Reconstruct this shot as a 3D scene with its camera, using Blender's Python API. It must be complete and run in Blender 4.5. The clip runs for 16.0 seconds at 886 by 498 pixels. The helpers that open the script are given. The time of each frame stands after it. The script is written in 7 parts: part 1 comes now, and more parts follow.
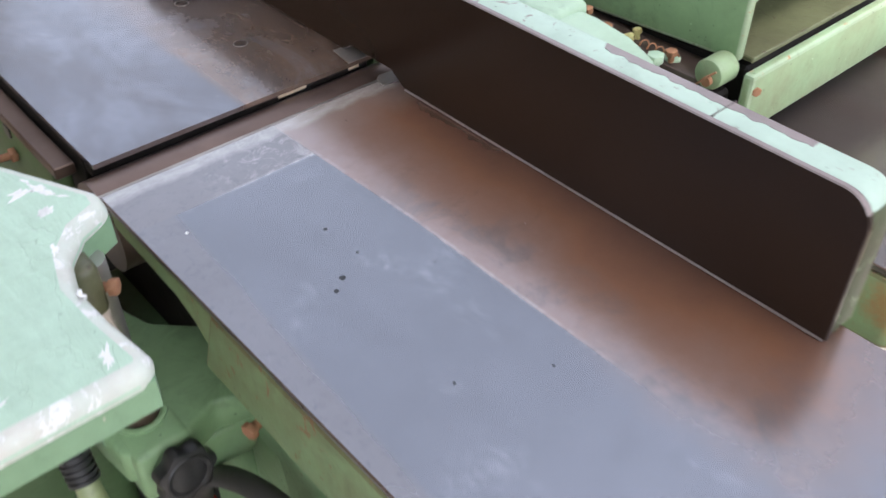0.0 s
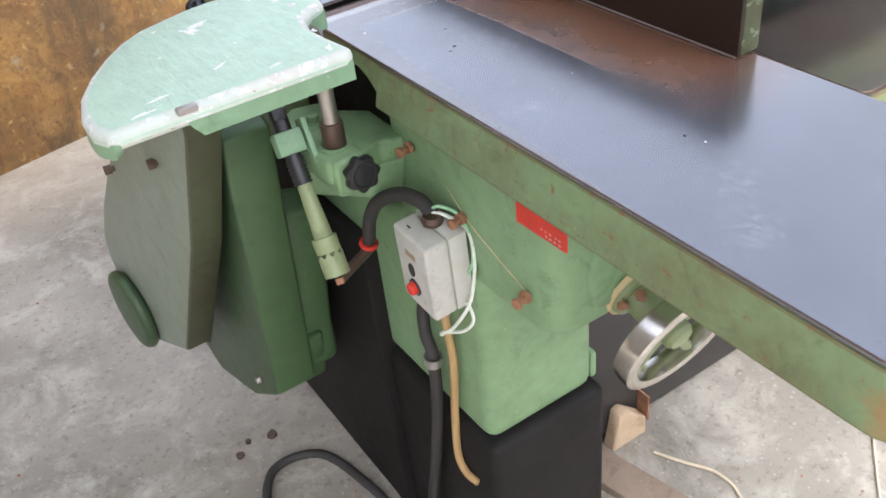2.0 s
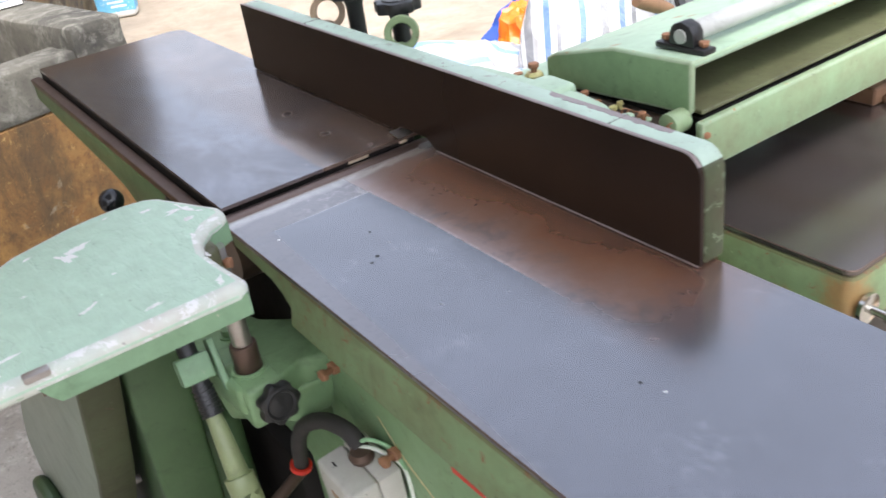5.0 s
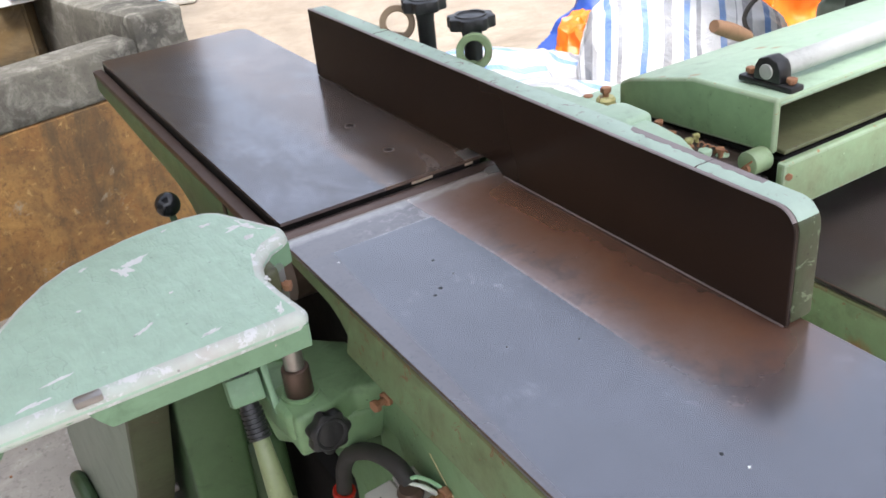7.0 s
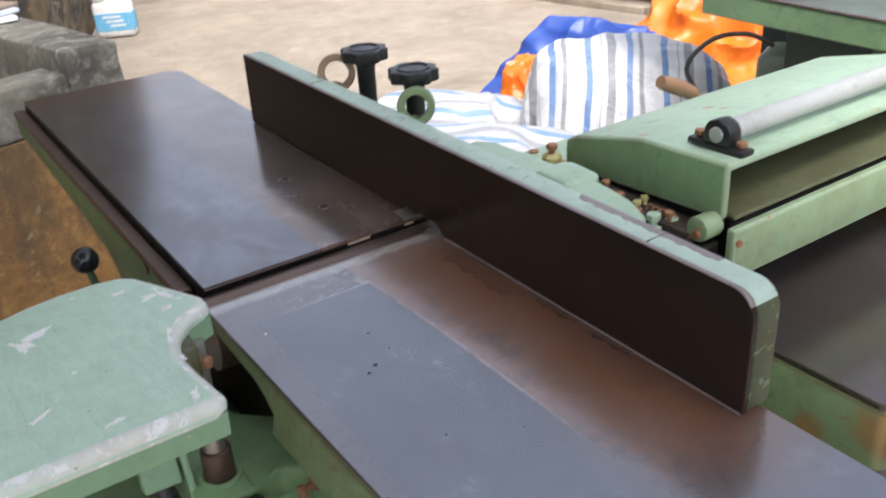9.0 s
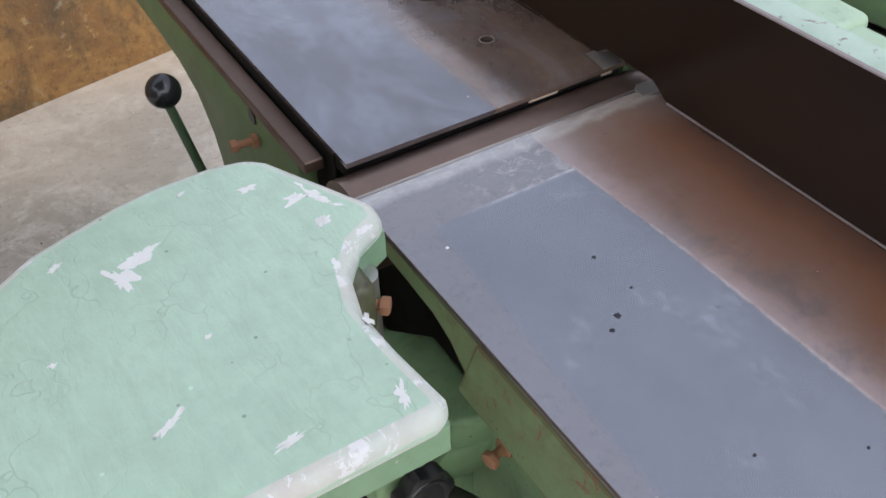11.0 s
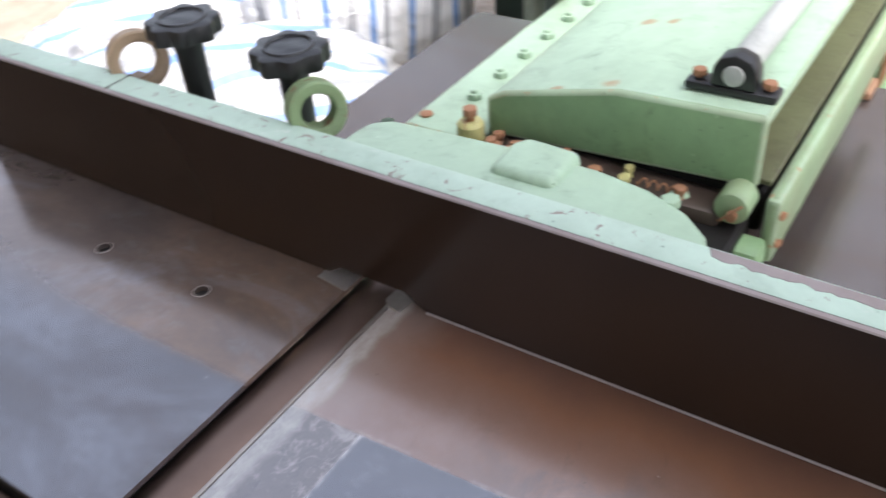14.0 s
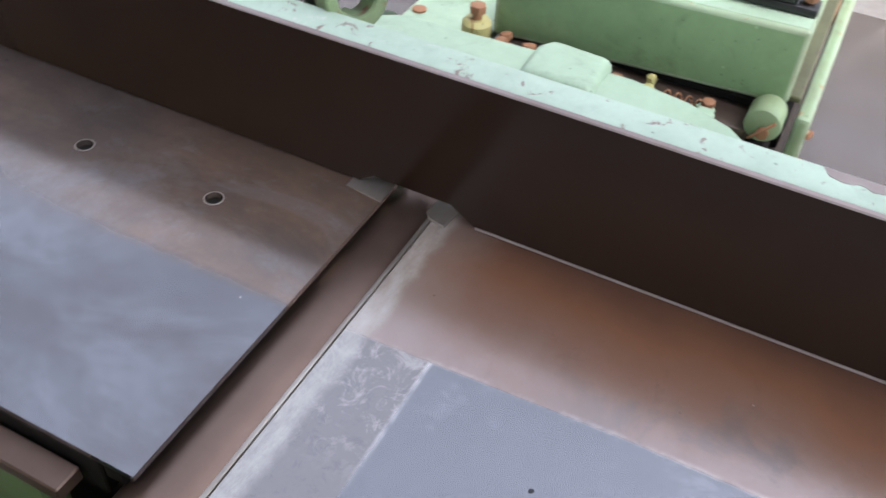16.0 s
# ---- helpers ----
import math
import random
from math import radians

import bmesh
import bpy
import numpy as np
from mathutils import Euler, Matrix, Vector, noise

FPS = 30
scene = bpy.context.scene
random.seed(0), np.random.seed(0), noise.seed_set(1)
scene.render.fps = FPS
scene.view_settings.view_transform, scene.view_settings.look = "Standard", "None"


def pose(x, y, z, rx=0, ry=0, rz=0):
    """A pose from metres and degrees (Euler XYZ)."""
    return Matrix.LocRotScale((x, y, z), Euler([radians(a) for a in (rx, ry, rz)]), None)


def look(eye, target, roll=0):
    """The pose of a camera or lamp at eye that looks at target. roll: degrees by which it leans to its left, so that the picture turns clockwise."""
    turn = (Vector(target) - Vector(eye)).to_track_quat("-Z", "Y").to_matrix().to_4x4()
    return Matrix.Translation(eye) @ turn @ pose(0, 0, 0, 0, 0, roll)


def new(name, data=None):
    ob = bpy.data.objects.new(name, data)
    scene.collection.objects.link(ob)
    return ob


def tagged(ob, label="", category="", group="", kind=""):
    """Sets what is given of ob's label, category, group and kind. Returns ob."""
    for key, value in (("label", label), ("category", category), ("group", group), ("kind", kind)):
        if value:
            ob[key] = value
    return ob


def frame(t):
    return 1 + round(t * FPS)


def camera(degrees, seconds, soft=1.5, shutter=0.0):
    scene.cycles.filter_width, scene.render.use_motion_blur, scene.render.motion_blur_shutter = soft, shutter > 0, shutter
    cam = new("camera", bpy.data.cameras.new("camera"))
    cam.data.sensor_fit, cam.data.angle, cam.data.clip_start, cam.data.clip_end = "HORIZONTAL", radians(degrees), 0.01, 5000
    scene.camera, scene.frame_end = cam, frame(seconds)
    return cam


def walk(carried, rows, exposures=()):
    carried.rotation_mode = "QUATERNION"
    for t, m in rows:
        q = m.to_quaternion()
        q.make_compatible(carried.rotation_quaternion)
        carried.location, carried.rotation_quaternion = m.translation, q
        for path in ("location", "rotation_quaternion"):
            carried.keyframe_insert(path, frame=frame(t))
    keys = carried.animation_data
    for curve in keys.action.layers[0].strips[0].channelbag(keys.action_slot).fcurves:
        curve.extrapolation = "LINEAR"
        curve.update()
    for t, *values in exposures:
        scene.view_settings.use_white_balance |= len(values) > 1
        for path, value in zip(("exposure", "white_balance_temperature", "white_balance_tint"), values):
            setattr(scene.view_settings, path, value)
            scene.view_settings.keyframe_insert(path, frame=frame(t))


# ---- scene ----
cam = camera(52.5, 16.0, 1.6, 0.3)
PATH = [
    (0, (-0.195, -0.567, 1.261), (0.817, 0.58, -0.028), 0.1),
    (0.5, (-0.232, -0.754, 1.27), (0.667, 0.577, 0.078), -2.5),
    (1, (-0.293, -0.852, 1.273), (0.536, 0.526, 0.085), -3.7),
    (1.5, (-0.394, -0.937, 1.278), (0.423, 0.458, 0.1), -5.5),
    (2, (-0.471, -1.01, 1.281), (0.335, 0.388, 0.099), -6.9),
    (2.5, (-0.494, -1.04, 1.295), (0.328, 0.359, 0.126), -7.0),
    (3, (-0.472, -1.06, 1.298), (0.387, 0.333, 0.147), -6.7),
    (3.5, (-0.392, -1.124, 1.302), (0.536, 0.263, 0.2), -7.1),
    (4, (-0.29, -1.181, 1.303), (0.638, 0.23, 0.23), -7.5),
    (4.5, (-0.254, -1.061, 1.285), (0.642, 0.411, 0.27), -8.4),
    (5, (-0.301, -0.894, 1.295), (0.605, 0.594, 0.314), -8.7),
    (5.2, (-0.314, -0.86, 1.289), (0.577, 0.637, 0.307), -8.2),
    (7.3, (-0.285, -0.828, 1.321), (0.55, 0.709, 0.352), -6.4),
    (7.5, (-0.263, -0.816, 1.333), (0.609, 0.748, 0.442), -6.2),
    (8, (-0.255, -0.817, 1.362), (0.756, 0.731, 0.597), -5.4),
    (8.5, (-0.263, -0.809, 1.34), (0.767, 0.718, 0.56), -4.9),
    (9, (-0.254, -0.783, 1.31), (0.712, 0.711, 0.396), -3.7),
    (9.5, (-0.275, -0.692, 1.29), (0.454, 0.83, 0.216), -3.3),
    (10, (-0.244, -0.46, 1.248), (0.514, 0.877, -0.032), -1.3),
    (12.3, (-0.234, -0.471, 1.282), (0.508, 0.807, -0.066), -2.6),
    (12.5, (-0.221, -0.499, 1.281), (0.487, 0.825, -0.04), -3.1),
    (13, (-0.196, -0.523, 1.283), (0.523, 0.841, 0.009), -4.4),
    (13.5, (-0.168, -0.435, 1.29), (0.727, 0.888, 0.087), -6.2),
    (14, (-0.153, -0.323, 1.297), (1.135, 0.607, 0.081), -4.8),
    (14.5, (-0.156, -0.256, 1.291), (1.294, 0.214, -0.004), 0.7),
    (15, (-0.172, -0.214, 1.286), (1.287, 0.155, -0.032), 1.9),
    (15.5, (-0.195, -0.19, 1.276), (1.225, 0.236, -0.066), 2.2),
    (16, (-0.179, -0.185, 1.262), (1.146, 0.418, -0.109), 3.9),
]
EXPOSURES = [(0.0, 1.85, 6150, 13), (1.0, 1.82, 6150, 13), (2.0, 1.95, 6150, 13), (3.0, 2.00, 6150, 13), (3.5, 1.85, 6150, 13), (4.0, 1.70, 6150, 13), (5.0, 1.65, 6150, 13), (7.5, 1.40, 6150, 13), (8.0, 1.03, 6150, 13), (9.0, 1.15, 6150, 13), (9.5, 1.45, 6150, 13), (10.0, 1.50, 6150, 13), (12.5, 1.52, 6150, 13), (13.0, 1.62, 6150, 13), (13.5, 1.75, 6150, 13), (14.0, 1.66, 6150, 13), (14.5, 1.68, 6150, 13), (16.0, 1.85, 6150, 13)]
walk(cam, [(t, look(eye, target, roll)) for t, eye, target, roll in PATH], EXPOSURES)
# ---- place ----
# world and light
SUN_ELEV, SUN_AZ = 60.0, 200.0          # degrees; azimuth from +y towards +x
world = bpy.data.worlds.new("world")
scene.world = world
world.use_nodes = True
wn = world.node_tree.nodes
sky = wn.new("ShaderNodeTexSky")
sky.sky_type, sky.sun_disc = "NISHITA", False
sky.sun_elevation, sky.sun_rotation = radians(SUN_ELEV), radians(SUN_AZ)
sky.air_density, sky.dust_density, sky.ozone_density = 1.0, 4.0, 1.0
haze = wn.new("ShaderNodeHueSaturation")        # thin white overcast takes most of the blue out
haze.inputs["Saturation"].default_value = 0.35
world.node_tree.links.new(sky.outputs[0], haze.inputs["Color"])
world.node_tree.links.new(haze.outputs[0], wn["Background"].inputs[0])
wn["Background"].inputs[1].default_value = 0.15
sun = new("sun", bpy.data.lights.new("sun", "SUN"))
sun.data.energy, sun.data.angle, sun.data.color = 1.5, radians(15), (1.0, 0.95, 0.88)
el, az = radians(SUN_ELEV), radians(SUN_AZ)
sun.matrix_world = look((0, 0, 0), (-math.sin(az) * math.cos(el), -math.cos(az) * math.cos(el), -math.sin(el)))


# ---- mesh helpers ----
WHERE = {}
FLOOR = -0.14
SIDE = Matrix(((0, 0, 1, 0), (1, 0, 0, 0), (0, 1, 0, 0), (0, 0, 0, 1)))   # an outline in y and z, drawn along x


def merge(bm, t, m=None, mi=None):
    """Adds the temporary mesh t to bm, moved by m, with material slot mi."""
    if m is not None:
        bmesh.ops.transform(t, matrix=m, verts=t.verts)
    if mi is not None:
        for f in t.faces:
            f.material_index = mi
    me = bpy.data.meshes.new("tmp")
    t.to_mesh(me)
    bm.from_mesh(me)
    bpy.data.meshes.remove(me)
    t.free()
    return bm


def rounded(t, b, seg=2, worn=None):
    """Rounds the sharp edges; worn: the material slot of the rounded strips."""
    if b > 0:
        es = [e for e in t.edges if len(e.link_faces) == 2 and e.calc_face_angle(0) > 0.5]
        made = bmesh.ops.bevel(t, geom=es, offset=b, offset_type="OFFSET", segments=seg, profile=0.5, affect="EDGES", clamp_overlap=True)
        if worn is not None:
            for f in made["faces"]:
                f.material_index = worn


def box(bm, x0, x1, y0, y1, z0, z1, b=0.0, seg=2, m=None, mi=None, worn=None):
    t = bmesh.new()
    bmesh.ops.create_cube(t, size=1)
    for v in t.verts:
        v.co = Vector((x0 + (v.co.x + .5) * (x1 - x0), y0 + (v.co.y + .5) * (y1 - y0), z0 + (v.co.z + .5) * (z1 - z0)))
    rounded(t, b, seg, worn)
    return merge(bm, t, m, mi)


def prism(bm, pts, z0, z1, b=0.0, seg=2, m=None, mi=None, taper=1.0, worn=None):
    """An outline in x and y, drawn up from z0 to z1; taper scales the foot about its middle."""
    t = bmesh.new()
    c = sum((Vector((p[0], p[1])) for p in pts), Vector((0, 0))) / len(pts)
    lo = [t.verts.new((c.x + (p[0] - c.x) * taper, c.y + (p[1] - c.y) * taper, z0)) for p in pts]
    hi = [t.verts.new((p[0], p[1], z1)) for p in pts]
    t.faces.new(hi)
    t.faces.new(lo[::-1])
    n = len(pts)
    for i in range(n):
        t.faces.new((lo[i], lo[(i + 1) % n], hi[(i + 1) % n], hi[i]))
    bmesh.ops.recalc_face_normals(t, faces=t.faces)
    rounded(t, b, seg, worn)
    return merge(bm, t, m, mi)


def cyl(bm, p0, p1, r0, r1=None, n=24, b=0.0, seg=2, mi=None):
    r1 = r0 if r1 is None else r1
    p0, p1 = Vector(p0), Vector(p1)
    t = bmesh.new()
    bmesh.ops.create_cone(t, cap_ends=True, segments=n, radius1=r0, radius2=r1, depth=(p1 - p0).length)
    if b:
        es = [e for e in t.edges if any(len(f.verts) > 4 for f in e.link_faces)]
        bmesh.ops.bevel(t, geom=es, offset=b, offset_type="OFFSET", segments=seg, profile=0.5, affect="EDGES", clamp_overlap=True)
    q = (p1 - p0).to_track_quat("Z", "Y").to_matrix().to_4x4()
    return merge(bm, t, Matrix.Translation((p0 + p1) / 2) @ q, mi)


def smooth_path(pts, k=6):
    pts = [Vector(p) for p in pts]
    out = []
    for i in range(len(pts) - 1):
        a, b, c, d = pts[max(i - 1, 0)], pts[i], pts[i + 1], pts[min(i + 2, len(pts) - 1)]
        for j in range(k):
            u = j / k
            out.append(0.5 * ((2 * b) + (c - a) * u + (2 * a - 5 * b + 4 * c - d) * u * u + (3 * b - a - 3 * c + d) * u ** 3))
    return out + [pts[-1]]


def tube(bm, pts, r, n=10, k=6, mi=None, flat=1.0):
    """A round (or flattened) cord swept along a smoothed line."""
    ps = smooth_path(pts, k)
    t = bmesh.new()
    rings, up = [], Vector((0.1, 0.2, 1))
    for i, p in enumerate(ps):
        d = (ps[min(i + 1, len(ps) - 1)] - ps[max(i - 1, 0)]).normalized()
        s = d.cross(up)
        s = s.normalized() if s.length > 1e-4 else Vector((1, 0, 0))
        w = s.cross(d).normalized()
        up = w
        rr = r(i / (len(ps) - 1)) if callable(r) else r
        rings.append([t.verts.new(p + (s * math.cos(a) * flat + w * math.sin(a)) * rr) for a in [2 * math.pi * q / n for q in range(n)]])
    for a, b in zip(rings, rings[1:]):
        for q in range(n):
            t.faces.new((a[q], a[(q + 1) % n], b[(q + 1) % n], b[q]))
    t.faces.new(rings[0][::-1])
    t.faces.new(rings[-1])
    bmesh.ops.recalc_face_normals(t, faces=t.faces)
    return merge(bm, t, None, mi)


def lathe(bm, prof, m=None, n=32, mi=None):
    """Turns (radius, height) pairs about z, then moves by m."""
    t = bmesh.new()
    rings = []
    for r, z in prof:
        if r < 1e-5:
            rings.append([t.verts.new((0, 0, z))])
        else:
            rings.append([t.verts.new((r * math.cos(2 * math.pi * q / n), r * math.sin(2 * math.pi * q / n), z)) for q in range(n)])
    for a, b in zip(rings, rings[1:]):
        for q in range(n):
            c = [a[q % len(a)], a[(q + 1) % len(a)], b[(q + 1) % len(b)], b[q % len(b)]]
            c = list(dict.fromkeys(c))
            if len(c) > 2:
                t.faces.new(c)
    bmesh.ops.recalc_face_normals(t, faces=t.faces)
    return merge(bm, t, m, mi)


def axis(p, d):
    """The pose that lays the z axis along d at p."""
    return Matrix.Translation(p) @ Vector(d).to_track_quat("Z", "Y").to_matrix().to_4x4()


def finish(ob, bm, mats, sharp=0.6):
    c = sum((v.co for v in bm.verts), Vector()) / max(1, len(bm.verts))
    for v in bm.verts:
        v.co -= c
    for f in bm.faces:
        f.smooth = True
    for e in bm.edges:
        if len(e.link_faces) == 2 and e.calc_face_angle(0) > sharp:
            e.smooth = False
    bm.to_mesh(ob.data)
    bm.free()
    for mt in mats if isinstance(mats, (list, tuple)) else [mats]:
        ob.data.materials.append(mt)
    return c


def part(name, bm, mats, parent=None, label="", sharp=0.6):
    """Links a bmesh, drawn in world places, as one mesh under a thing or a part, or on its own."""
    ob = new(name, bpy.data.meshes.new(name))
    c = finish(ob, bm, mats, sharp)
    WHERE[ob.name] = c
    ob.parent = parent
    ob.location = c - (WHERE[parent.name] if parent else Vector())
    return tagged(ob, label)


def thing(name, at, label, category, group=""):
    ob = new(name)
    ob.empty_display_size = 0.05
    ob.location = WHERE[ob.name] = Vector(at)
    return tagged(ob, label, category, group)


def solo(name, bm, mats, label, category, group="", kind="", sharp=0.6):
    return tagged(part(name, bm, mats, None, "", sharp), label, category, group, kind)


# ---- materials ----
def material(name, rough=0.5, metal=0.0, spec=0.5):
    mt = bpy.data.materials.new(name)
    mt.use_nodes = True
    b = mt.node_tree.nodes["Principled BSDF"]
    b.inputs["Roughness"].default_value, b.inputs["Metallic"].default_value = rough, metal
    b.inputs["Specular IOR Level"].default_value = spec
    return mt, mt.node_tree, b


def place_of(nt, scale=(1, 1, 1), turn=(0, 0, 0)):
    g = nt.nodes.new("ShaderNodeNewGeometry")
    mp = nt.nodes.new("ShaderNodeMapping")
    mp.inputs["Scale"].default_value, mp.inputs["Rotation"].default_value = scale, turn
    nt.links.new(g.outputs["Position"], mp.inputs["Vector"])
    return mp.outputs[0]


def noisy(nt, scale, detail=4.0, rough=0.6, vec=None, dist=0.0):
    n = nt.nodes.new("ShaderNodeTexNoise")
    n.inputs["Scale"].default_value, n.inputs["Detail"].default_value = scale, detail
    n.inputs["Roughness"].default_value, n.inputs["Distortion"].default_value = rough, dist
    nt.links.new(vec if vec else place_of(nt), n.inputs["Vector"])
    return n.outputs["Fac"]


def ramp(nt, fac, stops):
    r = nt.nodes.new("ShaderNodeValToRGB")
    e = r.color_ramp.elements
    while len(e) < len(stops):
        e.new(0.5)
    for el_, (p, c) in zip(e, stops):
        el_.position = p
        el_.color = (*c, 1) if isinstance(c, tuple) else (c, c, c, 1)
    nt.links.new(fac, r.inputs[0])
    return r.outputs[0]


def mixed(nt, fac, a, b, kind="MIX"):
    x = nt.nodes.new("ShaderNodeMix")
    x.data_type, x.blend_type = "RGBA", kind
    for i, v in ((0, fac), (6, a), (7, b)):
        if isinstance(v, bpy.types.NodeSocket):
            nt.links.new(v, x.inputs[i])
        elif i == 0:
            x.inputs[0].default_value = v
        else:
            x.inputs[i].default_value = (*v, 1) if isinstance(v, tuple) else (v, v, v, 1)
    return x.outputs[2]


def calc(nt, op, a, b=0.0, clamp=False):
    x = nt.nodes.new("ShaderNodeMath")
    x.operation, x.use_clamp = op, clamp
    for i, v in ((0, a), (1, b)):
        if isinstance(v, bpy.types.NodeSocket):
            nt.links.new(v, x.inputs[i])
        else:
            x.inputs[i].default_value = v
    return x.outputs[0]


def span(nt, v, lo, hi):
    """0 below lo, 1 above hi, smooth between."""
    x = nt.nodes.new("ShaderNodeMapRange")
    x.interpolation_type = "SMOOTHSTEP"
    nt.links.new(v, x.inputs[0])
    x.inputs[1].default_value, x.inputs[2].default_value = lo, hi
    return x.outputs[0]


def xyz(nt, vec=None):
    s = nt.nodes.new("ShaderNodeSeparateXYZ")
    nt.links.new(vec if vec else place_of(nt), s.inputs[0])
    return s.outputs[0], s.outputs[1], s.outputs[2]


def bumped(nt, b, height, strength=0.3, depth=0.001):
    x = nt.nodes.new("ShaderNodeBump")
    x.inputs["Strength"].default_value, x.inputs["Distance"].default_value = strength, depth
    nt.links.new(height, x.inputs["Height"])
    nt.links.new(x.outputs[0], b.inputs["Normal"])


def flecks(nt, scale, size, share, turn=(0, 0, 0)):
    """Sparse round specks of uneven size."""
    v = nt.nodes.new("ShaderNodeTexVoronoi")
    v.inputs["Scale"].default_value = scale
    nt.links.new(place_of(nt, (1, 1, 1), turn), v.inputs["Vector"])
    pick = span(nt, xyz(nt, v.outputs["Color"])[0], 1 - share, 1 - share + 0.02)
    spot = calc(nt, "SUBTRACT", 1.0, span(nt, v.outputs["Distance"], size * 0.6, size))
    return calc(nt, "MULTIPLY", pick, spot)


def paint(name, base, dirt, chip, rough=0.42, chips=0.66, fade=0.5, grain=45.0, cracks=0.0, scuff=None, grime=0.5):
    """Old brushed machine paint: mottling at several scales, grime, specks, chips down to primer or rust."""
    mt, nt, b = material(name, rough)
    col = mixed(nt, ramp(nt, noisy(nt, 9, 6, 0.65), [(0.36, 0.0), (0.68, fade)]), base, dirt)
    col = mixed(nt, ramp(nt, noisy(nt, 3.2, 5, 0.6), [(0.42, 0.0), (0.7, 0.4)]), col, tuple(min(1, v * 1.25 + 0.02) for v in base))
    col = mixed(nt, ramp(nt, noisy(nt, grain, 6, 0.7), [(0.35, 0.0), (0.75, 0.4)]), col, tuple(min(1, v * 1.35) for v in base))
    col = mixed(nt, ramp(nt, noisy(nt, 21, 8, 0.7, dist=0.8), [(0.54, 0.0), (0.72, grime)]), col, tuple(v * 0.62 for v in dirt))
    col = mixed(nt, calc(nt, "MULTIPLY", flecks(nt, 120, 0.17, 0.10), 0.6), col, tuple(v * 0.35 for v in dirt))
    col = mixed(nt, calc(nt, "MULTIPLY", flecks(nt, 75, 0.13, 0.07, (0.4, 0.1, 0.9)), 0.55), col, tuple(min(1, v * 1.3 + 0.10) for v in base))
    h = noisy(nt, 90, 3, 0.6)
    if cracks:
        v = nt.nodes.new("ShaderNodeTexVoronoi")
        v.feature = "DISTANCE_TO_EDGE"
        v.inputs["Scale"].default_value = 26
        wv = nt.nodes.new("ShaderNodeVectorMath")
        nz = nt.nodes.new("ShaderNodeTexNoise")
        nz.inputs["Scale"].default_value = 30
        nt.links.new(place_of(nt, (1, 0.45, 1), (0, 0, 0.6)), wv.inputs[0])
        nt.links.new(place_of(nt), nz.inputs["Vector"])
        sc = nt.nodes.new("ShaderNodeVectorMath")
        sc.operation = "SCALE"
        sc.inputs["Scale"].default_value = 0.05
        nt.links.new(nz.outputs["Color"], sc.inputs[0])
        nt.links.new(sc.outputs[0], wv.inputs[1])
        nt.links.new(wv.outputs[0], v.inputs["Vector"])
        ln = calc(nt, "SUBTRACT", 1.0, span(nt, v.outputs["Distance"], 0.003, 0.018))
        ln = calc(nt, "MULTIPLY", ln, ramp(nt, noisy(nt, 12, 4), [(0.45, 0.0), (0.6, cracks)]))
        wrinkle = noisy(nt, 34, 4, 0.6, place_of(nt, (2.4, 0.7, 1), (0, 0, 0.75)), 0.5)
        col = mixed(nt, ramp(nt, wrinkle, [(0.45, 0.0), (0.7, 0.16)]), col, tuple(v_ * 0.72 for v_ in dirt))
        col = mixed(nt, calc(nt, "MULTIPLY", ln, 0.28), col, tuple(v_ * 0.6 for v_ in base))
        h = calc(nt, "ADD", calc(nt, "MULTIPLY", wrinkle, 2.6), calc(nt, "SUBTRACT", h, ln))
    if scuff:
        sm = ramp(nt, noisy(nt, 16, 9, 0.78, place_of(nt, (1.6, 0.8, 1), (0, 0, 0.7)), 0.7), [(0.60, 0.0), (0.64, 0.8)])
        col = mixed(nt, sm, col, scuff)
    ch = ramp(nt, noisy(nt, 60, 8, 0.75, dist=0.6), [(chips, 0.0), (chips + 0.03, 1.0)])
    col = mixed(nt, ch, col, chip)
    nt.links.new(col, b.inputs["Base Color"])
    nt.links.new(calc(nt, "ADD", rough - 0.02, calc(nt, "MULTIPLY", noisy(nt, 30, 2), 0.14)), b.inputs["Roughness"])
    bumped(nt, b, calc(nt, "SUBTRACT", h, calc(nt, "MULTIPLY", ch, 0.5)), 0.4, 0.0022 if cracks else 0.0012)
    return mt


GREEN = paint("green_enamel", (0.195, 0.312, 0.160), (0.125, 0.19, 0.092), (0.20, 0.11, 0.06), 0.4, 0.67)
# belt guard greens, darkened further for the shade the guards stand in
GREEN_SHADED = paint("shaded_green_enamel", (0.052, 0.100, 0.038), (0.032, 0.060, 0.025), (0.22, 0.18, 0.1), 0.38, 0.70)
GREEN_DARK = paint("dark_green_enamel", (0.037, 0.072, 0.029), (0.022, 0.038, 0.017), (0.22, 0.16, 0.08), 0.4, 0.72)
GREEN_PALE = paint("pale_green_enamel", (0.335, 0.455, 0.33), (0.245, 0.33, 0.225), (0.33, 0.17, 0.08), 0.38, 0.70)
GREEN_RAIL = paint("dusty_rail_enamel", (0.225, 0.325, 0.185), (0.20, 0.205, 0.115), (0.26, 0.15, 0.07), 0.4, 0.66, 0.8)
# olive for the hood inside and lug recess, darkened for shade there
GREEN_RECESS = paint("shaded_olive_enamel", (0.11, 0.118, 0.06), (0.06, 0.05, 0.028), (0.06, 0.04, 0.025), 0.35, 0.60, 0.9)
GREEN_RUSTY = paint("rusty_green_enamel", (0.20, 0.295, 0.148), (0.15, 0.14, 0.065), (0.23, 0.13, 0.06), 0.5, 0.60, 0.9)
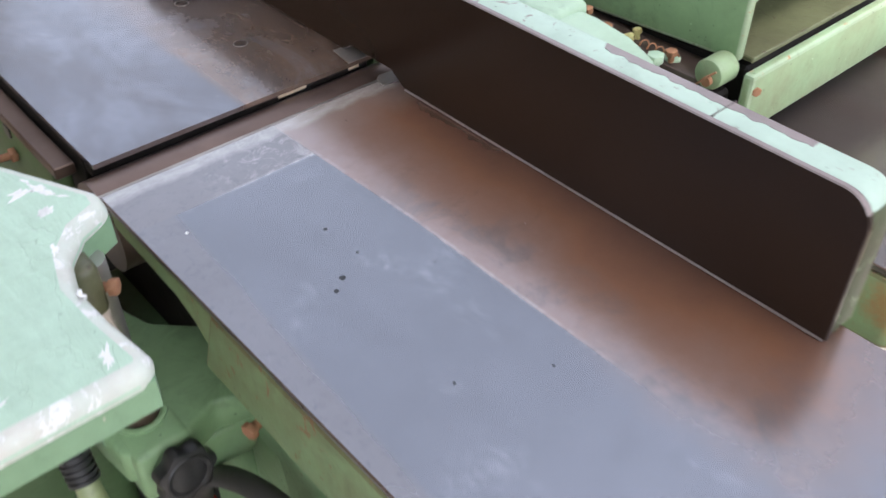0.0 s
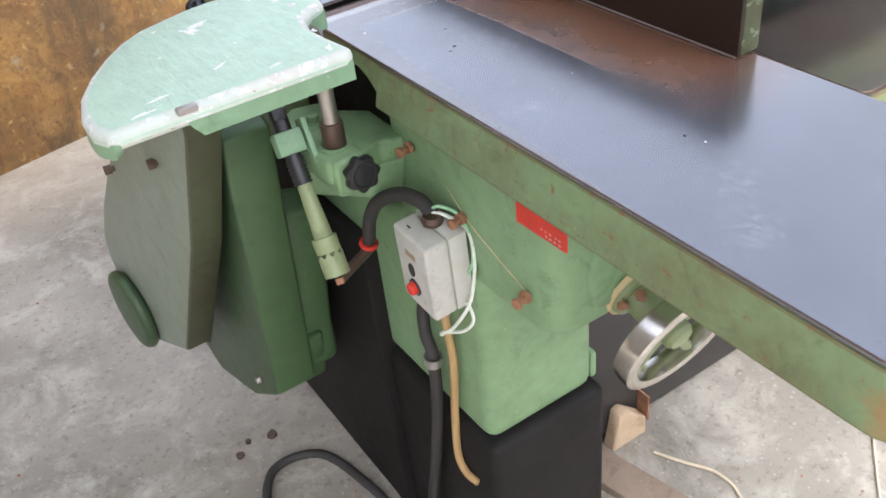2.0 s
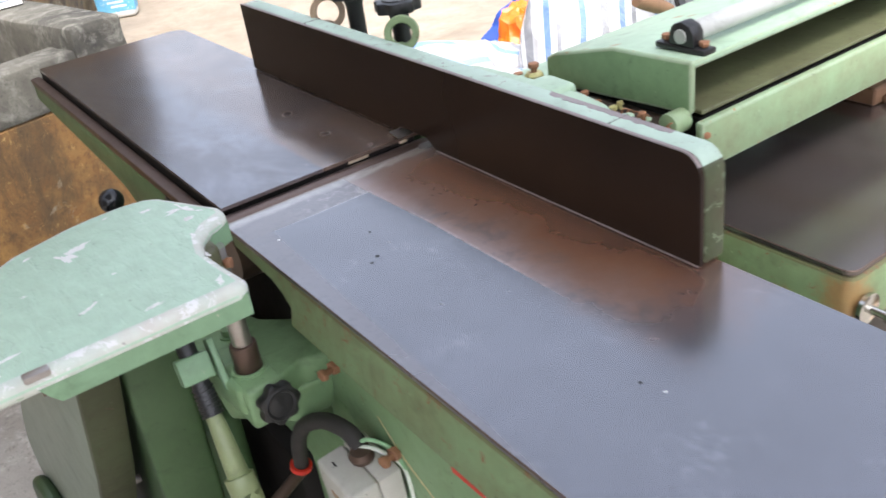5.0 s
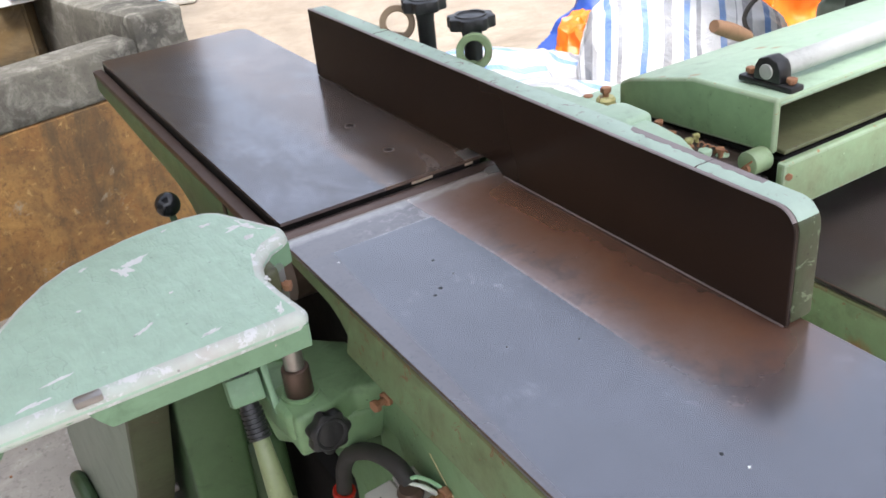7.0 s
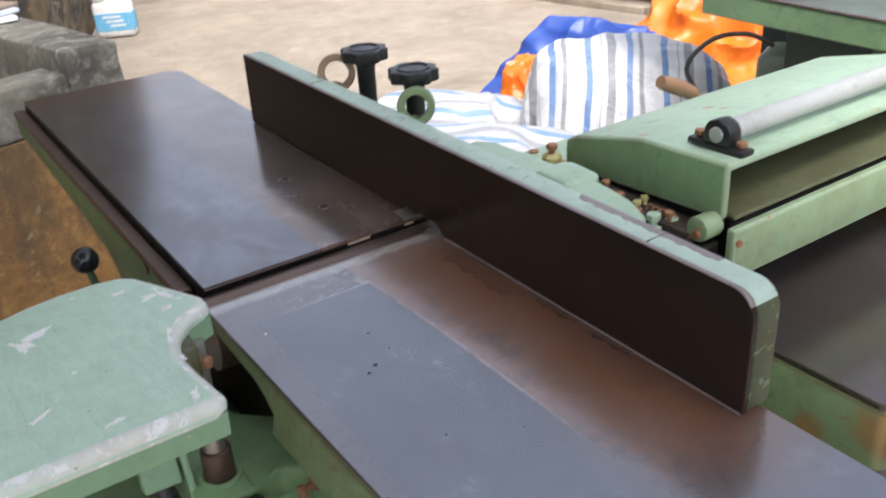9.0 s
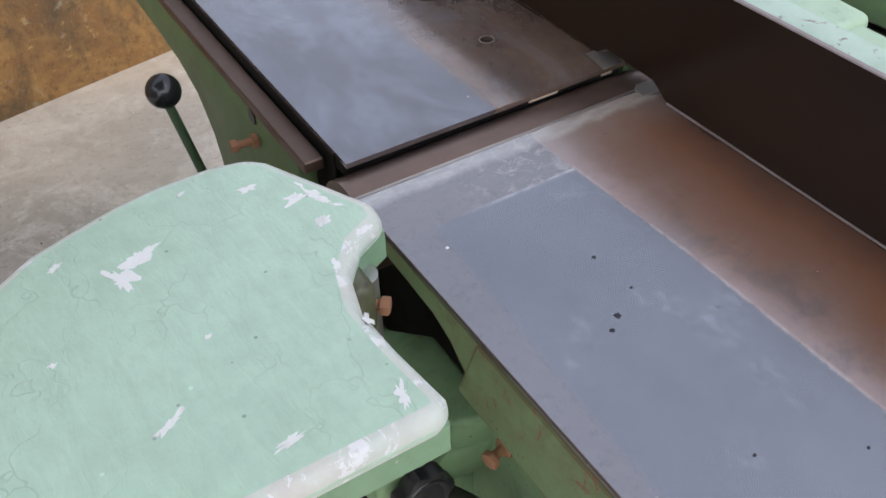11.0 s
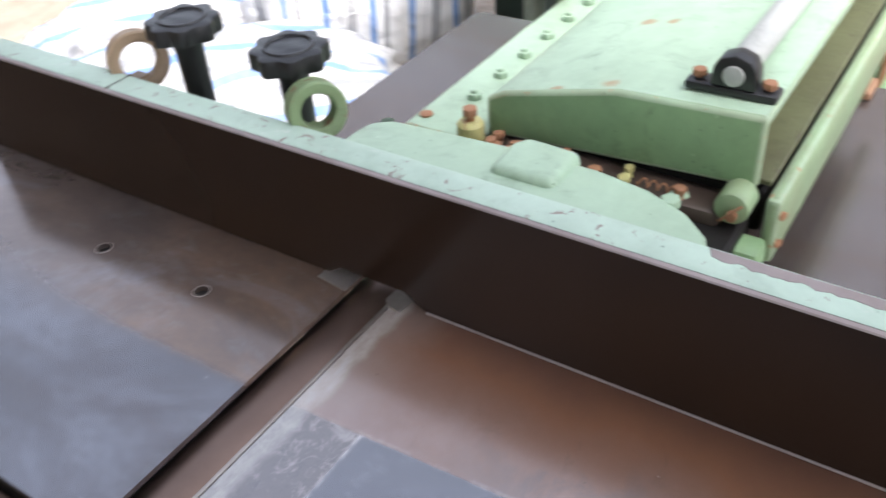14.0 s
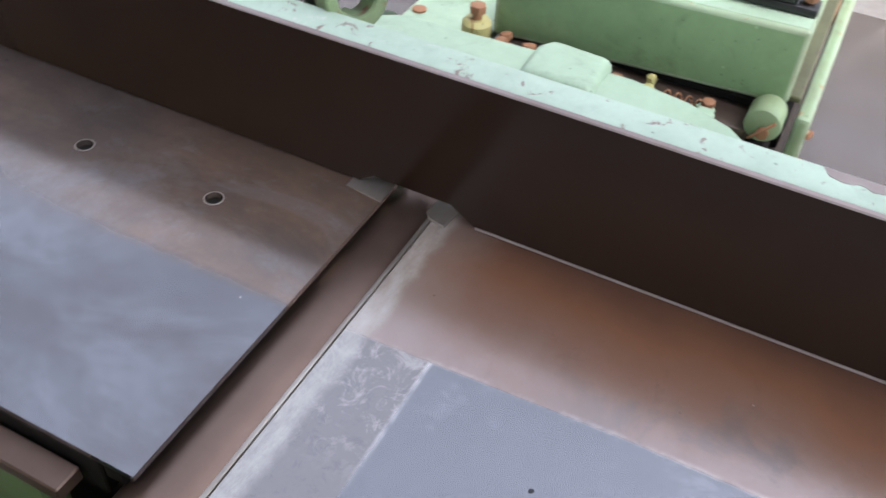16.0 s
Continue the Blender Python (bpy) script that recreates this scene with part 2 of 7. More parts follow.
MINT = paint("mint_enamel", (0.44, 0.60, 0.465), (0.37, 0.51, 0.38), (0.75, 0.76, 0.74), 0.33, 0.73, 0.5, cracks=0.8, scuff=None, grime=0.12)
MINT_WORN = paint("worn_mint_enamel", (0.53, 0.61, 0.53), (0.62, 0.54, 0.49), (0.78, 0.78, 0.76), 0.45, 0.545, 0.9, grime=0.2)
EDGE_WORN = paint("rubbed_green_edge", (0.285, 0.385, 0.255), (0.25, 0.27, 0.17), (0.36, 0.20, 0.10), 0.4, 0.60, 0.8)
FENCE_TOP = paint("chipped_mint_enamel", (0.42, 0.54, 0.45), (0.33, 0.43, 0.34), (0.24, 0.18, 0.16), 0.45, 0.60, 0.6, scuff=(0.56, 0.60, 0.55), grime=0.3)
GREY_PAINT = paint("grey_green_paint", (0.20, 0.235, 0.18), (0.14, 0.165, 0.115), (0.13, 0.09, 0.06), 0.36, 0.68)
OLIVE = paint("olive_metal_paint", (0.22, 0.265, 0.13), (0.15, 0.155, 0.078), (0.17, 0.12, 0.08), 0.35, 0.62)
BADGE_GREY = paint("dull_silver", (0.50, 0.47, 0.43), (0.38, 0.33, 0.28), (0.25, 0.2, 0.15), 0.4, 0.66)
BADGE_RED = paint("dull_red", (0.36, 0.05, 0.045), (0.26, 0.05, 0.04), (0.4, 0.3, 0.25), 0.4, 0.7)
# real black paint, and the filling of recesses meant to look dark
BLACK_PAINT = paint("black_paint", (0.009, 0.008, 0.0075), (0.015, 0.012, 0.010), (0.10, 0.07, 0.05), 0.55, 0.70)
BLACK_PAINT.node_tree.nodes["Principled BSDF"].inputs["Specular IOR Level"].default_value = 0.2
PLASTIC_GREY = paint("grey_plastic", (0.50, 0.49, 0.45), (0.40, 0.38, 0.33), (0.30, 0.26, 0.2), 0.35, 0.76, 0.4)
BLACK = paint("black_bakelite", (0.012, 0.012, 0.013), (0.02, 0.02, 0.021), (0.05, 0.05, 0.05), 0.32, 0.72)
RUBBER = paint("black_rubber", (0.025, 0.023, 0.022), (0.05, 0.045, 0.04), (0.09, 0.08, 0.07), 0.6, 0.72)
RUST = paint("rusty_iron", (0.30, 0.145, 0.075), (0.17, 0.085, 0.05), (0.36, 0.19, 0.09), 0.7, 0.62)
RED = paint("red_paint", (0.62, 0.035, 0.018), (0.5, 0.03, 0.02), (0.7, 0.5, 0.4), 0.4, 0.76, 0.4)
WOOD = paint("grey_old_wood", (0.26, 0.20, 0.15), (0.15, 0.10, 0.07), (0.36, 0.30, 0.24), 0.75, 0.62)
CHALK = paint("white_paint", (0.78, 0.78, 0.75), (0.66, 0.65, 0.6), (0.55, 0.5, 0.45), 0.5, 0.76, 0.4)


def steel(name, base, brown, rough=0.3, metal=0.85):
    mt, nt, b = material(name, rough, metal)
    col = mixed(nt, ramp(nt, noisy(nt, 14, 6, 0.65), [(0.35, 0.0), (0.75, 0.8)]), base, brown)
    nt.links.new(col, b.inputs["Base Color"])
    nt.links.new(calc(nt, "ADD", rough - 0.01, calc(nt, "MULTIPLY", noisy(nt, 40, 2), 0.12)), b.inputs["Roughness"])
    return mt


STEEL = steel("worn_steel", (0.50, 0.48, 0.46), (0.30, 0.24, 0.2), 0.28)
CHROME = steel("chromed_steel", (0.62, 0.61, 0.58), (0.42, 0.36, 0.28), 0.15, 1.0)
DARK_STEEL = steel("dark_oiled_steel", (0.09, 0.065, 0.055), (0.06, 0.042, 0.034), 0.3, 0.4)
BROWN_STEEL = steel("browned_steel", (0.14, 0.095, 0.075), (0.09, 0.055, 0.04), 0.36, 0.6)


def iron_field(nt, tint, clouds):
    """Bluish machined iron: broad mottling, wiping streaks along the table, pale cloudy scuffs."""
    grey = mixed(nt, ramp(nt, noisy(nt, 6, 6, 0.6), [(0.35, 0.0), (0.7, 1.0)]), tint, tuple(v * 0.76 for v in tint))
    streak = noisy(nt, 9, 6, 0.65, place_of(nt, (2.2, 0.7, 1), (0, 0, 0.12)))
    grey = mixed(nt, ramp(nt, streak, [(0.5, 0.0), (0.75, 0.3)]), grey, tuple(v * 1.25 for v in tint))
    grey = mixed(nt, ramp(nt, noisy(nt, 26, 7, 0.7), [(0.54, 0.0), (0.74, 0.5)]), grey, tuple(v * 0.66 for v in tint))
    grey = mixed(nt, ramp(nt, noisy(nt, 130, 5, 0.7), [(0.45, 0.0), (0.75, 0.12)]), grey, tuple(v * 1.3 for v in tint))
    cloud = calc(nt, "MULTIPLY", noisy(nt, 13, 4), noisy(nt, 95, 8, 0.8, place_of(nt, (1.4, 0.8, 1), (0, 0, 0.5)), 0.4))
    return mixed(nt, ramp(nt, cloud, [(0.31, 0.0), (0.43, clouds)]), grey, (0.52, 0.53, 0.56))


def specked(nt, col):
    """Rust pits and pale nicks."""
    pits = calc(nt, "MAXIMUM", flecks(nt, 70, 0.10, 0.04), flecks(nt, 160, 0.13, 0.012, (0.3, 0, 0.4)))
    col = mixed(nt, calc(nt, "MULTIPLY", pits, 0.8), col, (0.03, 0.024, 0.02))
    return mixed(nt, calc(nt, "MULTIPLY", flecks(nt, 110, 0.10, 0.02, (0.1, 0.2, 1.0)), 0.7), col, (0.75, 0.70, 0.64))


def oiled(b, rough, weight):
    """A thin film of old oil over the metal: faint looking down, bright at a low angle."""
    b.inputs["Coat Weight"].default_value, b.inputs["Coat Roughness"].default_value, b.inputs["Coat IOR"].default_value = weight, rough, 2.1


def less(nt, v):
    return calc(nt, "SUBTRACT", 1.0, v)


def infeed_iron():
    """A wiped blue-grey rectangle with a crisp border; brown film beside the fence, a dull margin round it, bare metal at the lip."""
    mt, nt, b = material("infeed_iron", 0.24, 0.9)
    oiled(b, 0.2, 0.75)
    x, y, z = xyz(nt)
    wob = calc(nt, "MULTIPLY", calc(nt, "SUBTRACT", noisy(nt, 30, 5), 0.5), 0.012)
    tiny = calc(nt, "MULTIPLY", calc(nt, "SUBTRACT", noisy(nt, 120, 6, 0.7), 0.5), 0.0025)
    grey = iron_field(nt, INFEED_TINT, 0.24)
    # brown film: pinkish at the border, rusty in the middle, dark by the fence, with blue-black clouds
    film = ramp(nt, calc(nt, "ADD", calc(nt, "MULTIPLY", calc(nt, "SUBTRACT", x, 0.13), 8.5), calc(nt, "MULTIPLY", calc(nt, "SUBTRACT", noisy(nt, 9, 5, 0.6), 0.5), 0.9)),
                [(0.0, (0.30, 0.215, 0.195)), (0.3, (0.255, 0.155, 0.118)), (0.65, (0.245, 0.116, 0.066)), (1.0, (0.175, 0.088, 0.058))])
    film = mixed(nt, ramp(nt, noisy(nt, 48, 7, 0.72), [(0.35, 0.0), (0.75, 0.25)]), film, (0.17, 0.088, 0.055))
    patch = calc(nt, "MULTIPLY", span(nt, noisy(nt, 17, 5, 0.6, dist=0.4), 0.50, 0.66), less(nt, span(nt, x, 0.155, 0.205)))
    patch = calc(nt, "MULTIPLY", patch, less(nt, span(nt, y, -0.17, -0.08)))
    film = mixed(nt, calc(nt, "MULTIPLY", patch, 0.5), film, (0.10, 0.105, 0.115))
    film = mixed(nt, ramp(nt, noisy(nt, 22, 6, 0.7, dist=0.6), [(0.62, 0.0), (0.74, 0.25)]), film, (0.085, 0.058, 0.048))
    film = mixed(nt, calc(nt, "MULTIPLY", flecks(nt, 130, 0.10, 0.02, (0.7, 0.1, 0.2)), 0.3), film, (0.55, 0.40, 0.30))
    border = calc(nt, "ADD", calc(nt, "ADD", x, tiny), calc(nt, "MULTIPLY", calc(nt, "MAXIMUM", calc(nt, "ADD", y, 0.16), 0.0), 0.04))
    side = span(nt, border, 0.1325, 0.1345)
    drift = span(nt, calc(nt, "ADD", border, calc(nt, "MULTIPLY", wob, 2.5)), 0.11, 0.165)
    keep = span(nt, calc(nt, "ADD", y, calc(nt, "MULTIPLY", wob, 4.0)), -0.40, -0.30)
    side = calc(nt, "ADD", calc(nt, "MULTIPLY", side, keep), calc(nt, "MULTIPLY", drift, less(nt, keep)))
    # near end follows the fence's mirror image, painted along with the stain
    stain = calc(nt, "MULTIPLY", side, span(nt, calc(nt, "ADD", y, calc(nt, "MULTIPLY", wob, 6.0)), -0.54, -0.40))
    # dull margin along the lip and the free edge
    at_lip = span(nt, calc(nt, "ADD", y, tiny), -0.0425, -0.0405)
    at_edge = less(nt, span(nt, calc(nt, "ADD", x, calc(nt, "MULTIPLY", calc(nt, "ADD", y, 0.08), -0.06)), -0.002, 0.006))
    margin = calc(nt, "MAXIMUM", at_lip, calc(nt, "MULTIPLY", at_edge, 0.75))
    dull = mixed(nt, noisy(nt, 18, 6, 0.65), (0.27, 0.235, 0.225), (0.18, 0.155, 0.15))
    dull = mixed(nt, ramp(nt, noisy(nt, 95, 8, 0.8, dist=0.6), [(0.52, 0.0), (0.64, 0.7)]), dull, (0.11, 0.105, 0.11))
    col = mixed(nt, calc(nt, "MULTIPLY", margin, 0.62), grey, dull)
    pale = calc(nt, "MULTIPLY", at_lip, calc(nt, "MULTIPLY", span(nt, x, 0.02, 0.10), ramp(nt, noisy(nt, 60, 8, 0.8, dist=0.8), [(0.50, 0.0), (0.60, 0.65)])))
    col = mixed(nt, pale, col, (0.50, 0.46, 0.44))
    line = calc(nt, "SUBTRACT", span(nt, calc(nt, "ADD", y, tiny), -0.0445, -0.0425), span(nt, calc(nt, "ADD", y, tiny), -0.0415, -0.0395), True)
    col = mixed(nt, calc(nt, "MULTIPLY", calc(nt, "MULTIPLY", line, span(nt, x, 0.02, 0.09)), ramp(nt, noisy(nt, 45, 5, 0.7), [(0.35, 0.1), (0.6, 0.85)])), col, (0.56, 0.53, 0.52))
    col = mixed(nt, stain, col, film)
    # thin bare line where the film begins
    thin = calc(nt, "SUBTRACT", span(nt, border, 0.1318, 0.1328), span(nt, border, 0.1340, 0.1375), True)
    thin = calc(nt, "MULTIPLY", calc(nt, "MULTIPLY", thin, keep), ramp(nt, noisy(nt, 38, 6, 0.7), [(0.42, 0.0), (0.66, 0.6)]))
    col = mixed(nt, thin, col, (0.46, 0.40, 0.39))
    fade = calc(nt, "MULTIPLY", calc(nt, "MULTIPLY", span(nt, calc(nt, "ADD", y, calc(nt, "MULTIPLY", wob, 3.0)), -0.055, 0.004), span(nt, x, 0.11, 0.16)), 0.5)
    col = mixed(nt, fade, col, (0.33, 0.27, 0.24))
    bare = span(nt, calc(nt, "ADD", y, calc(nt, "MULTIPLY", wob, 1.4)), -0.004, 0.006)
    col = mixed(nt, calc(nt, "MULTIPLY", bare, ramp(nt, noisy(nt, 55, 7, 0.75, place_of(nt, (1.0, 2.5, 1))), [(0.3, 0.25), (0.65, 0.9)])), col, (0.50, 0.475, 0.44))
    nt.links.new(specked(nt, col), b.inputs["Base Color"])
    nt.links.new(calc(nt, "SUBTRACT", 0.75, calc(nt, "MULTIPLY", stain, 0.5)), b.inputs["Metallic"])
    nt.links.new(calc(nt, "ADD", 0.19, calc(nt, "ADD", calc(nt, "MULTIPLY", noisy(nt, 18, 3, 0.5), 0.10), calc(nt, "MULTIPLY", calc(nt, "MULTIPLY", margin, less(nt, stain)), 0.06))), b.inputs["Roughness"])
    return mt


def outfeed_iron():
    """Darker polished iron, brownish towards the fence, with a worn border near the cutter."""
    mt, nt, b = material("outfeed_iron", 0.18, 0.9)
    oiled(b, 0.13, 0.3)
    x, y, z = xyz(nt)
    wob = calc(nt, "MULTIPLY", calc(nt, "SUBTRACT", noisy(nt, 26, 6, 0.65), 0.5), 0.016)
    near = less(nt, span(nt, y, 0.12, 0.34))
    grey = iron_field(nt, OUTFEED_TINT, 0.16)
    # brown by the fence: part stain, part the fence's reflection in the colour
    brown = mixed(nt, ramp(nt, noisy(nt, 11, 6, 0.65), [(0.35, 0.0), (0.7, 1.0)]), (0.31, 0.195, 0.125), (0.20, 0.12, 0.075))
    brown = mixed(nt, ramp(nt, noisy(nt, 40, 8, 0.78, place_of(nt, (1.6, 0.8, 1), (0, 0, 0.3)), 0.5), [(0.55, 0.0), (0.68, 0.6)]), brown, (0.34, 0.31, 0.28))
    crisp = span(nt, calc(nt, "ADD", x, calc(nt, "MULTIPLY", wob, 0.8)), 0.116, 0.128)
    soft = span(nt, calc(nt, "ADD", x, calc(nt, "MULTIPLY", wob, 2.0)), 0.085, 0.165)
    side = calc(nt, "ADD", calc(nt, "MULTIPLY", crisp, near), calc(nt, "MULTIPLY", soft, less(nt, near)))
    show = calc(nt, "ADD", 0.5, calc(nt, "MULTIPLY", near, 0.3))
    col = mixed(nt, calc(nt, "MULTIPLY", side, show), grey, brown)
    col = mixed(nt, ramp(nt, noisy(nt, 4.2, 8, 0.72, place_of(nt, (1.5, 0.8, 1), (0, 0, 0.4)), 0.6), [(0.42, 0.0), (0.62, 0.65)]), col, (0.115, 0.10, 0.098))
    col = mixed(nt, ramp(nt, noisy(nt, 6.5, 8, 0.75, place_of(nt, (1.2, 0.7, 1), (0, 0, 0.9)), 0.5), [(0.52, 0.0), (0.68, 0.4)]), col, (0.33, 0.345, 0.39))
    end = calc(nt, "MULTIPLY", span(nt, calc(nt, "ADD", y, wob), 0.82, 0.90), 0.6)
    col = mixed(nt, end, col, (0.20, 0.13, 0.09))
    nt.links.new(specked(nt, col), b.inputs["Base Color"])
    nt.links.new(calc(nt, "SUBTRACT", 0.8, calc(nt, "MULTIPLY", side, 0.3)), b.inputs["Metallic"])
    nt.links.new(calc(nt, "ADD", 0.12, calc(nt, "MULTIPLY", noisy(nt, 14, 4, 0.55), 0.12)), b.inputs["Roughness"])
    return mt


def bed_iron(name="thicknesser_iron", light=1.0):
    """Brown-grey planed bed, worn smooth, with faint feed streaks."""
    mt, nt, b = material(name, 0.2, 0.7)
    oiled(b, 0.16, 0.15)
    col = iron_field(nt, (0.165 * light, 0.142 * light, 0.132 * light), 0.06)
    col = mixed(nt, ramp(nt, noisy(nt, 7, 6, 0.65, place_of(nt, (1.8, 0.5, 1))), [(0.45, 0.0), (0.72, 0.7)]), col, (0.125, 0.088, 0.066))
    nt.links.new(specked(nt, col), b.inputs["Base Color"])
    nt.links.new(calc(nt, "ADD", 0.16, calc(nt, "MULTIPLY", noisy(nt, 14, 4, 0.55), 0.14)), b.inputs["Roughness"])
    return mt


INFEED_TINT, OUTFEED_TINT = (0.178, 0.186, 0.215), (0.195, 0.198, 0.222)
STEEL_PALE = steel("pale_worn_steel", (0.42, 0.39, 0.36), (0.25, 0.20, 0.17), 0.34, 0.7)
LILAC = steel("bare_edge_steel", (0.34, 0.29, 0.28), (0.20, 0.155, 0.145), 0.42, 0.4)
DRUM = steel("drum_steel", (0.20, 0.138, 0.112), (0.125, 0.085, 0.07), 0.3, 0.75)


def fence_steel():
    """Dark browned plate, faintly clouded."""
    mt, nt, b = material("fence_steel", 0.22, 0.0, 0.2)
    col = mixed(nt, noisy(nt, 5, 2), (0.036, 0.021, 0.0135), (0.016, 0.010, 0.0075))
    col = mixed(nt, calc(nt, "MULTIPLY", flecks(nt, 60, 0.09, 0.05), 0.5), col, (0.16, 0.11, 0.08))
    nt.links.new(col, b.inputs["Base Color"])
    return mt


FENCE_FACE = fence_steel()
RUST_GREEN = paint("rust_streaked_enamel", (0.155, 0.185, 0.085), (0.15, 0.085, 0.045), (0.20, 0.11, 0.055), 0.5, 0.56, 0.9)
OLIVE_DARK = paint("dark_olive_enamel", (0.062, 0.075, 0.034), (0.05, 0.04, 0.022), (0.10, 0.06, 0.035), 0.45, 0.62, 0.9)
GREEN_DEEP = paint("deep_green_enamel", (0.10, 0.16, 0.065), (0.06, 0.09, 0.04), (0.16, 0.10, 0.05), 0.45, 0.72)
# darker mint for skirt and clamp, with shade below the rim mixed in
MINT_SHADED = paint("shaded_mint_enamel", (0.20, 0.325, 0.195), (0.14, 0.235, 0.12), (0.5, 0.45, 0.36), 0.42, 0.66)


def corner_rust(mt, spots):
    """Rust running out from knocked corners."""
    nt = mt.node_tree
    b = nt.nodes["Principled BSDF"]
    col = b.inputs["Base Color"].links[0].from_socket
    for p, r in spots:
        d = nt.nodes.new("ShaderNodeVectorMath")
        d.operation = "DISTANCE"
        nt.links.new(place_of(nt), d.inputs[0])
        d.inputs[1].default_value = p
        ragged = calc(nt, "ADD", d.outputs["Value"], calc(nt, "MULTIPLY", calc(nt, "SUBTRACT", noisy(nt, 42, 7, 0.75), 0.5), r * 1.6))
        col = mixed(nt, calc(nt, "MULTIPLY", less(nt, span(nt, ragged, r * 0.3, r)), 0.7), col, mixed(nt, noisy(nt, 70, 5, 0.7), (0.42, 0.19, 0.05), (0.24, 0.10, 0.04)))
    nt.links.new(col, b.inputs["Base Color"])


corner_rust(GREEN_PALE, (((0.707, 0.006, 0.897), 0.013), ((0.704, -0.022, 0.904), 0.010), ((0.552, -0.02, 0.904), 0.012), ((0.54, 0.03, 0.89), 0.010)))
corner_rust(GREEN_RUSTY, (((-0.030, -0.820, 0.805), 0.042), ((0.268, -0.822, 0.83), 0.03), ((0.565, -0.390, 0.64), 0.05), ((0.562, -0.30, 0.60), 0.03), ((1.088, -0.39, 0.66), 0.025)))
RING_GREEN = paint("ring_enamel", (0.20, 0.29, 0.14), (0.14, 0.17, 0.09), (0.20, 0.10, 0.05), 0.5, 0.56)
PALE_LINE = paint("yellowed_filler", (0.58, 0.46, 0.26), (0.45, 0.33, 0.18), (0.3, 0.2, 0.1), 0.6, 0.66)
BRONZE = paint("bronze_plate", (0.34, 0.24, 0.15), (0.24, 0.17, 0.1), (0.5, 0.42, 0.3), 0.45, 0.66)
HOSE_BEIGE = paint("yellow_rubber", (0.40, 0.26, 0.11), (0.28, 0.18, 0.08), (0.2, 0.14, 0.08), 0.5, 0.72)
WIRE_WHITE = paint("white_wire", (0.70, 0.74, 0.66), (0.55, 0.6, 0.5), (0.5, 0.45, 0.35), 0.45, 0.76)
WIRE_GREEN = paint("green_wire", (0.30, 0.52, 0.30), (0.22, 0.4, 0.2), (0.6, 0.6, 0.4), 0.45, 0.76)
BLACK_GLOSS = paint("glossy_black", (0.008, 0.009, 0.011), (0.012, 0.012, 0.014), (0.05, 0.05, 0.05), 0.16, 0.78)
DARK_GREY = paint("dark_grey_paint", (0.05, 0.052, 0.058), (0.035, 0.035, 0.037), (0.12, 0.1, 0.08), 0.4, 0.74)
INFEED, OUTFEED, THICK_IRON = infeed_iron(), outfeed_iron(), bed_iron()
SAW_IRON = bed_iron("saw_table_iron", 1.7)

FENCE_END = paint("chipped_shaded_enamel", (0.060, 0.085, 0.036), (0.055, 0.036, 0.022), (0.20, 0.25, 0.155), 0.5, 0.565, 0.95, grain=70.0)
ROLLER_GREY = paint("grey_roller_paint", (0.40, 0.41, 0.39), (0.28, 0.28, 0.25), (0.2, 0.15, 0.1), 0.35, 0.7)
OLIVE_YELLOW = paint("yellowed_enamel", (0.42, 0.40, 0.17), (0.30, 0.24, 0.09), (0.25, 0.13, 0.05), 0.45, 0.6)
WOOD_BROWN = paint("brown_wood", (0.22, 0.12, 0.065), (0.13, 0.075, 0.045), (0.34, 0.22, 0.13), 0.6, 0.64)
WOOD_PALE = paint("pale_wood", (0.48, 0.36, 0.24), (0.34, 0.22, 0.13), (0.26, 0.14, 0.08), 0.7, 0.62)
WOOD_GREY = paint("silvered_wood", (0.20, 0.155, 0.115), (0.11, 0.08, 0.06), (0.30, 0.26, 0.21), 0.8, 0.6)
TAN_IRON = paint("yellowed_iron", (0.40, 0.285, 0.15), (0.32, 0.20, 0.09), (0.62, 0.56, 0.46), 0.45, 0.62)
ORANGE = paint("orange_plastic", (0.80, 0.20, 0.07), (0.7, 0.16, 0.06), (0.8, 0.4, 0.25), 0.35, 0.76)
BLACK_SHEET = paint("black_sheet", (0.030, 0.028, 0.027), (0.045, 0.036, 0.030), (0.12, 0.08, 0.05), 0.33, 0.72)
PAPER_BLUE = paint("bluish_board", (0.45, 0.50, 0.58), (0.36, 0.4, 0.45), (0.3, 0.3, 0.3), 0.6, 0.74)
CORD = paint("cream_cord", (0.58, 0.49, 0.35), (0.44, 0.36, 0.25), (0.4, 0.3, 0.2), 0.6, 0.74)
TWINE = paint("green_twine_plastic", (0.14, 0.38, 0.09), (0.10, 0.28, 0.06), (0.3, 0.6, 0.2), 0.4, 0.74)
CARD = paint("brown_card", (0.48, 0.36, 0.25), (0.38, 0.28, 0.19), (0.55, 0.45, 0.34), 0.8, 0.68)
GREEN_BLACK = paint("blackish_green", (0.035, 0.055, 0.042), (0.02, 0.03, 0.022), (0.10, 0.08, 0.06), 0.5, 0.72)
TEAL_GREY = paint("faded_teal", (0.22, 0.36, 0.33), (0.30, 0.38, 0.36), (0.55, 0.55, 0.5), 0.5, 0.62)
PURPLE = paint("purple_plastic", (0.10, 0.05, 0.16), (0.07, 0.04, 0.12), (0.2, 0.2, 0.3), 0.4, 0.76)
LABEL_BLUE = paint("blue_label", (0.12, 0.42, 0.66), (0.30, 0.58, 0.74), (0.8, 0.85, 0.9), 0.4, 0.60)
PINK = paint("faded_pink_plastic", (0.70, 0.33, 0.28), (0.58, 0.30, 0.25), (0.45, 0.2, 0.16), 0.55, 0.7)
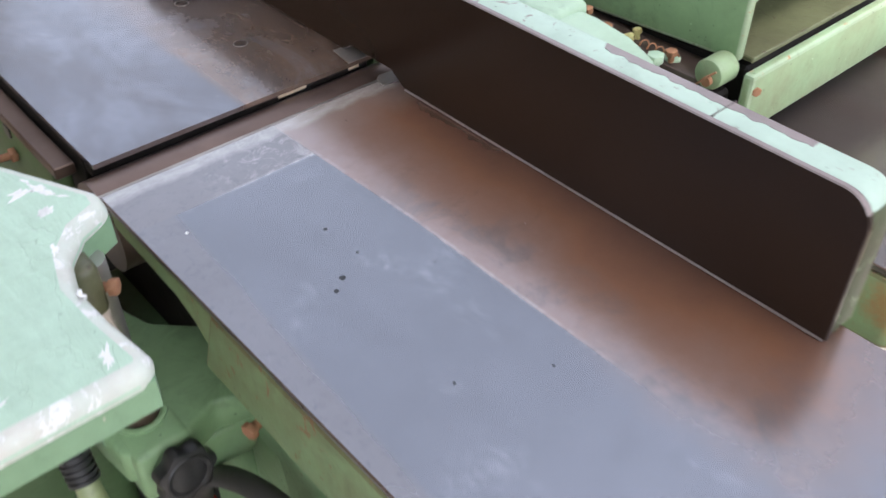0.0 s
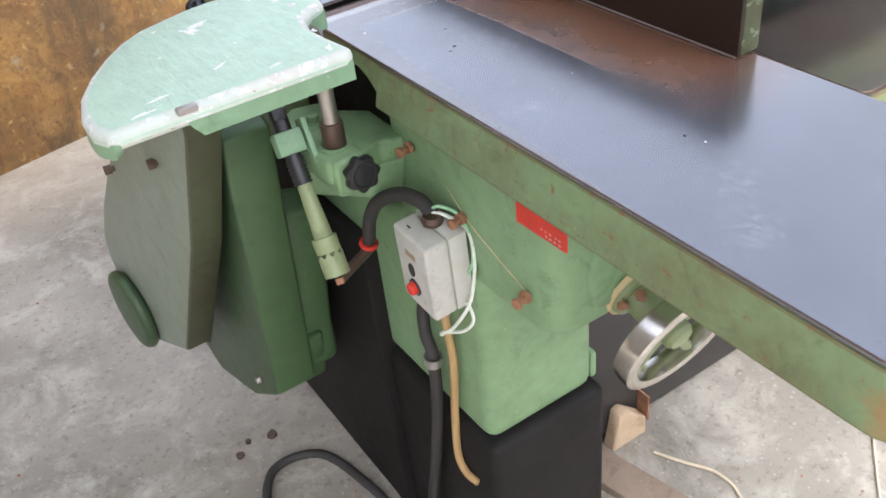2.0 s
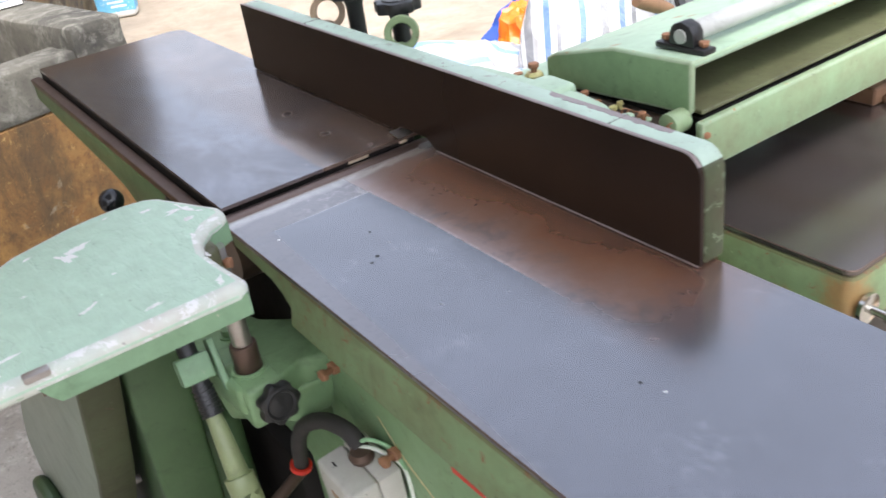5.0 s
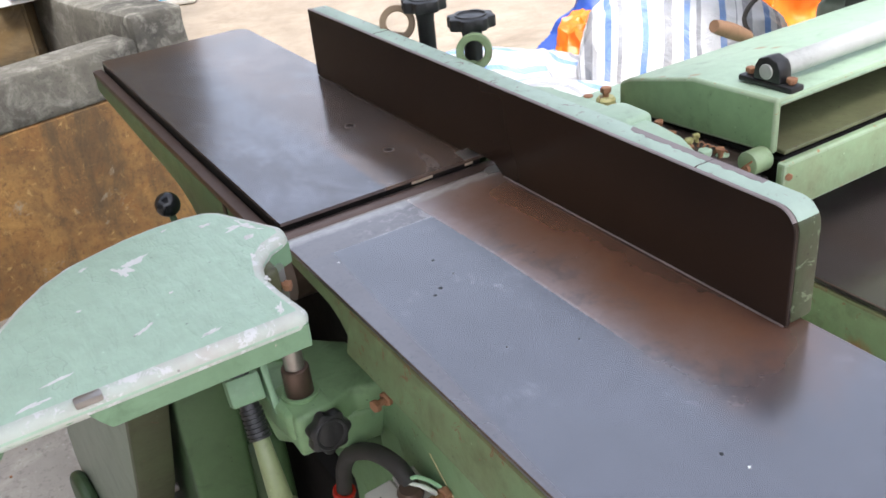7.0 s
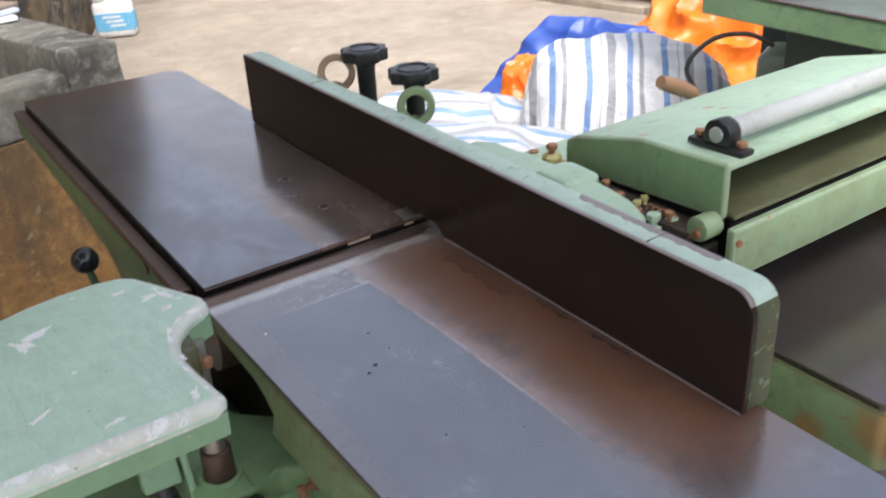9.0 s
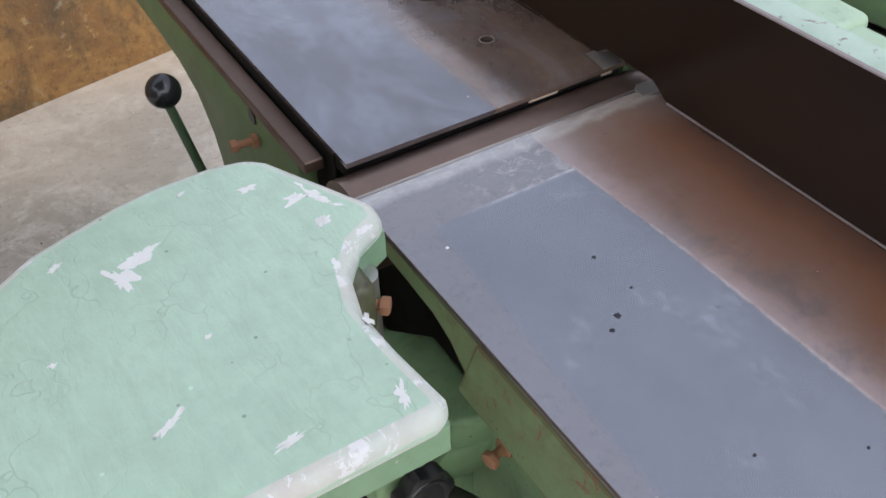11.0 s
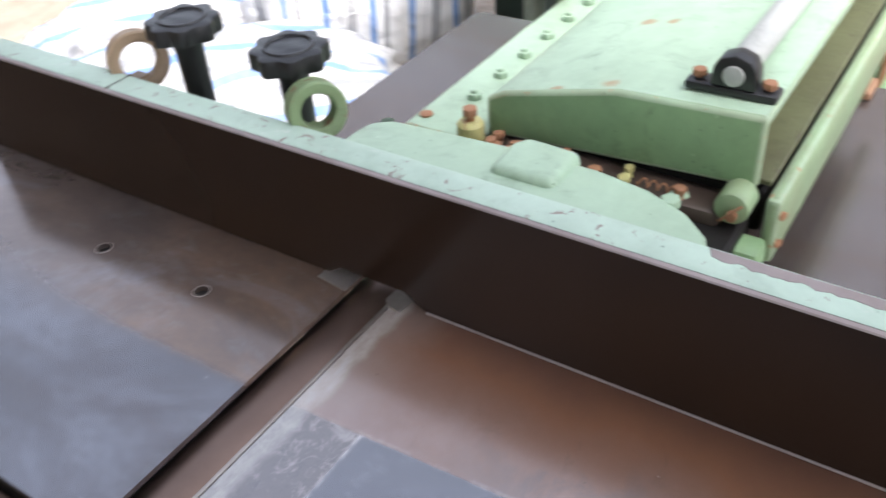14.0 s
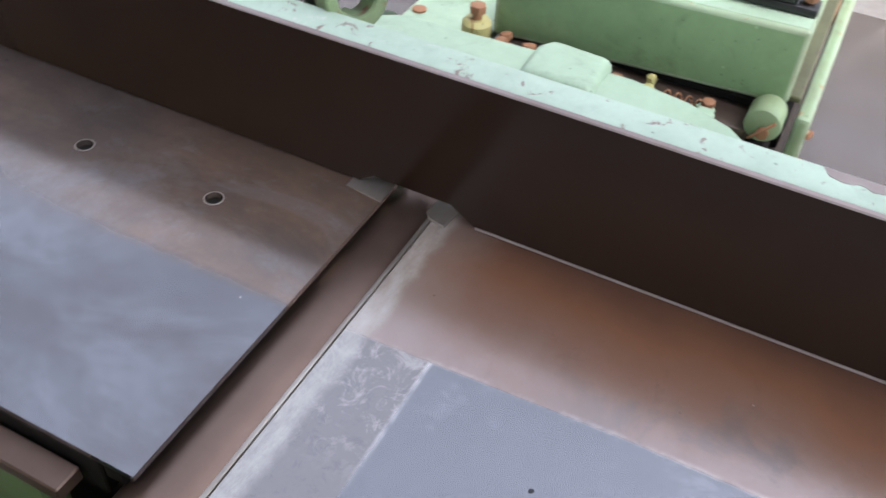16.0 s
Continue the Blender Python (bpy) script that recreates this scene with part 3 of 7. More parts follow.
PINK_RED = paint("pink_red_plastic", (0.66, 0.10, 0.09), (0.55, 0.12, 0.10), (0.7, 0.3, 0.25), 0.5, 0.74)
HOSE_GREEN = paint("green_hose", (0.06, 0.32, 0.13), (0.05, 0.22, 0.10), (0.3, 0.4, 0.25), 0.45, 0.74)
CLOTH_ORANGE = paint("orange_cloth", (0.72, 0.20, 0.04), (0.55, 0.14, 0.03), (0.8, 0.5, 0.3), 0.8, 0.74)
CLOTH_BLUE = paint("blue_cloth", (0.09, 0.20, 0.50), (0.06, 0.13, 0.36), (0.5, 0.6, 0.75), 0.8, 0.68)
CLOTH_PALE = paint("pale_cloth", (0.45, 0.42, 0.44), (0.30, 0.30, 0.40), (0.7, 0.45, 0.3), 0.8, 0.62)
CLOTH_TEAL = paint("turquoise_plastic", (0.05, 0.36, 0.44), (0.03, 0.24, 0.32), (0.3, 0.6, 0.65), 0.35, 0.72)
BARREL = paint("blue_grey_plastic", (0.14, 0.24, 0.34), (0.20, 0.24, 0.27), (0.35, 0.36, 0.35), 0.5, 0.64)
BEIGE_SHEET = paint("beige_sheet", (0.34, 0.28, 0.18), (0.26, 0.18, 0.10), (0.2, 0.1, 0.05), 0.5, 0.66)
STEM = paint("plant_stem", (0.16, 0.25, 0.07), (0.12, 0.15, 0.06), (0.2, 0.12, 0.06), 0.6, 0.74)


def leafy(name, a, b, c):
    mt, nt, bs = material(name, 0.42)
    g = nt.nodes.new("ShaderNodeNewGeometry")
    nt.links.new(ramp(nt, g.outputs["Random Per Island"], [(0.0, a), (0.55, b), (1.0, c)]), bs.inputs["Base Color"])
    bumped(nt, bs, noisy(nt, 60, 3), 0.2, 0.002)
    return mt


LEAF_DARK = leafy("narrow_leaf", (0.12, 0.19, 0.06), (0.25, 0.32, 0.12), (0.18, 0.12, 0.11))
LEAF_LIGHT = leafy("broad_leaf", (0.07, 0.17, 0.03), (0.12, 0.26, 0.06), (0.24, 0.28, 0.07))


def sheet(name, a, b, rough=0.4):
    """Creased woven plastic: fine weave, sharp small folds."""
    mt, nt, bs = material(name, rough)
    col = mixed(nt, ramp(nt, noisy(nt, 5, 5), [(0.35, 0.0), (0.7, 1.0)]), a, b)
    nt.links.new(col, bs.inputs["Base Color"])
    h = calc(nt, "ABSOLUTE", calc(nt, "SUBTRACT", noisy(nt, 5.0, 3, 0.5, dist=0.6), 0.5))
    bumped(nt, bs, h, 0.45, 0.03)
    return mt


TARP_BLUE = sheet("blue_tarp", (0.025, 0.065, 0.30), (0.04, 0.10, 0.42))
TARP_ORANGE = sheet("orange_tarp", (0.78, 0.15, 0.008), (0.82, 0.24, 0.012))


def striped(name, turn, count=3.1, sway=0.20, white=0.70):
    """White woven plastic with blue and grey stripes of uneven width."""
    mt, nt, bs = material(name, 0.4)
    bend = noisy(nt, 1.6, 2)
    x, y, z = xyz(nt, place_of(nt, (1, 1, 1), (0, 0, radians(turn))))
    u = calc(nt, "ADD", x, calc(nt, "MULTIPLY", bend, sway))
    f = calc(nt, "FRACT", calc(nt, "MULTIPLY", u, count))
    W, B, G = (white, white, white), (0.17, 0.28, 0.52), (0.30, 0.305, 0.32)
    r = nt.nodes.new("ShaderNodeValToRGB")
    r.color_ramp.interpolation = "CONSTANT"
    e = r.color_ramp.elements
    stops = [(0.0, W), (0.14, B), (0.22, W), (0.34, G), (0.355, W), (0.42, G), (0.53, W), (0.68, B), (0.76, W), (0.84, G), (0.90, W)]
    while len(e) < len(stops):
        e.new(0.5)
    for k, (p, c) in enumerate(stops):
        e[k].position, e[k].color = p, (*c, 1)
    nt.links.new(f, r.inputs[0])
    col = mixed(nt, ramp(nt, noisy(nt, 8, 5), [(0.5, 0.0), (0.8, 0.5)]), r.outputs[0], (0.50, 0.46, 0.40))
    nt.links.new(col, bs.inputs["Base Color"])
    h = calc(nt, "ABSOLUTE", calc(nt, "SUBTRACT", noisy(nt, 10, 4, 0.6, dist=0.6), 0.5))
    bumped(nt, bs, h, 0.8, 0.025)
    return mt


STRIPES = striped("striped_weave", 44, 3.4, 0.10)
STRIPES_B = striped("striped_weave_cross", -50, 3.1, 0.20, 0.46)

def concrete(name, base, dark, pale, scale=1.0, rough=0.85):
    mt, nt, b = material(name, rough)
    col = mixed(nt, ramp(nt, noisy(nt, 1.3 * scale, 7, 0.62), [(0.40, 0.0), (0.62, 1.0)]), base, dark)
    col = mixed(nt, ramp(nt, noisy(nt, 3.1 * scale, 8, 0.7, dist=0.9), [(0.48, 0.0), (0.64, 0.3)]), col, tuple(v * 0.80 for v in base))
    col = mixed(nt, ramp(nt, noisy(nt, 7 * scale, 8, 0.7, dist=0.5), [(0.48, 0.0), (0.66, 0.75)]), col, pale)
    col = mixed(nt, ramp(nt, noisy(nt, 60 * scale, 5, 0.7), [(0.55, 0.0), (0.72, 0.6)]), col, tuple(v * 0.55 for v in dark))
    nt.links.new(col, b.inputs["Base Color"])
    h = calc(nt, "ADD", noisy(nt, 12 * scale, 8, 0.7), calc(nt, "MULTIPLY", noisy(nt, 140 * scale, 4), 0.4))
    bumped(nt, b, h, 0.6, 0.006)
    return mt


CONCRETE = concrete("yard_concrete", (0.335, 0.308, 0.265), (0.185, 0.168, 0.140), (0.46, 0.428, 0.37))
nt = CONCRETE.node_tree
sandy = span(nt, calc(nt, "ADD", xyz(nt)[1], calc(nt, "MULTIPLY", noisy(nt, 1.1, 4), 2.0)), 2.2, 3.6)      # open yard sandier; floor nearer the machines darker, partly their shade in the colour
old = nt.nodes["Principled BSDF"].inputs["Base Color"].links[0].from_socket
old = mixed(nt, calc(nt, "MULTIPLY", flecks(nt, 75, 0.30, 0.20), 0.28), old, (0.56, 0.54, 0.50))                            # pale aggregate
old = mixed(nt, calc(nt, "MULTIPLY", flecks(nt, 42, 0.26, 0.10, (0.3, 0.2, 0.8)), 0.35), old, (0.12, 0.11, 0.095))
washed = mixed(nt, ramp(nt, noisy(nt, 1.8, 7, 0.7, dist=0.4), [(0.38, 0.0), (0.66, 1.0)]), (0.41, 0.335, 0.25), (0.255, 0.205, 0.148))
washed = mixed(nt, ramp(nt, noisy(nt, 9, 8, 0.75, dist=0.5), [(0.50, 0.0), (0.68, 0.5)]), washed, (0.22, 0.18, 0.135))
nt.links.new(mixed(nt, calc(nt, "MULTIPLY", sandy, 0.8), old, washed), nt.nodes["Principled BSDF"].inputs["Base Color"])
RUBBLE = concrete("mossy_rubble", (0.17, 0.12, 0.075), (0.085, 0.055, 0.035), (0.30, 0.275, 0.235), 2.4)
RIM = concrete("weathered_rim_concrete", (0.14, 0.132, 0.105), (0.04, 0.038, 0.032), (0.28, 0.27, 0.23), 2.2)


def mouldy():
    mt, nt, b = material("mouldy_plaster", 0.9)

    def long_way():
        return place_of(nt, (0.8, 0.28, 1.0))

    col = mixed(nt, ramp(nt, noisy(nt, 4.5, 7, 0.65, long_way(), 0.6), [(0.40, 0.0), (0.58, 1.0)]), (0.185, 0.145, 0.085), (0.032, 0.027, 0.019))
    col = mixed(nt, ramp(nt, noisy(nt, 12, 7, 0.7, long_way(), 0.5), [(0.56, 0.0), (0.64, 0.7)]), col, (0.30, 0.27, 0.21))
    col = mixed(nt, ramp(nt, noisy(nt, 3.0, 6, 0.6, long_way()), [(0.48, 0.0), (0.64, 0.75)]), col, (0.17, 0.105, 0.035))
    nt.links.new(col, b.inputs["Base Color"])
    bumped(nt, b, noisy(nt, 14, 5, 0.6), 0.3, 0.004)
    return mt


MOULD = mouldy()
SOIL = concrete("garden_soil", (0.26, 0.16, 0.095), (0.16, 0.10, 0.06), (0.38, 0.27, 0.17), 3.0)


def ochre_wall():
    mt, nt, b = material("ochre_limewash", 0.85)
    col = mixed(nt, ramp(nt, noisy(nt, 2.2, 8, 0.7, dist=0.8), [(0.38, 0.0), (0.62, 1.0)]), (0.36, 0.20, 0.06), (0.15, 0.085, 0.034))
    col = mixed(nt, ramp(nt, noisy(nt, 9, 9, 0.75, dist=0.7), [(0.46, 0.0), (0.62, 0.75)]), col, (0.21, 0.10, 0.03))
    col = mixed(nt, ramp(nt, noisy(nt, 46, 8, 0.8), [(0.50, 0.0), (0.66, 0.8)]), col, (0.10, 0.055, 0.024))
    col = mixed(nt, ramp(nt, noisy(nt, 30, 8, 0.8, dist=0.5), [(0.57, 0.0), (0.66, 0.85)]), col, (0.44, 0.28, 0.10))
    drip = noisy(nt, 5.0, 6, 0.65, place_of(nt, (1.6, 1.6, 0.45)), 0.6)
    col = mixed(nt, ramp(nt, drip, [(0.50, 0.0), (0.66, 0.7)]), col, (0.055, 0.042, 0.024))
    col = mixed(nt, ramp(nt, noisy(nt, 8, 8, 0.75, dist=0.6), [(0.62, 0.0), (0.70, 0.7)]), col, (0.30, 0.27, 0.20))
    nt.links.new(col, b.inputs["Base Color"])
    bumped(nt, b, noisy(nt, 25, 8, 0.7), 0.5, 0.006)
    return mt


OCHRE = ochre_wall()


# ---- setting ----
bm = bmesh.new()
N = 70
vs = {}
for i in range(-N, N + 1):
    for j in range(-N, N + 1):
        u, v = i / N, j / N
        px, py = 0.4 + 300 * u * abs(u) ** 2.2, 1.0 + 300 * v * abs(v) ** 2.2
        vs[i, j] = bm.verts.new((px, py, FLOOR + 0.010 * noise.noise(Vector((px * 0.9, py * 0.9, 0))) - 0.004))
for i in range(-N, N):
    for j in range(-N, N):
        bm.faces.new((vs[i, j], vs[i + 1, j], vs[i + 1, j + 1], vs[i, j + 1]))
solo("ground", bm, CONCRETE, "weathered grey concrete yard floor with stains and worn patches", "floor", kind="structure")

# garden bed behind the yard, its edge running from far left to near right
EDGE_A, EDGE_B = Vector((3.45, 8.3)), Vector((4.75, 1.2))


def bed_point(u, v):
    p = EDGE_A.lerp(EDGE_B, u)
    n = Vector((EDGE_A.y - EDGE_B.y, EDGE_B.x - EDGE_A.x)).normalized()
    return p + n * v


bm = bmesh.new()
g = {}
for i in range(81):
    for j in range(61):
        u, v = -0.3 + 1.6 * i / 80, 0.10 + 7.0 * (j / 60) ** 1.7
        p = bed_point(u, v)
        h = FLOOR + 0.02 + min(1, v * 1.2) * (0.10 + 0.13 * noise.noise(Vector((p.x * 1.6, p.y * 1.6, 3))) + 0.07 * noise.noise(Vector((p.x * 6, p.y * 6, 1)))) + 0.05 * v
        g[i, j] = bm.verts.new((p.x, p.y, h))
for i in range(80):
    for j in range(60):
        bm.faces.new((g[i, j], g[i + 1, j], g[i + 1, j + 1], g[i, j + 1]))
bmesh.ops.recalc_face_normals(bm, faces=bm.faces)
solo("soil_bed", bm, SOIL, "bare reddish-brown garden soil behind the yard", "soil", kind="structure", sharp=3)
bm = bmesh.new()
rnd = random.Random(4)
for i in range(9):
    a, b = bed_point(-0.02 + i * 0.115, -0.04), bed_point(-0.02 + (i + 1) * 0.115 - 0.002, -0.04)
    n = (b - a).normalized()
    m = Matrix.Translation((a.x, a.y, FLOOR)) @ Matrix.Rotation(math.atan2(n.y, n.x), 4, "Z")
    box(bm, 0, (b - a).length, 0, 0.17, -0.05, 0.045 + rnd.uniform(-0.008, 0.012), 0.012, 2, m)
solo("kerb", bm, CONCRETE, "low worn concrete kerb along the garden", "kerb", kind="structure")
# old house wall
a, b = Vector((0.62, 4.30)), Vector((2.225, 8.66))
m = Matrix.Translation((a.x, a.y, 0)) @ Matrix.Rotation(math.atan2((b - a).y, (b - a).x), 4, "Z")
bm = box(bmesh.new(), -1.6, (b - a).length, 0.0, 0.22, FLOOR - 0.02, 3.6, 0.012, 1, m)
box(bm, -6.0, -1.6, 0.0, 0.22, FLOOR - 0.02, 3.6, 0.012, 1, Matrix.Translation((a.x - 0.55, a.y - 1.5, 0)) @ Matrix.Rotation(radians(10), 4, "Z") @ Matrix.Translation((1.6, 0, 0)))
solo("wall_west", bm, MOULD, "tall plaster wall blackened with mould", "wall", kind="structure")

# unseen roof, posts and plain walls, added to shade the machines and shape reflections
ROOF = concrete("grey_roof_sheet", (0.26, 0.25, 0.23), (0.17, 0.16, 0.145), (0.34, 0.33, 0.31))
LIME = concrete("dull_plaster_wall", (0.42, 0.385, 0.33), (0.30, 0.27, 0.225), (0.50, 0.46, 0.40))
solo("unseen_wall_south", box(bmesh.new(), -5.0, 6.5, -6.7, -6.5, FLOOR - 0.02, 2.6, 0.01, 1), LIME, "plain plaster wall, unseen, added to close the yard", "wall", kind="structure")
solo("unseen_wall_side", box(bmesh.new(), -3.9, -3.7, -2.4, 1.6, FLOOR - 0.02, 2.745, 0.01, 1), LIME, "plain plaster wall, unseen, added to cut light from the side", "wall", kind="structure")
solo("unseen_wall_east", box(bmesh.new(), 9.0, 9.2, -6.5, 5.0, FLOOR - 0.02, 5.2, 0.01, 1), LIME, "plain plaster wall, unseen, added for dark reflections in the bed", "wall", kind="structure")
solo("shade_roof", box(bmesh.new(), -2.2, 0.30, -2.2, 0.65, 2.75, 2.83, 0.006, 1), ROOF, "plain grey roof, unseen, added to shade the machines", "roof", kind="structure")
for x, y in ((-2.12, -2.12), (-2.12, 0.57), (0.22, -2.12)):
    solo("shade_roof_post", box(bmesh.new(), x - 0.04, x + 0.04, y - 0.04, y + 0.04, FLOOR - 0.01, 2.7495, 0.006, 1), WOOD_GREY, "weathered square timber post, unseen, holding up the added roof", "post", "roof posts")


# ---- jointer ----
TOP = 0.85
jointer = thing("jointer", (0.12, 0.05, FLOOR), "old green cast-iron jointer planer with long grey steel tables", "machine")


def corner_outline(x0, x1, y0, y1, r, which):
    """A rectangle with some corners rounded: bl, br, tr, tl."""
    out = []
    for key, cx, cy, a0 in (("bl", x0, y0, 180), ("br", x1, y0, 270), ("tr", x1, y1, 0), ("tl", x0, y1, 90)):
        if key in which:
            mx, my = cx + (r if "l" in key else -r), cy + (r if "b" in key else -r)
            out += [(mx + r * math.cos(radians(a0 + q * 15)), my + r * math.sin(radians(a0 + q * 15))) for q in range(7)]
        else:
            out.append((cx, cy))
    return out


def hex_bolt(parent, p, d, r=0.0075, h=0.006, shank=0.012, nut=0.0, mat=None, name="bolt"):
    """A hexagon head on a short shank, pointing along d, with a lock nut if wanted."""
    p, d = Vector(p), Vector(d).normalized()
    bm = cyl(bmesh.new(), p - d * 0.004, p + d * shank, r * 0.55, n=12)
    cyl(bm, p + d * shank, p + d * (shank + h), r, n=6, b=0.0008)
    if nut:
        cyl(bm, p + d * 0.001, p + d * nut, r * 1.15, n=6, b=0.0008)
    return part(name, bm, mat or RUST, parent)


bm = prism(bmesh.new(), corner_outline(-0.0290, 0.2715, -0.8255, 0.0165, 0.033, ("bl", "br")), TOP - 0.005, TOP, 0.0010, 1, worn=1)
part("infeed_table", bm, [INFEED, BROWN_STEEL], jointer, "bluish-grey iron infeed table, brown-stained beside the fence")
# casting below it: side webs, end wall
bm = prism(bmesh.new(), corner_outline(-0.0293, 0.271, -0.8255, -0.145, 0.033, ("bl", "br")), TOP - 0.066, TOP - 0.0053, 0.0035, 2, taper=1.03, worn=1)
prism(bm, [(-0.17, TOP - 0.0653), (-0.135, TOP - 0.055), (-0.112, TOP - 0.036), (-0.09, TOP - 0.028), (0.004, TOP - 0.022), (0.004, TOP - 0.0053), (-0.17, TOP - 0.0053)], -0.028, 0.268, 0.002, 1, SIDE, worn=1)
part("infeed_casting", bm, [GREEN_RUSTY, RUST_GREEN], jointer, "rust-edged green casting under the infeed table")
# pits and pale nicks in the table top
for px, py, r in ((0.056, -0.179, 0.0026), (0.045, -0.187, 0.0020), (0.078, -0.128, 0.0017), (0.08, -0.164, 0.0011), (0.093, -0.504, 0.0016), (0.05, -0.30, 0.0012), (0.105, -0.33, 0.0011)):
    bm = bmesh.new()
    rr = random.Random(int(px * 9999))
    prism(bm, [(px + r * rr.uniform(0.7, 1.2) * math.cos(a), py + r * rr.uniform(0.7, 1.2) * math.sin(a)) for a in [k * math.pi / 5 for k in range(10)]], TOP - 0.001, TOP + 0.0002)
    part("pit", bm, BLACK, jointer)
bm = prism(bmesh.new(), [(0.0 + 0.0014 * math.cos(k), -0.0655 + 0.0014 * math.sin(k)) for k in (0, 1, 2, 3, 4, 5)], TOP - 0.001, TOP + 0.0003)
part("nick", bm, CHALK, jointer)
bm = prism(bmesh.new(), [(0.098 + 0.0014 * math.cos(k), -0.525 + 0.0012 * math.sin(k)) for k in (0, 1, 2, 3, 4, 5)], TOP - 0.001, TOP + 0.0003)
part("nick", bm, CHALK, jointer)


def holed_plate(bm, outline, holes, z0, z1, r, n=20):
    """A flat plate with round holes through it."""
    t = bmesh.new()
    loops = [[t.verts.new((x, y, z1)) for x, y in outline]]
    for hx, hy in holes:
        loops.append([t.verts.new((hx + r * math.cos(2 * math.pi * k / n), hy + r * math.sin(2 * math.pi * k / n), z1)) for k in range(n)])
    es = []
    for lp in loops:
        es += [t.edges.new((lp[k], lp[(k + 1) % len(lp)])) for k in range(len(lp))]
    bmesh.ops.triangle_fill(t, use_beauty=True, use_dissolve=False, edges=es)
    ext = bmesh.ops.extrude_face_region(t, geom=t.faces[:])
    for v in ext["geom"]:
        if isinstance(v, bmesh.types.BMVert):
            v.co.z = z0
    bmesh.ops.recalc_face_normals(t, faces=t.faces)
    return merge(bm, t)


bm = holed_plate(bmesh.new(), corner_outline(-0.016, 0.270, 0.0545, 0.930, 0.03, ("tr",)), [(0.182, 0.272), (0.181, 0.155)], TOP - 0.0005, TOP + 0.004, 0.0062)
part("outfeed_table", bm, OUTFEED, jointer, "dark glossy iron outfeed table with two drilled holes")
for hx, hy in ((0.182, 0.272), (0.181, 0.155)):
    bm = bmesh.new()
    lathe(bm, [(0.0063, TOP + 0.0042), (0.0071, TOP + 0.0042), (0.0073, TOP + 0.0040)], Matrix.Translation((hx, hy, 0)), 24)
    part("hole_rim", bm, STEEL_PALE, jointer)
    part("hole_floor", cyl(bmesh.new(), (hx, hy, TOP - 0.006), (hx, hy, TOP - 0.0015), 0.009, n=16), BLACK, jointer)
bm = prism(bmesh.new(), [(0.235, 0.0535), (0.262, 0.0535), (0.262, 0.084), (0.239, 0.084)], TOP + 0.0042, TOP + 0.0048, 0.0002, 1)
part("lip_plate", bm, STEEL_PALE, jointer, "bright worn steel lip beside the fence")
bm = prism(bmesh.new(), [(0.237, 0.005), (0.262, 0.002), (0.262, 0.022), (0.246, 0.023), (0.240, 0.018)], TOP + 0.0002, TOP + 0.0016, 0.0006, 1)
part("corner_lip", bm, STEEL_PALE, jointer)
bm = box(bmesh.new(), -0.030, 0.262, 0.0168, 0.0205, TOP - 0.0055, TOP - 0.0004, 0.0012, 2)
part("lip", bm, STEEL_PALE, jointer, "pale worn steel lip of the infeed table")
bm = box(bmesh.new(), -0.036, -0.0185, 0.092, 0.935, TOP - 0.022, TOP - 0.011, 0.001, 1)
part("rebate_ledge", bm, BROWN_STEEL, jointer, "browned steel rebate ledge")
# black core that keeps the gap under the plate edge dark
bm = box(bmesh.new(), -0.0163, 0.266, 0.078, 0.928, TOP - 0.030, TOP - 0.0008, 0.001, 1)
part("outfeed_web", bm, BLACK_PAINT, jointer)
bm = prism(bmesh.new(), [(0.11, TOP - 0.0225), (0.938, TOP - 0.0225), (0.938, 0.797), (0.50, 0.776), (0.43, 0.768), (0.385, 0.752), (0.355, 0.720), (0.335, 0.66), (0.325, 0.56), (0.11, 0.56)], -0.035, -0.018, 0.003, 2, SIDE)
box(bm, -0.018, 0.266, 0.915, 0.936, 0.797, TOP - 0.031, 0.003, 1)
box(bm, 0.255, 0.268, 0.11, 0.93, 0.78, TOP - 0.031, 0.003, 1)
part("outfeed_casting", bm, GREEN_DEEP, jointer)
bm = cyl(bmesh.new(), (-0.0365, 0.205, 0.822), (-0.030, 0.205, 0.822), 0.0085, n=6)
part("slot", bm, BLACK, jointer)
hex_bolt(jointer, (-0.035, 0.200, 0.800), (-1, 0.1, 0), 0.0065, 0.006, 0.020, 0.007)
# black strip standing for the shadow under the plate edge
part("outfeed_shadow_strip", box(bmesh.new(), -0.015, 0.264, 0.0640, 0.0775, TOP - 0.014, TOP - 0.0009, 0.001, 1), BLACK_PAINT, jointer)
# pale strips stand for light showing below the plate edge
for x0, x1 in ((0.160, 0.190), (0.238, 0.250)):
    part("gap_light_strip", box(bmesh.new(), x0, x1, 0.0585, 0.0595, TOP - 0.0062, TOP - 0.0006, 0.0002, 1), CORD, jointer, "pale strip standing for light in the cutter gap")
# cutter block
bm = cyl(bmesh.new(), (-0.028, 0.037, TOP - 0.042), (0.268, 0.037, TOP - 0.042), 0.0393, n=56)
part("cutter_block", bm, DRUM, jointer, "brown steel cutter drum between the tables")
for k in range(3):
    a = radians(20 + 120 * k)
    m = Matrix.Translation((0.12, 0.037 + 0.0375 * math.cos(a), TOP - 0.042 + 0.0375 * math.sin(a))) @ Matrix.Rotation(a, 4, "X")
    part("knife", box(bmesh.new(), -0.147, 0.147, -0.0012, 0.0018, -0.006, 0.001, 0.0003, 1, m), STEEL, jointer)
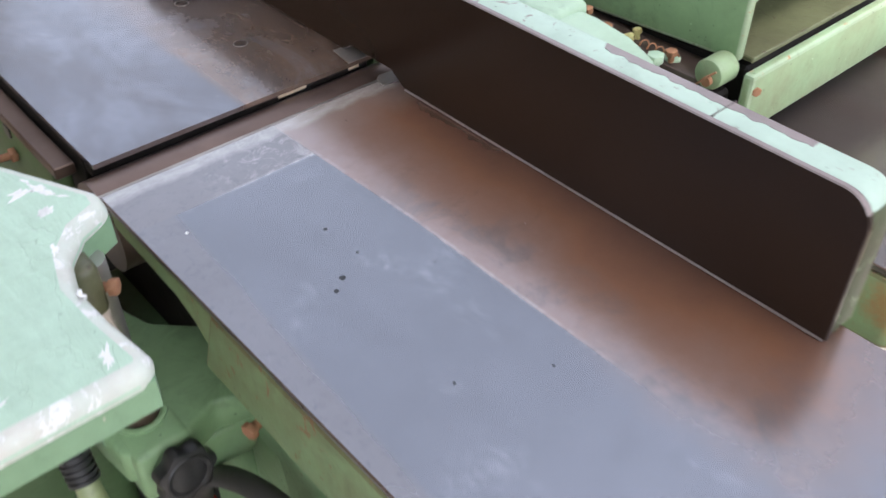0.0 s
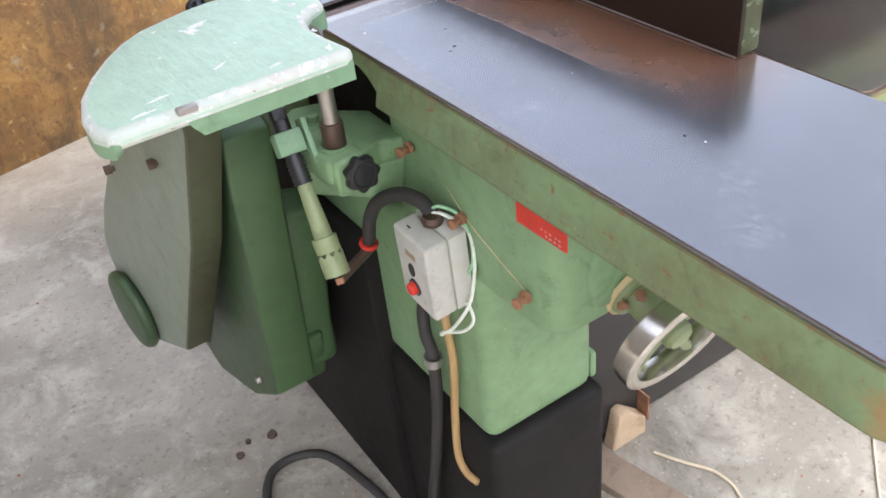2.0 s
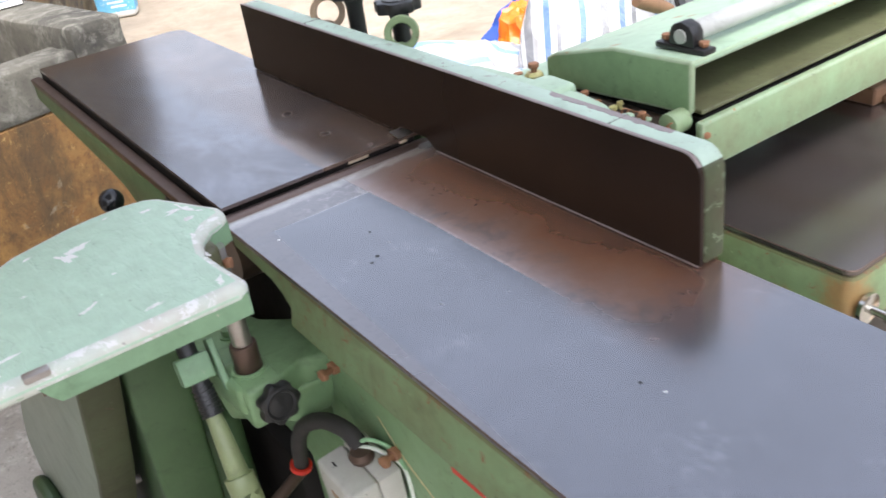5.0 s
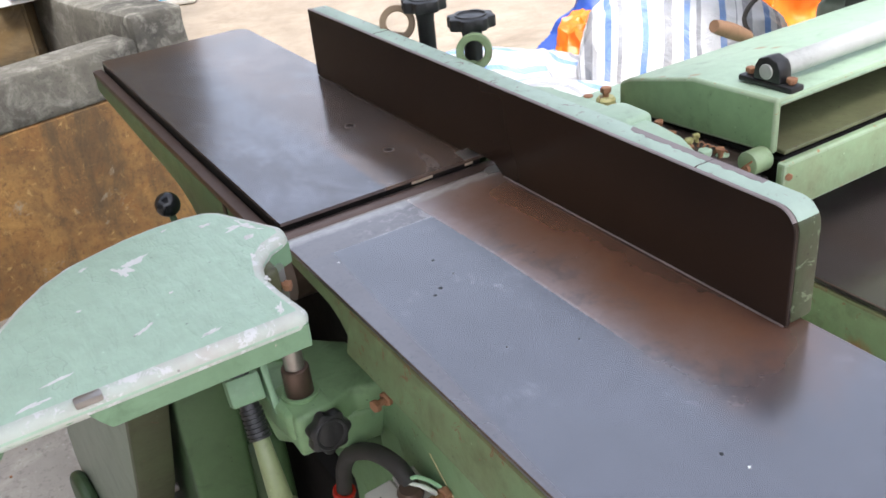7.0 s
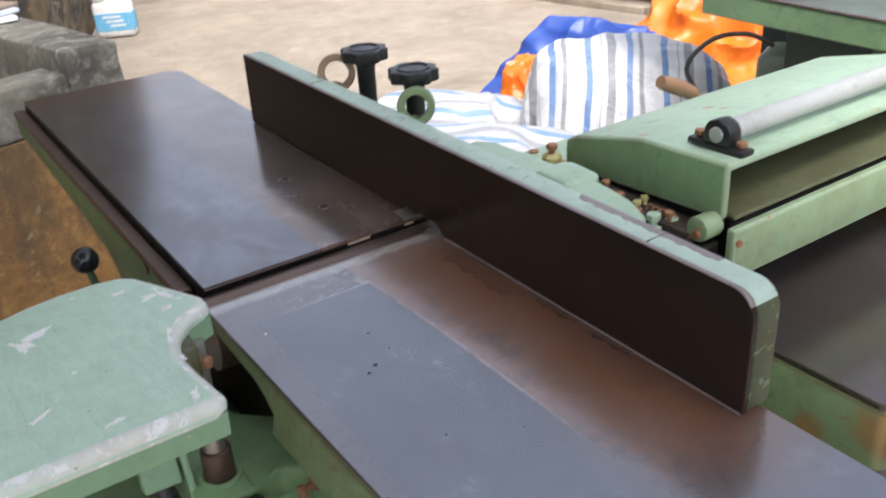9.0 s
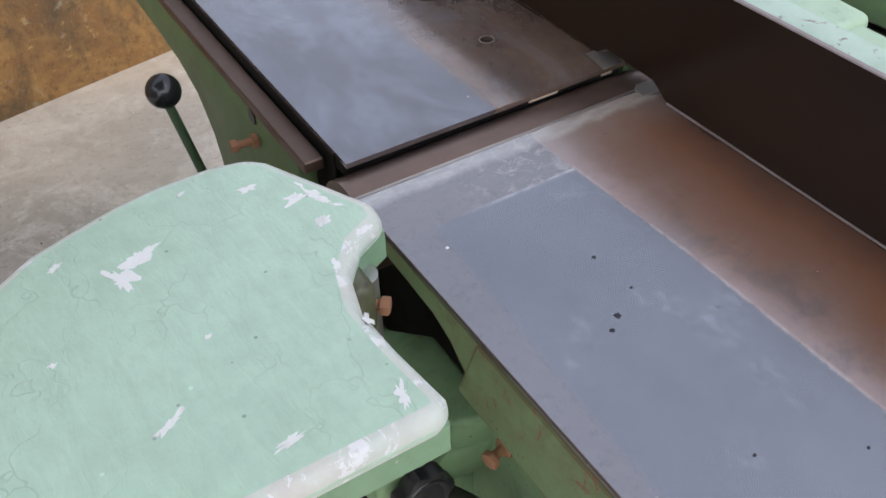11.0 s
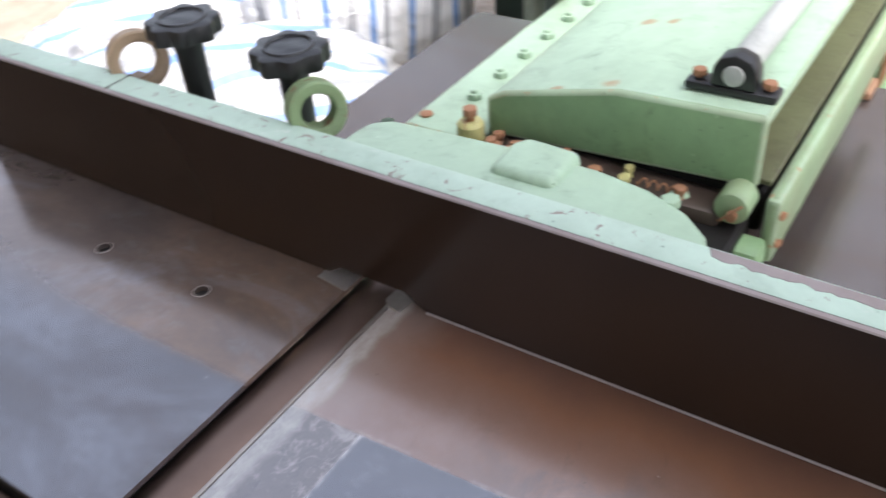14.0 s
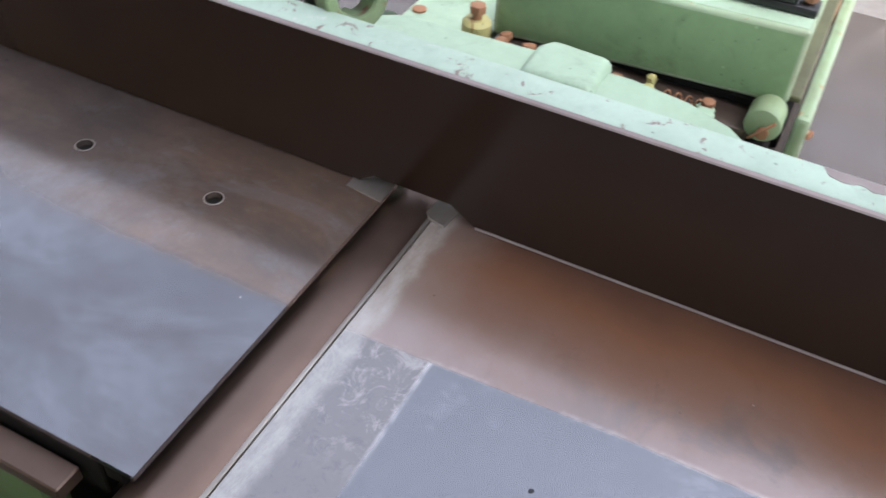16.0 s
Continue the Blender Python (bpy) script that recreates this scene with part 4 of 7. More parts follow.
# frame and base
# black box stands for the dark void inside the body
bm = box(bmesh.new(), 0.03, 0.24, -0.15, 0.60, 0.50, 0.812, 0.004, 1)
part("dark_core", bm, BLACK_PAINT, jointer)
bm = bmesh.new()
prism(bm, [(-0.003, -0.10), (-0.003, -0.385), (0.006, -0.410), (0.030, -0.422), (0.20, -0.422), (0.235, -0.40), (0.235, -0.10)], 0.578, TOP - 0.062, 0.007, 3, taper=0.95)
prism(bm, [(-0.004, -0.11), (-0.004, -0.60), (0.235, -0.60), (0.235, -0.11)], 0.755, TOP - 0.060, 0.012, 3, taper=0.9)
box(bm, 0.0, 0.05, -0.16, -0.09, 0.545, 0.76, 0.012, 3)
prism(bm, [(0.055, 0.60), (0.125, 0.60), (0.135, 0.66), (0.11, 0.70), (0.065, 0.70), (0.045, 0.66)], 0.385, 0.426, 0.008, 3, Matrix(((1, 0, 0, 0), (0, 0, -1, 0), (0, 1, 0, 0), (0, 0, 0, 1))))
part("frame", bm, GREEN, jointer)
bm = prism(bmesh.new(), [(-0.004, -0.272), (0.192, -0.272), (0.196, 0.25), (-0.004, 0.25)], 0.282, 0.60, 0.022, 4)
box(bm, 0.192, 0.206, -0.262, 0.2, 0.284, 0.335, 0.006, 2)
part("column", bm, GREEN, jointer)
bm = prism(bmesh.new(), [(-0.012, -0.288), (0.204, -0.288), (0.204, 0.10), (-0.012, 0.10)], FLOOR + 0.03, 0.284, 0.018, 3)
prism(bm, [(-0.03, 0.0), (0.20, 0.0), (0.20, 0.56), (-0.03, 0.56)], FLOOR + 0.012, 0.50, 0.012, 2)
part("plinth", bm, BLACK_PAINT, jointer, "black-painted base box")
for p, nut in (((-0.004, -0.151, 0.728), 0.007), ((-0.001, -0.252, 0.672), 0.008), ((-0.001, -0.373, 0.626), 0.008)):
    hex_bolt(jointer, p, (-1, -0.25, 0.0), 0.0072, 0.006, 0.016, nut)
bm = bmesh.new()
tube(bm, [(-0.0005, -0.222, 0.700), (-0.0002, -0.265, 0.668), (0.0005, -0.32, 0.645), (0.001, -0.368, 0.628)], 0.0009, 6)
part("filler_seam", bm, PALE_LINE, jointer, "cracked yellowish filler seam")
# red plate
bm = box(bmesh.new(), -0.0068, -0.0040, -0.450, -0.368, 0.0, 0.040, 0.0006, 1, Matrix(((1, 0, 0, 0), (0, 1, 0, 0), (0, -0.03, 1, 0.7175), (0, 0, 0, 1))))
plate = part("name_plate", bm, RED, jointer, "red enamel plate with worn small print")
rr = random.Random(9)
for z0, y0, n in ((0.762, -0.400, 4), (0.740, -0.443, 5), (0.7345, -0.443, 4)):
    for k in range(n):
        y = y0 + k * 0.0075 + rr.uniform(0, 0.002)
        bm = box(bmesh.new(), -0.0072, -0.0066, y, y + rr.uniform(0.002, 0.0045), z0, z0 + 0.0022, 0.0001, 1)
        part("print_bar", bm, BRONZE if z0 > 0.75 else PINK, plate)

# ---- fence ----
fence = thing("fence", (0.265, 0.04, TOP), "long dark steel jointer fence with a chipped green top edge", "fence")
ring = [(-0.43, TOP + 0.0012), (-0.012, TOP + 0.0012), (0.006, TOP + 0.013), (0.066, TOP + 0.013), (0.078, TOP + 0.0052), (0.523, TOP + 0.0052), (0.520, 0.965), (0.30, 0.964), (-0.1, 0.963)]
ring += [(-0.408 + 0.022 * math.cos(radians(a)), 0.939 + 0.022 * math.sin(radians(a))) for a in range(90, 181, 15)]
bm = prism(bmesh.new(), ring, 0.2475, 0.2527, 0.0009, 1, SIDE)
for f in bm.faces:
    if f.normal.z > 0.4 or (abs(f.normal.z) > 0.3 and f.calc_area() < 0.002 and f.normal.x < 0):
        f.material_index = 1
part("face_plate", bm, [FENCE_FACE, LILAC], fence, "dark brown glossy steel face plate")
bm = prism(bmesh.new(), [(y, z - (0.0005 if z > 0.9 else 0)) for y, z in ring], 0.2531, 0.281, 0.0040, 2, SIDE)
# upright faces get the chipped dark paint, their shade in its colour
for f in bm.faces:
    if f.normal.z < 0.5:
        f.material_index = 1
part("backing", bm, [FENCE_TOP, FENCE_END], fence, "chipped mint-green cast backing")
part("bottom_edge", box(bmesh.new(), 0.2458, 0.2478, -0.428, -0.014, TOP + 0.0008, TOP + 0.0026, 0.0006, 1), LILAC, fence, "bright rubbed lower edge")
for y, z in ((-0.314, 0.9613), (0.305, 0.9638)):
    part("crack", box(bmesh.new(), 0.2535, 0.2805, y - 0.0005, y + 0.0005, z - 0.002, z + 0.0002, 0.0001, 1), DARK_STEEL, fence)
edge = [(0.2695 + 0.004 * noise.noise(Vector((k * 0.45, 0, 3))) + 0.002 * noise.noise(Vector((k * 1.7, 5, 3))), -0.375 + k * 0.004) for k in range(42)]
lift = Matrix(((1, 0, 0, 0), (0, 1, 0, 0), (0, 0.0065, 1, 0.00065), (0, 0, 0, 1)))
part("bare_patch", prism(bmesh.new(), edge + [(0.2775, -0.207), (0.2775, -0.375)], 0.9618, 0.9628, 0, 1, lift), LILAC, fence, "bare browned strip where the paint has peeled")
for y, s in ((0.115, 1.0), (0.318, 1.15)):
    bm = bmesh.new()
    t = bmesh.new()
    n, R, r = 28, 0.0185 * s, 0.0048
    rings_ = []
    for k in range(n):
        a = 2 * math.pi * k / n
        rings_.append([t.verts.new(((R + q[0]) * math.cos(a), q[1], (R + q[0]) * math.sin(a))) for q in ((-r, -0.0105), (r, -0.0115), (r, 0.0115), (-r, 0.0105))])
    for k in range(n):
        for q in range(4):
            t.faces.new((rings_[k][q], rings_[k][(q + 1) % 4], rings_[(k + 1) % n][(q + 1) % 4], rings_[(k + 1) % n][q]))
    bmesh.ops.recalc_face_normals(t, faces=t.faces)
    rounded(t, 0.0015, 1)
    merge(bm, t, Matrix.Translation((0.301, y, 0.966)) @ Matrix.Rotation(radians(-34 if s == 1.0 else -28), 4, "Z") @ Matrix.Rotation(radians(-12), 4, "X"))
    box(bm, 0.284, 0.306, y - 0.010, y + 0.010, 0.93, 0.953, 0.003, 1)
    part("lifting_ring", bm, RING_GREEN if s == 1.0 else BRONZE, fence, "cast ring with worn paint")


def clamp_knob(x, y, z):
    ob = thing("locking_screw", (x, y, z - 0.14), "black eight-lobed plastic clamping knob on a tall stem", "hand screw", "clamping knobs behind the fence")
    pts = []
    for k in range(64):
        a = 2 * math.pi * k / 64
        pts.append(((0.0305 + 0.0024 * math.cos(8 * a)) * math.cos(a), (0.0305 + 0.0024 * math.cos(8 * a)) * math.sin(a)))
    bm = prism(bmesh.new(), [(x + a, y + b) for a, b in pts], z - 0.016, z - 0.0005, 0.002, 2)
    lathe(bm, [(0.0, z - 0.0015), (0.0165, z - 0.0015), (0.0185, z + 0.0012), (0.0205, z + 0.0012), (0.0215, z - 0.001)], Matrix.Translation((x, y, 0)), 36)
    part("grip", bm, BLACK, ob)
    bm = lathe(bmesh.new(), [(0.0, z - 0.014), (0.015, z - 0.015), (0.0125, z - 0.03), (0.0115, z - 0.13), (0.0, z - 0.14)], Matrix.Translation((x, y, 0)), 24)
    part("stem", bm, BLACK, ob)


clamp_knob(0.323, 0.273, 1.005)
clamp_knob(0.327, 0.158, 1.000)
bm = box(bmesh.new(), 0.284, 0.355, 0.08, 0.36, 0.81, 0.846, 0.006, 2)
part("slide_bracket", bm, GREEN_DARK, fence)

# ---- guard table ----
guard = thing("table_guard", (-0.2, -0.1, 0.72), "half-round mint-green cast guard table with white chipped paint", "guard")
GUARD = [(-0.352, -0.226), (-0.097, -0.226), (-0.093, -0.215), (-0.098, -0.174), (-0.100, -0.139), (-0.092, -0.110), (-0.076, -0.090), (-0.052, -0.078),
         (-0.050, -0.060), (-0.088, 0.018), (-0.100, 0.029), (-0.124, 0.034), (-0.160, 0.033), (-0.189, 0.028), (-0.220, 0.018), (-0.248, 0.008), (-0.276, -0.012),
         (-0.303, -0.042), (-0.329, -0.078), (-0.350, -0.118), (-0.362, -0.162), (-0.363, -0.200)]
bm = prism(bmesh.new(), GUARD, 0.8905, 0.911, 0.0095, 5, worn=1)
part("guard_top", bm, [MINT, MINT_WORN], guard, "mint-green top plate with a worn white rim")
# hanging skirt under the rim, broken away at the front corner
pts = []
for k in range(len(GUARD)):
    p, q = Vector(GUARD[k]), Vector(GUARD[(k + 1) % len(GUARD)])
    n = max(1, int((q - p).length / 0.007))
    pts += [p.lerp(q, i / n) for i in range(n)]
cen = Vector((-0.2, -0.1))
t = bmesh.new()
rows = []
rr = random.Random(3)
for p in pts:
    d = (cen - p).normalized()
    depth = 0.878
    if p.y < -0.22:
        if -0.345 < p.x < -0.268:
            depth = 0.8985 - 0.004 * rr.random() - (0.008 if p.x > -0.279 else 0)
        elif p.x <= -0.340:
            depth = 0.886
    elif p.x < -0.33 and p.y < -0.19:
        depth = 0.882
    o, i_ = p + d * 0.0008, p + d * 0.009
    rows.append((t.verts.new((o.x, o.y, 0.8995)), t.verts.new((o.x, o.y, depth)), t.verts.new((i_.x, i_.y, depth)), t.verts.new((i_.x, i_.y, 0.8995))))
for k in range(len(rows)):
    a, b = rows[k], rows[(k + 1) % len(rows)]
    for q in range(4):
        t.faces.new((a[q], a[(q + 1) % 4], b[(q + 1) % 4], b[q]))
bmesh.ops.recalc_face_normals(t, faces=t.faces)
part("skirt", merge(bmesh.new(), t), MINT_SHADED, guard, "mint-green skirt, painted darker for shade, broken at one corner", 0.9)
bm = box(bmesh.new(), -0.287, -0.266, -0.2290, -0.219, 0.9060, 0.9130, 0.002, 2)
part("tab", bm, STEEL, guard, "bare steel tab")
# bare white chips in the paint
rr = random.Random(12)


def chip(cx, cy, sx, sy, turn, n=72):
    """A flake of missing paint with a ragged edge."""
    out = []
    seed = rr.uniform(0, 50)
    for k in range(n):
        a = 2 * math.pi * k / n
        d = Vector((math.cos(a), math.sin(a), seed))
        w = max(0.25, 0.70 + 0.55 * noise.noise(d * 1.3) + 0.45 * noise.noise(d * 3.1) + 0.22 * noise.noise(d * 8))
        x, y = sx * w * math.cos(a), sy * w * math.sin(a)
        c, s = math.cos(radians(turn)), math.sin(radians(turn))
        out.append((cx + x * c - y * s, cy + x * s + y * c))
    part("paint_chip", prism(bmesh.new(), out, 0.9105, 0.91125), CHALK, guard)


for c in ((-0.205, -0.046, 0.015, 0.008, -70), (-0.191, -0.032, 0.015, 0.007, 20), (-0.112, -0.006, 0.007, 0.004, 0), (-0.079, -0.036, 0.013, 0.006, -68), (-0.090, -0.032, 0.009, 0.006, 10),
          (-0.086, -0.062, 0.007, 0.005, 60), (-0.236, -0.014, 0.006, 0.003, 30), (-0.215, -0.158, 0.012, 0.003, 30), (-0.29, -0.185, 0.016, 0.0025, 12),
          (-0.315, -0.207, 0.014, 0.004, 5), (-0.17, -0.20, 0.013, 0.003, 8), (-0.097, -0.101, 0.006, 0.003, 80), (-0.071, -0.052, 0.005, 0.002, -40), (-0.083, -0.020, 0.005, 0.002, -60),
          (-0.15, 0.012, 0.004, 0.002, 20), (-0.102, -0.150, 0.003, 0.006, 0), (-0.112, -0.205, 0.010, 0.004, 70), (-0.255, -0.09, 0.003, 0.002, 0), (-0.18, -0.115, 0.003, 0.002, 40)):
    chip(*c)
bm = box(bmesh.new(), -0.098, -0.078, -0.116, -0.084, 0.855, 0.898, 0.008, 3)
part("pivot_lug", bm, GREEN_RECESS, guard, "olive pivot lug, painted dark for the skirt recess")
hex_bolt(guard, (-0.0785, -0.108, 0.874), (0.75, -0.66, 0), 0.0062, 0.006, 0.004)
post = Vector((-0.078, -0.092, 0))
bm = cyl(bmesh.new(), (post.x, post.y, 0.716), (post.x, post.y, 0.886), 0.0105, n=24)
part("pillar", bm, STEEL, guard, "bare steel pillar")
bm = cyl(bmesh.new(), (post.x, post.y, 0.7325), (post.x, post.y, 0.768), 0.0148, n=24, b=0.002)
part("collar", bm, BROWN_STEEL, guard, "browned steel collar")

# bracket that carries the guard
bracket = thing("guard_bracket", (-0.06, -0.05, 0.60), "green cast bracket bolted to the jointer, carrying the guard", "bracket")
ARM = [(0.004, -0.128), (-0.030, -0.116), (-0.050, -0.124), (-0.056, -0.130), (-0.098, -0.124), (-0.106, -0.116), (-0.112, -0.06), (-0.110, -0.01), (-0.100, 0.026), (-0.074, 0.045), (-0.038, 0.036), (-0.026, -0.005), (0.004, -0.035)]
bm = prism(bmesh.new(), ARM, 0.698, 0.732, 0.004, 3)
prism(bm, [(0.006, -0.126), (-0.05, -0.118), (-0.112, -0.05), (-0.095, 0.02), (-0.03, 0.02), (0.006, -0.03)], 0.648, 0.70, 0.007, 3, taper=0.86)
box(bm, -0.101, -0.055, -0.131, -0.062, 0.682, 0.7335, 0.006, 3)
lathe(bm, [(0.016, 0.732), (0.0205, 0.732), (0.0205, 0.7365), (0.018, 0.7375), (0.0155, 0.7365)], Matrix.Translation(post), 28)
part("arm", bm, GREEN, bracket)
lobes = [((0.0225 + 0.002 * math.cos(7 * a)) * math.cos(a), (0.0225 + 0.002 * math.cos(7 * a)) * math.sin(a)) for a in [2 * math.pi * k / 56 for k in range(56)]]
mk = axis((-0.0745, -0.131, 0.714), (0.05, -1, 0.10))
bm = prism(bmesh.new(), lobes, 0.008, 0.022, 0.0028, 2, mk)
lathe(bm, [(0.0, 0.019), (0.0125, 0.0195), (0.0145, 0.0228), (0.017, 0.0232), (0.0185, 0.0215)], mk, 28)
lathe(bm, [(0.0, -0.006), (0.010, -0.006), (0.010, 0.009), (0.0, 0.009)], mk, 20)
part("lobed_knob", bm, BLACK, bracket, "black plastic lobed knob")
bm = lathe(bmesh.new(), [(0.0, 0.732), (0.0115, 0.732), (0.0115, 0.7345), (0.0, 0.7345)], Matrix.Translation((-0.068, -0.012, 0)), 24)
cyl(bm, (-0.068, -0.012, 0.7345), (-0.068, -0.012, 0.7425), 0.0085, n=6, b=0.001)
part("bolt", bm, GREEN, bracket)

# swivelling clamp spindle
spin = thing("clamp_spindle", (-0.133, -0.08, 0.59), "olive-painted tilting clamp rod with a ratchet collar", "clamp")
ax0, ax1 = Vector((-0.126, -0.030, 0.815)), Vector((-0.1345, -0.155, 0.590))
dr = (ax1 - ax0).normalized()
L = (ax1 - ax0).length
part("screw", cyl(bmesh.new(), ax0, ax0 + dr * 0.13, 0.0105, n=16), BLACK, spin, "black greasy screw")
bm = bmesh.new()
for k in range(7):
    a = ax0 + dr * (0.098 + 0.005 * k)
    cyl(bm, a, a + dr * 0.0028, 0.0122, n=18)
part("thread", bm, BLACK, spin)
m = axis(ax0 + dr * 0.078, dr)
bm = box(bmesh.new(), -0.018, 0.018, -0.013, 0.013, -0.016, 0.014, 0.003, 2, m)
part("clamp_block", bm, MINT_SHADED, spin)
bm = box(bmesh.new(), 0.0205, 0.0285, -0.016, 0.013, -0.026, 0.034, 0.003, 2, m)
part("jaw", bm, MINT_SHADED, spin)
bm = box(bmesh.new(), -0.010, 0.008, -0.012, 0.012, -0.072, -0.030, 0.003, 2, m)
part("yoke", bm, BLACK, spin, "black greasy yoke")
part("bolt", cyl(bmesh.new(), m @ Vector((0.0285, 0.0, 0.024)), m @ Vector((0.036, 0.0, 0.024)), 0.0065, n=6, b=0.001), STEEL, spin)
bm = cyl(bmesh.new(), ax0 + dr * 0.130, ax0 + dr * (L - 0.055), 0.0090, 0.0125, n=20, b=0.001)
part("rod", bm, OLIVE, spin)
bm = cyl(bmesh.new(), ax0 + dr * (L - 0.056), ax0 + dr * (L - 0.034), 0.0165, 0.0160, n=28, b=0.0012)
part("upper_collar", bm, OLIVE, spin)
t = bmesh.new()
lo, hi = [], []
mm = axis(ax0 + dr * (L - 0.0345), dr)
for k in range(36):
    a = 2 * math.pi * k / 36
    lo.append(t.verts.new((0.0168 * math.cos(a), 0.0168 * math.sin(a), 0.0035 if k % 4 in (1, 2) else -0.0015)))
    hi.append(t.verts.new((0.0168 * math.cos(a), 0.0168 * math.sin(a), 0.030)))
for k in range(36):
    t.faces.new((lo[k], lo[(k + 1) % 36], hi[(k + 1) % 36], hi[k]))
t.faces.new(hi)
t.faces.new(lo[::-1])
bmesh.ops.recalc_face_normals(t, faces=t.faces)
part("toothed_collar", merge(bmesh.new(), t, mm), OLIVE, spin)
part("tip", cyl(bmesh.new(), ax1, ax1 + dr * 0.008, 0.006, n=16), RUST, spin)

# belt guards
outer = thing("outer_belt_guard", (-0.24, 0.5, FLOOR), "grey and green sheet-metal belt guard slanting to the floor", "belt guard")
OUT = [(-0.045, 0.872), (0.03, 0.872), (0.13, 0.79), (0.25, 0.69), (0.382, 0.572), (0.50, 0.45), (0.588, 0.34), (0.606, 0.28), (0.60, 0.17), (0.52, 0.11), (0.459, 0.14), (0.293, 0.223), (0.086, 0.551), (-0.03, 0.78)]
SLANT = Matrix(((1, -0.1, 0, 0.01), (0, 1, 0, 0), (0, 0, 1, 0), (0, 0, 0, 1))) @ SIDE      # the guard splays outwards
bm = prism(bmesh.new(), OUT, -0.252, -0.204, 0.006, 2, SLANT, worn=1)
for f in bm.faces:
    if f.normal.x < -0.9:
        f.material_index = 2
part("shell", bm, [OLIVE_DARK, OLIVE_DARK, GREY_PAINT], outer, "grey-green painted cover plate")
bm = prism(bmesh.new(), [(0.04, 0.705), (0.07, 0.715), (0.36, 0.20), (0.33, 0.19)], -0.202, -0.196, 0.0015, 1, SLANT)
part("flange", bm, GREEN_DARK, outer)
for y, z in ((0.113, 0.692), (0.318, 0.628)):
    hex_bolt(outer, (-0.242 - 0.1 * y, y, z), (-1, 0, 0), 0.0085, 0.010, 0.003, 0, BROWN_STEEL)
hex_bolt(outer, (-0.2405 - 0.1 * 0.335, 0.335, 0.592), (-1, 0.1, 0.0), 0.0085, 0.012, 0.006, 0, BROWN_STEEL)
for y, z in ((0.06, 0.685), (0.18, 0.47), (0.30, 0.27)):
    part("rivet", cyl(bmesh.new(), (-0.2045 - 0.1 * y, y, z), (-0.194 - 0.1 * y, y, z), 0.005, n=12, b=0.001), OLIVE, outer)
bm = prism(bmesh.new(), [(0.52 + 0.085 * math.cos(a), 0.195 + 0.085 * math.sin(a)) for a in [2 * math.pi * k / 36 for k in range(36)]], -0.278, -0.2525, 0.014, 4, SLANT)
part("pulley_bulge", bm, GREEN_DARK, outer, "rounded pressed bulge over the pulley")
part("stay", box(bmesh.new(), -0.255, -0.186, 0.42, 0.45, 0.30, 0.32, 0.002, 1), BLACK_PAINT, outer)
inner = thing("inner_belt_guard", (-0.14, 0.25, FLOOR), "dark green pressed-steel belt guard beside the jointer base", "belt guard")
INN = [(0.012, 0.738), (0.055, 0.752), (0.22, 0.68), (0.40, 0.46), (0.56, 0.20), (0.60, 0.02), (0.47, -0.005), (0.24, 0.10), (0.105, 0.205), (0.082, 0.225), (0.050, 0.46)]
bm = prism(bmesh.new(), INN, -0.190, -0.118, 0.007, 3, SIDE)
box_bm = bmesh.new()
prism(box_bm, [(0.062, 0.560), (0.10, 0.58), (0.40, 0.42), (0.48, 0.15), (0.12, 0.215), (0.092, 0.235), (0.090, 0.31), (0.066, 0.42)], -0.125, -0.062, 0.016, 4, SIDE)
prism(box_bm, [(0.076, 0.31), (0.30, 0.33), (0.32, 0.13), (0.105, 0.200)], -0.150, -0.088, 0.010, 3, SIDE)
# outward side takes the darker copy, its shade put into the paint
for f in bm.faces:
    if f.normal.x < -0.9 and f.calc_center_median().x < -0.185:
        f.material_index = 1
part("shell", bm, [GREEN_SHADED, GREEN_DARK], inner)
part("raised_box", box_bm, GREEN_SHADED, inner)
for p in ((-0.1905, 0.16, 0.205), (-0.1905, 0.215, 0.43)):
    part("rivet", cyl(bmesh.new(), p, (p[0] - 0.010, p[1], p[2]), 0.006, n=12, b=0.001), STEEL, inner)

# switch
switch = thing("switch_box", (-0.033, -0.226, 0.545), "grey plastic motor switch box with a red stop button", "switch")
ms = Matrix.Translation((-0.033, -0.226, 0.604)) @ Matrix.Rotation(radians(4), 4, "X") @ Matrix.Rotation(radians(-4), 4, "Y")
part("cover", box(bmesh.new(), -0.031, 0.0034, -0.0365, 0.0365, -0.060, 0.060, 0.005, 4, ms), PLASTIC_GREY, switch)
part("back_box", box(bmesh.new(), 0.0036, 0.029, -0.0362, 0.0362, -0.0597, 0.0597, 0.0012, 2, ms), PLASTIC_GREY, switch)
part("seam", box(bmesh.new(), -0.004, 0.008, -0.0325, 0.0325, -0.056, 0.056, 0.001, 1, ms), RUBBER, switch)
bm = lathe(bmesh.new(), [(0.0, 0.011), (0.0062, 0.0105), (0.0085, 0.008), (0.0085, -0.002), (0.0, -0.002)], ms @ axis((-0.031, 0.002, -0.024), (-1, 0, 0)), 24)
part("stop_button", bm, RED, switch, "red stop button")
bm = lathe(bmesh.new(), [(0.0095, -0.001), (0.012, -0.001), (0.012, 0.002), (0.0095, 0.002)], ms @ axis((-0.031, 0.002, -0.024), (-1, 0, 0)), 24)
part("button_ring", bm, RUBBER, switch)
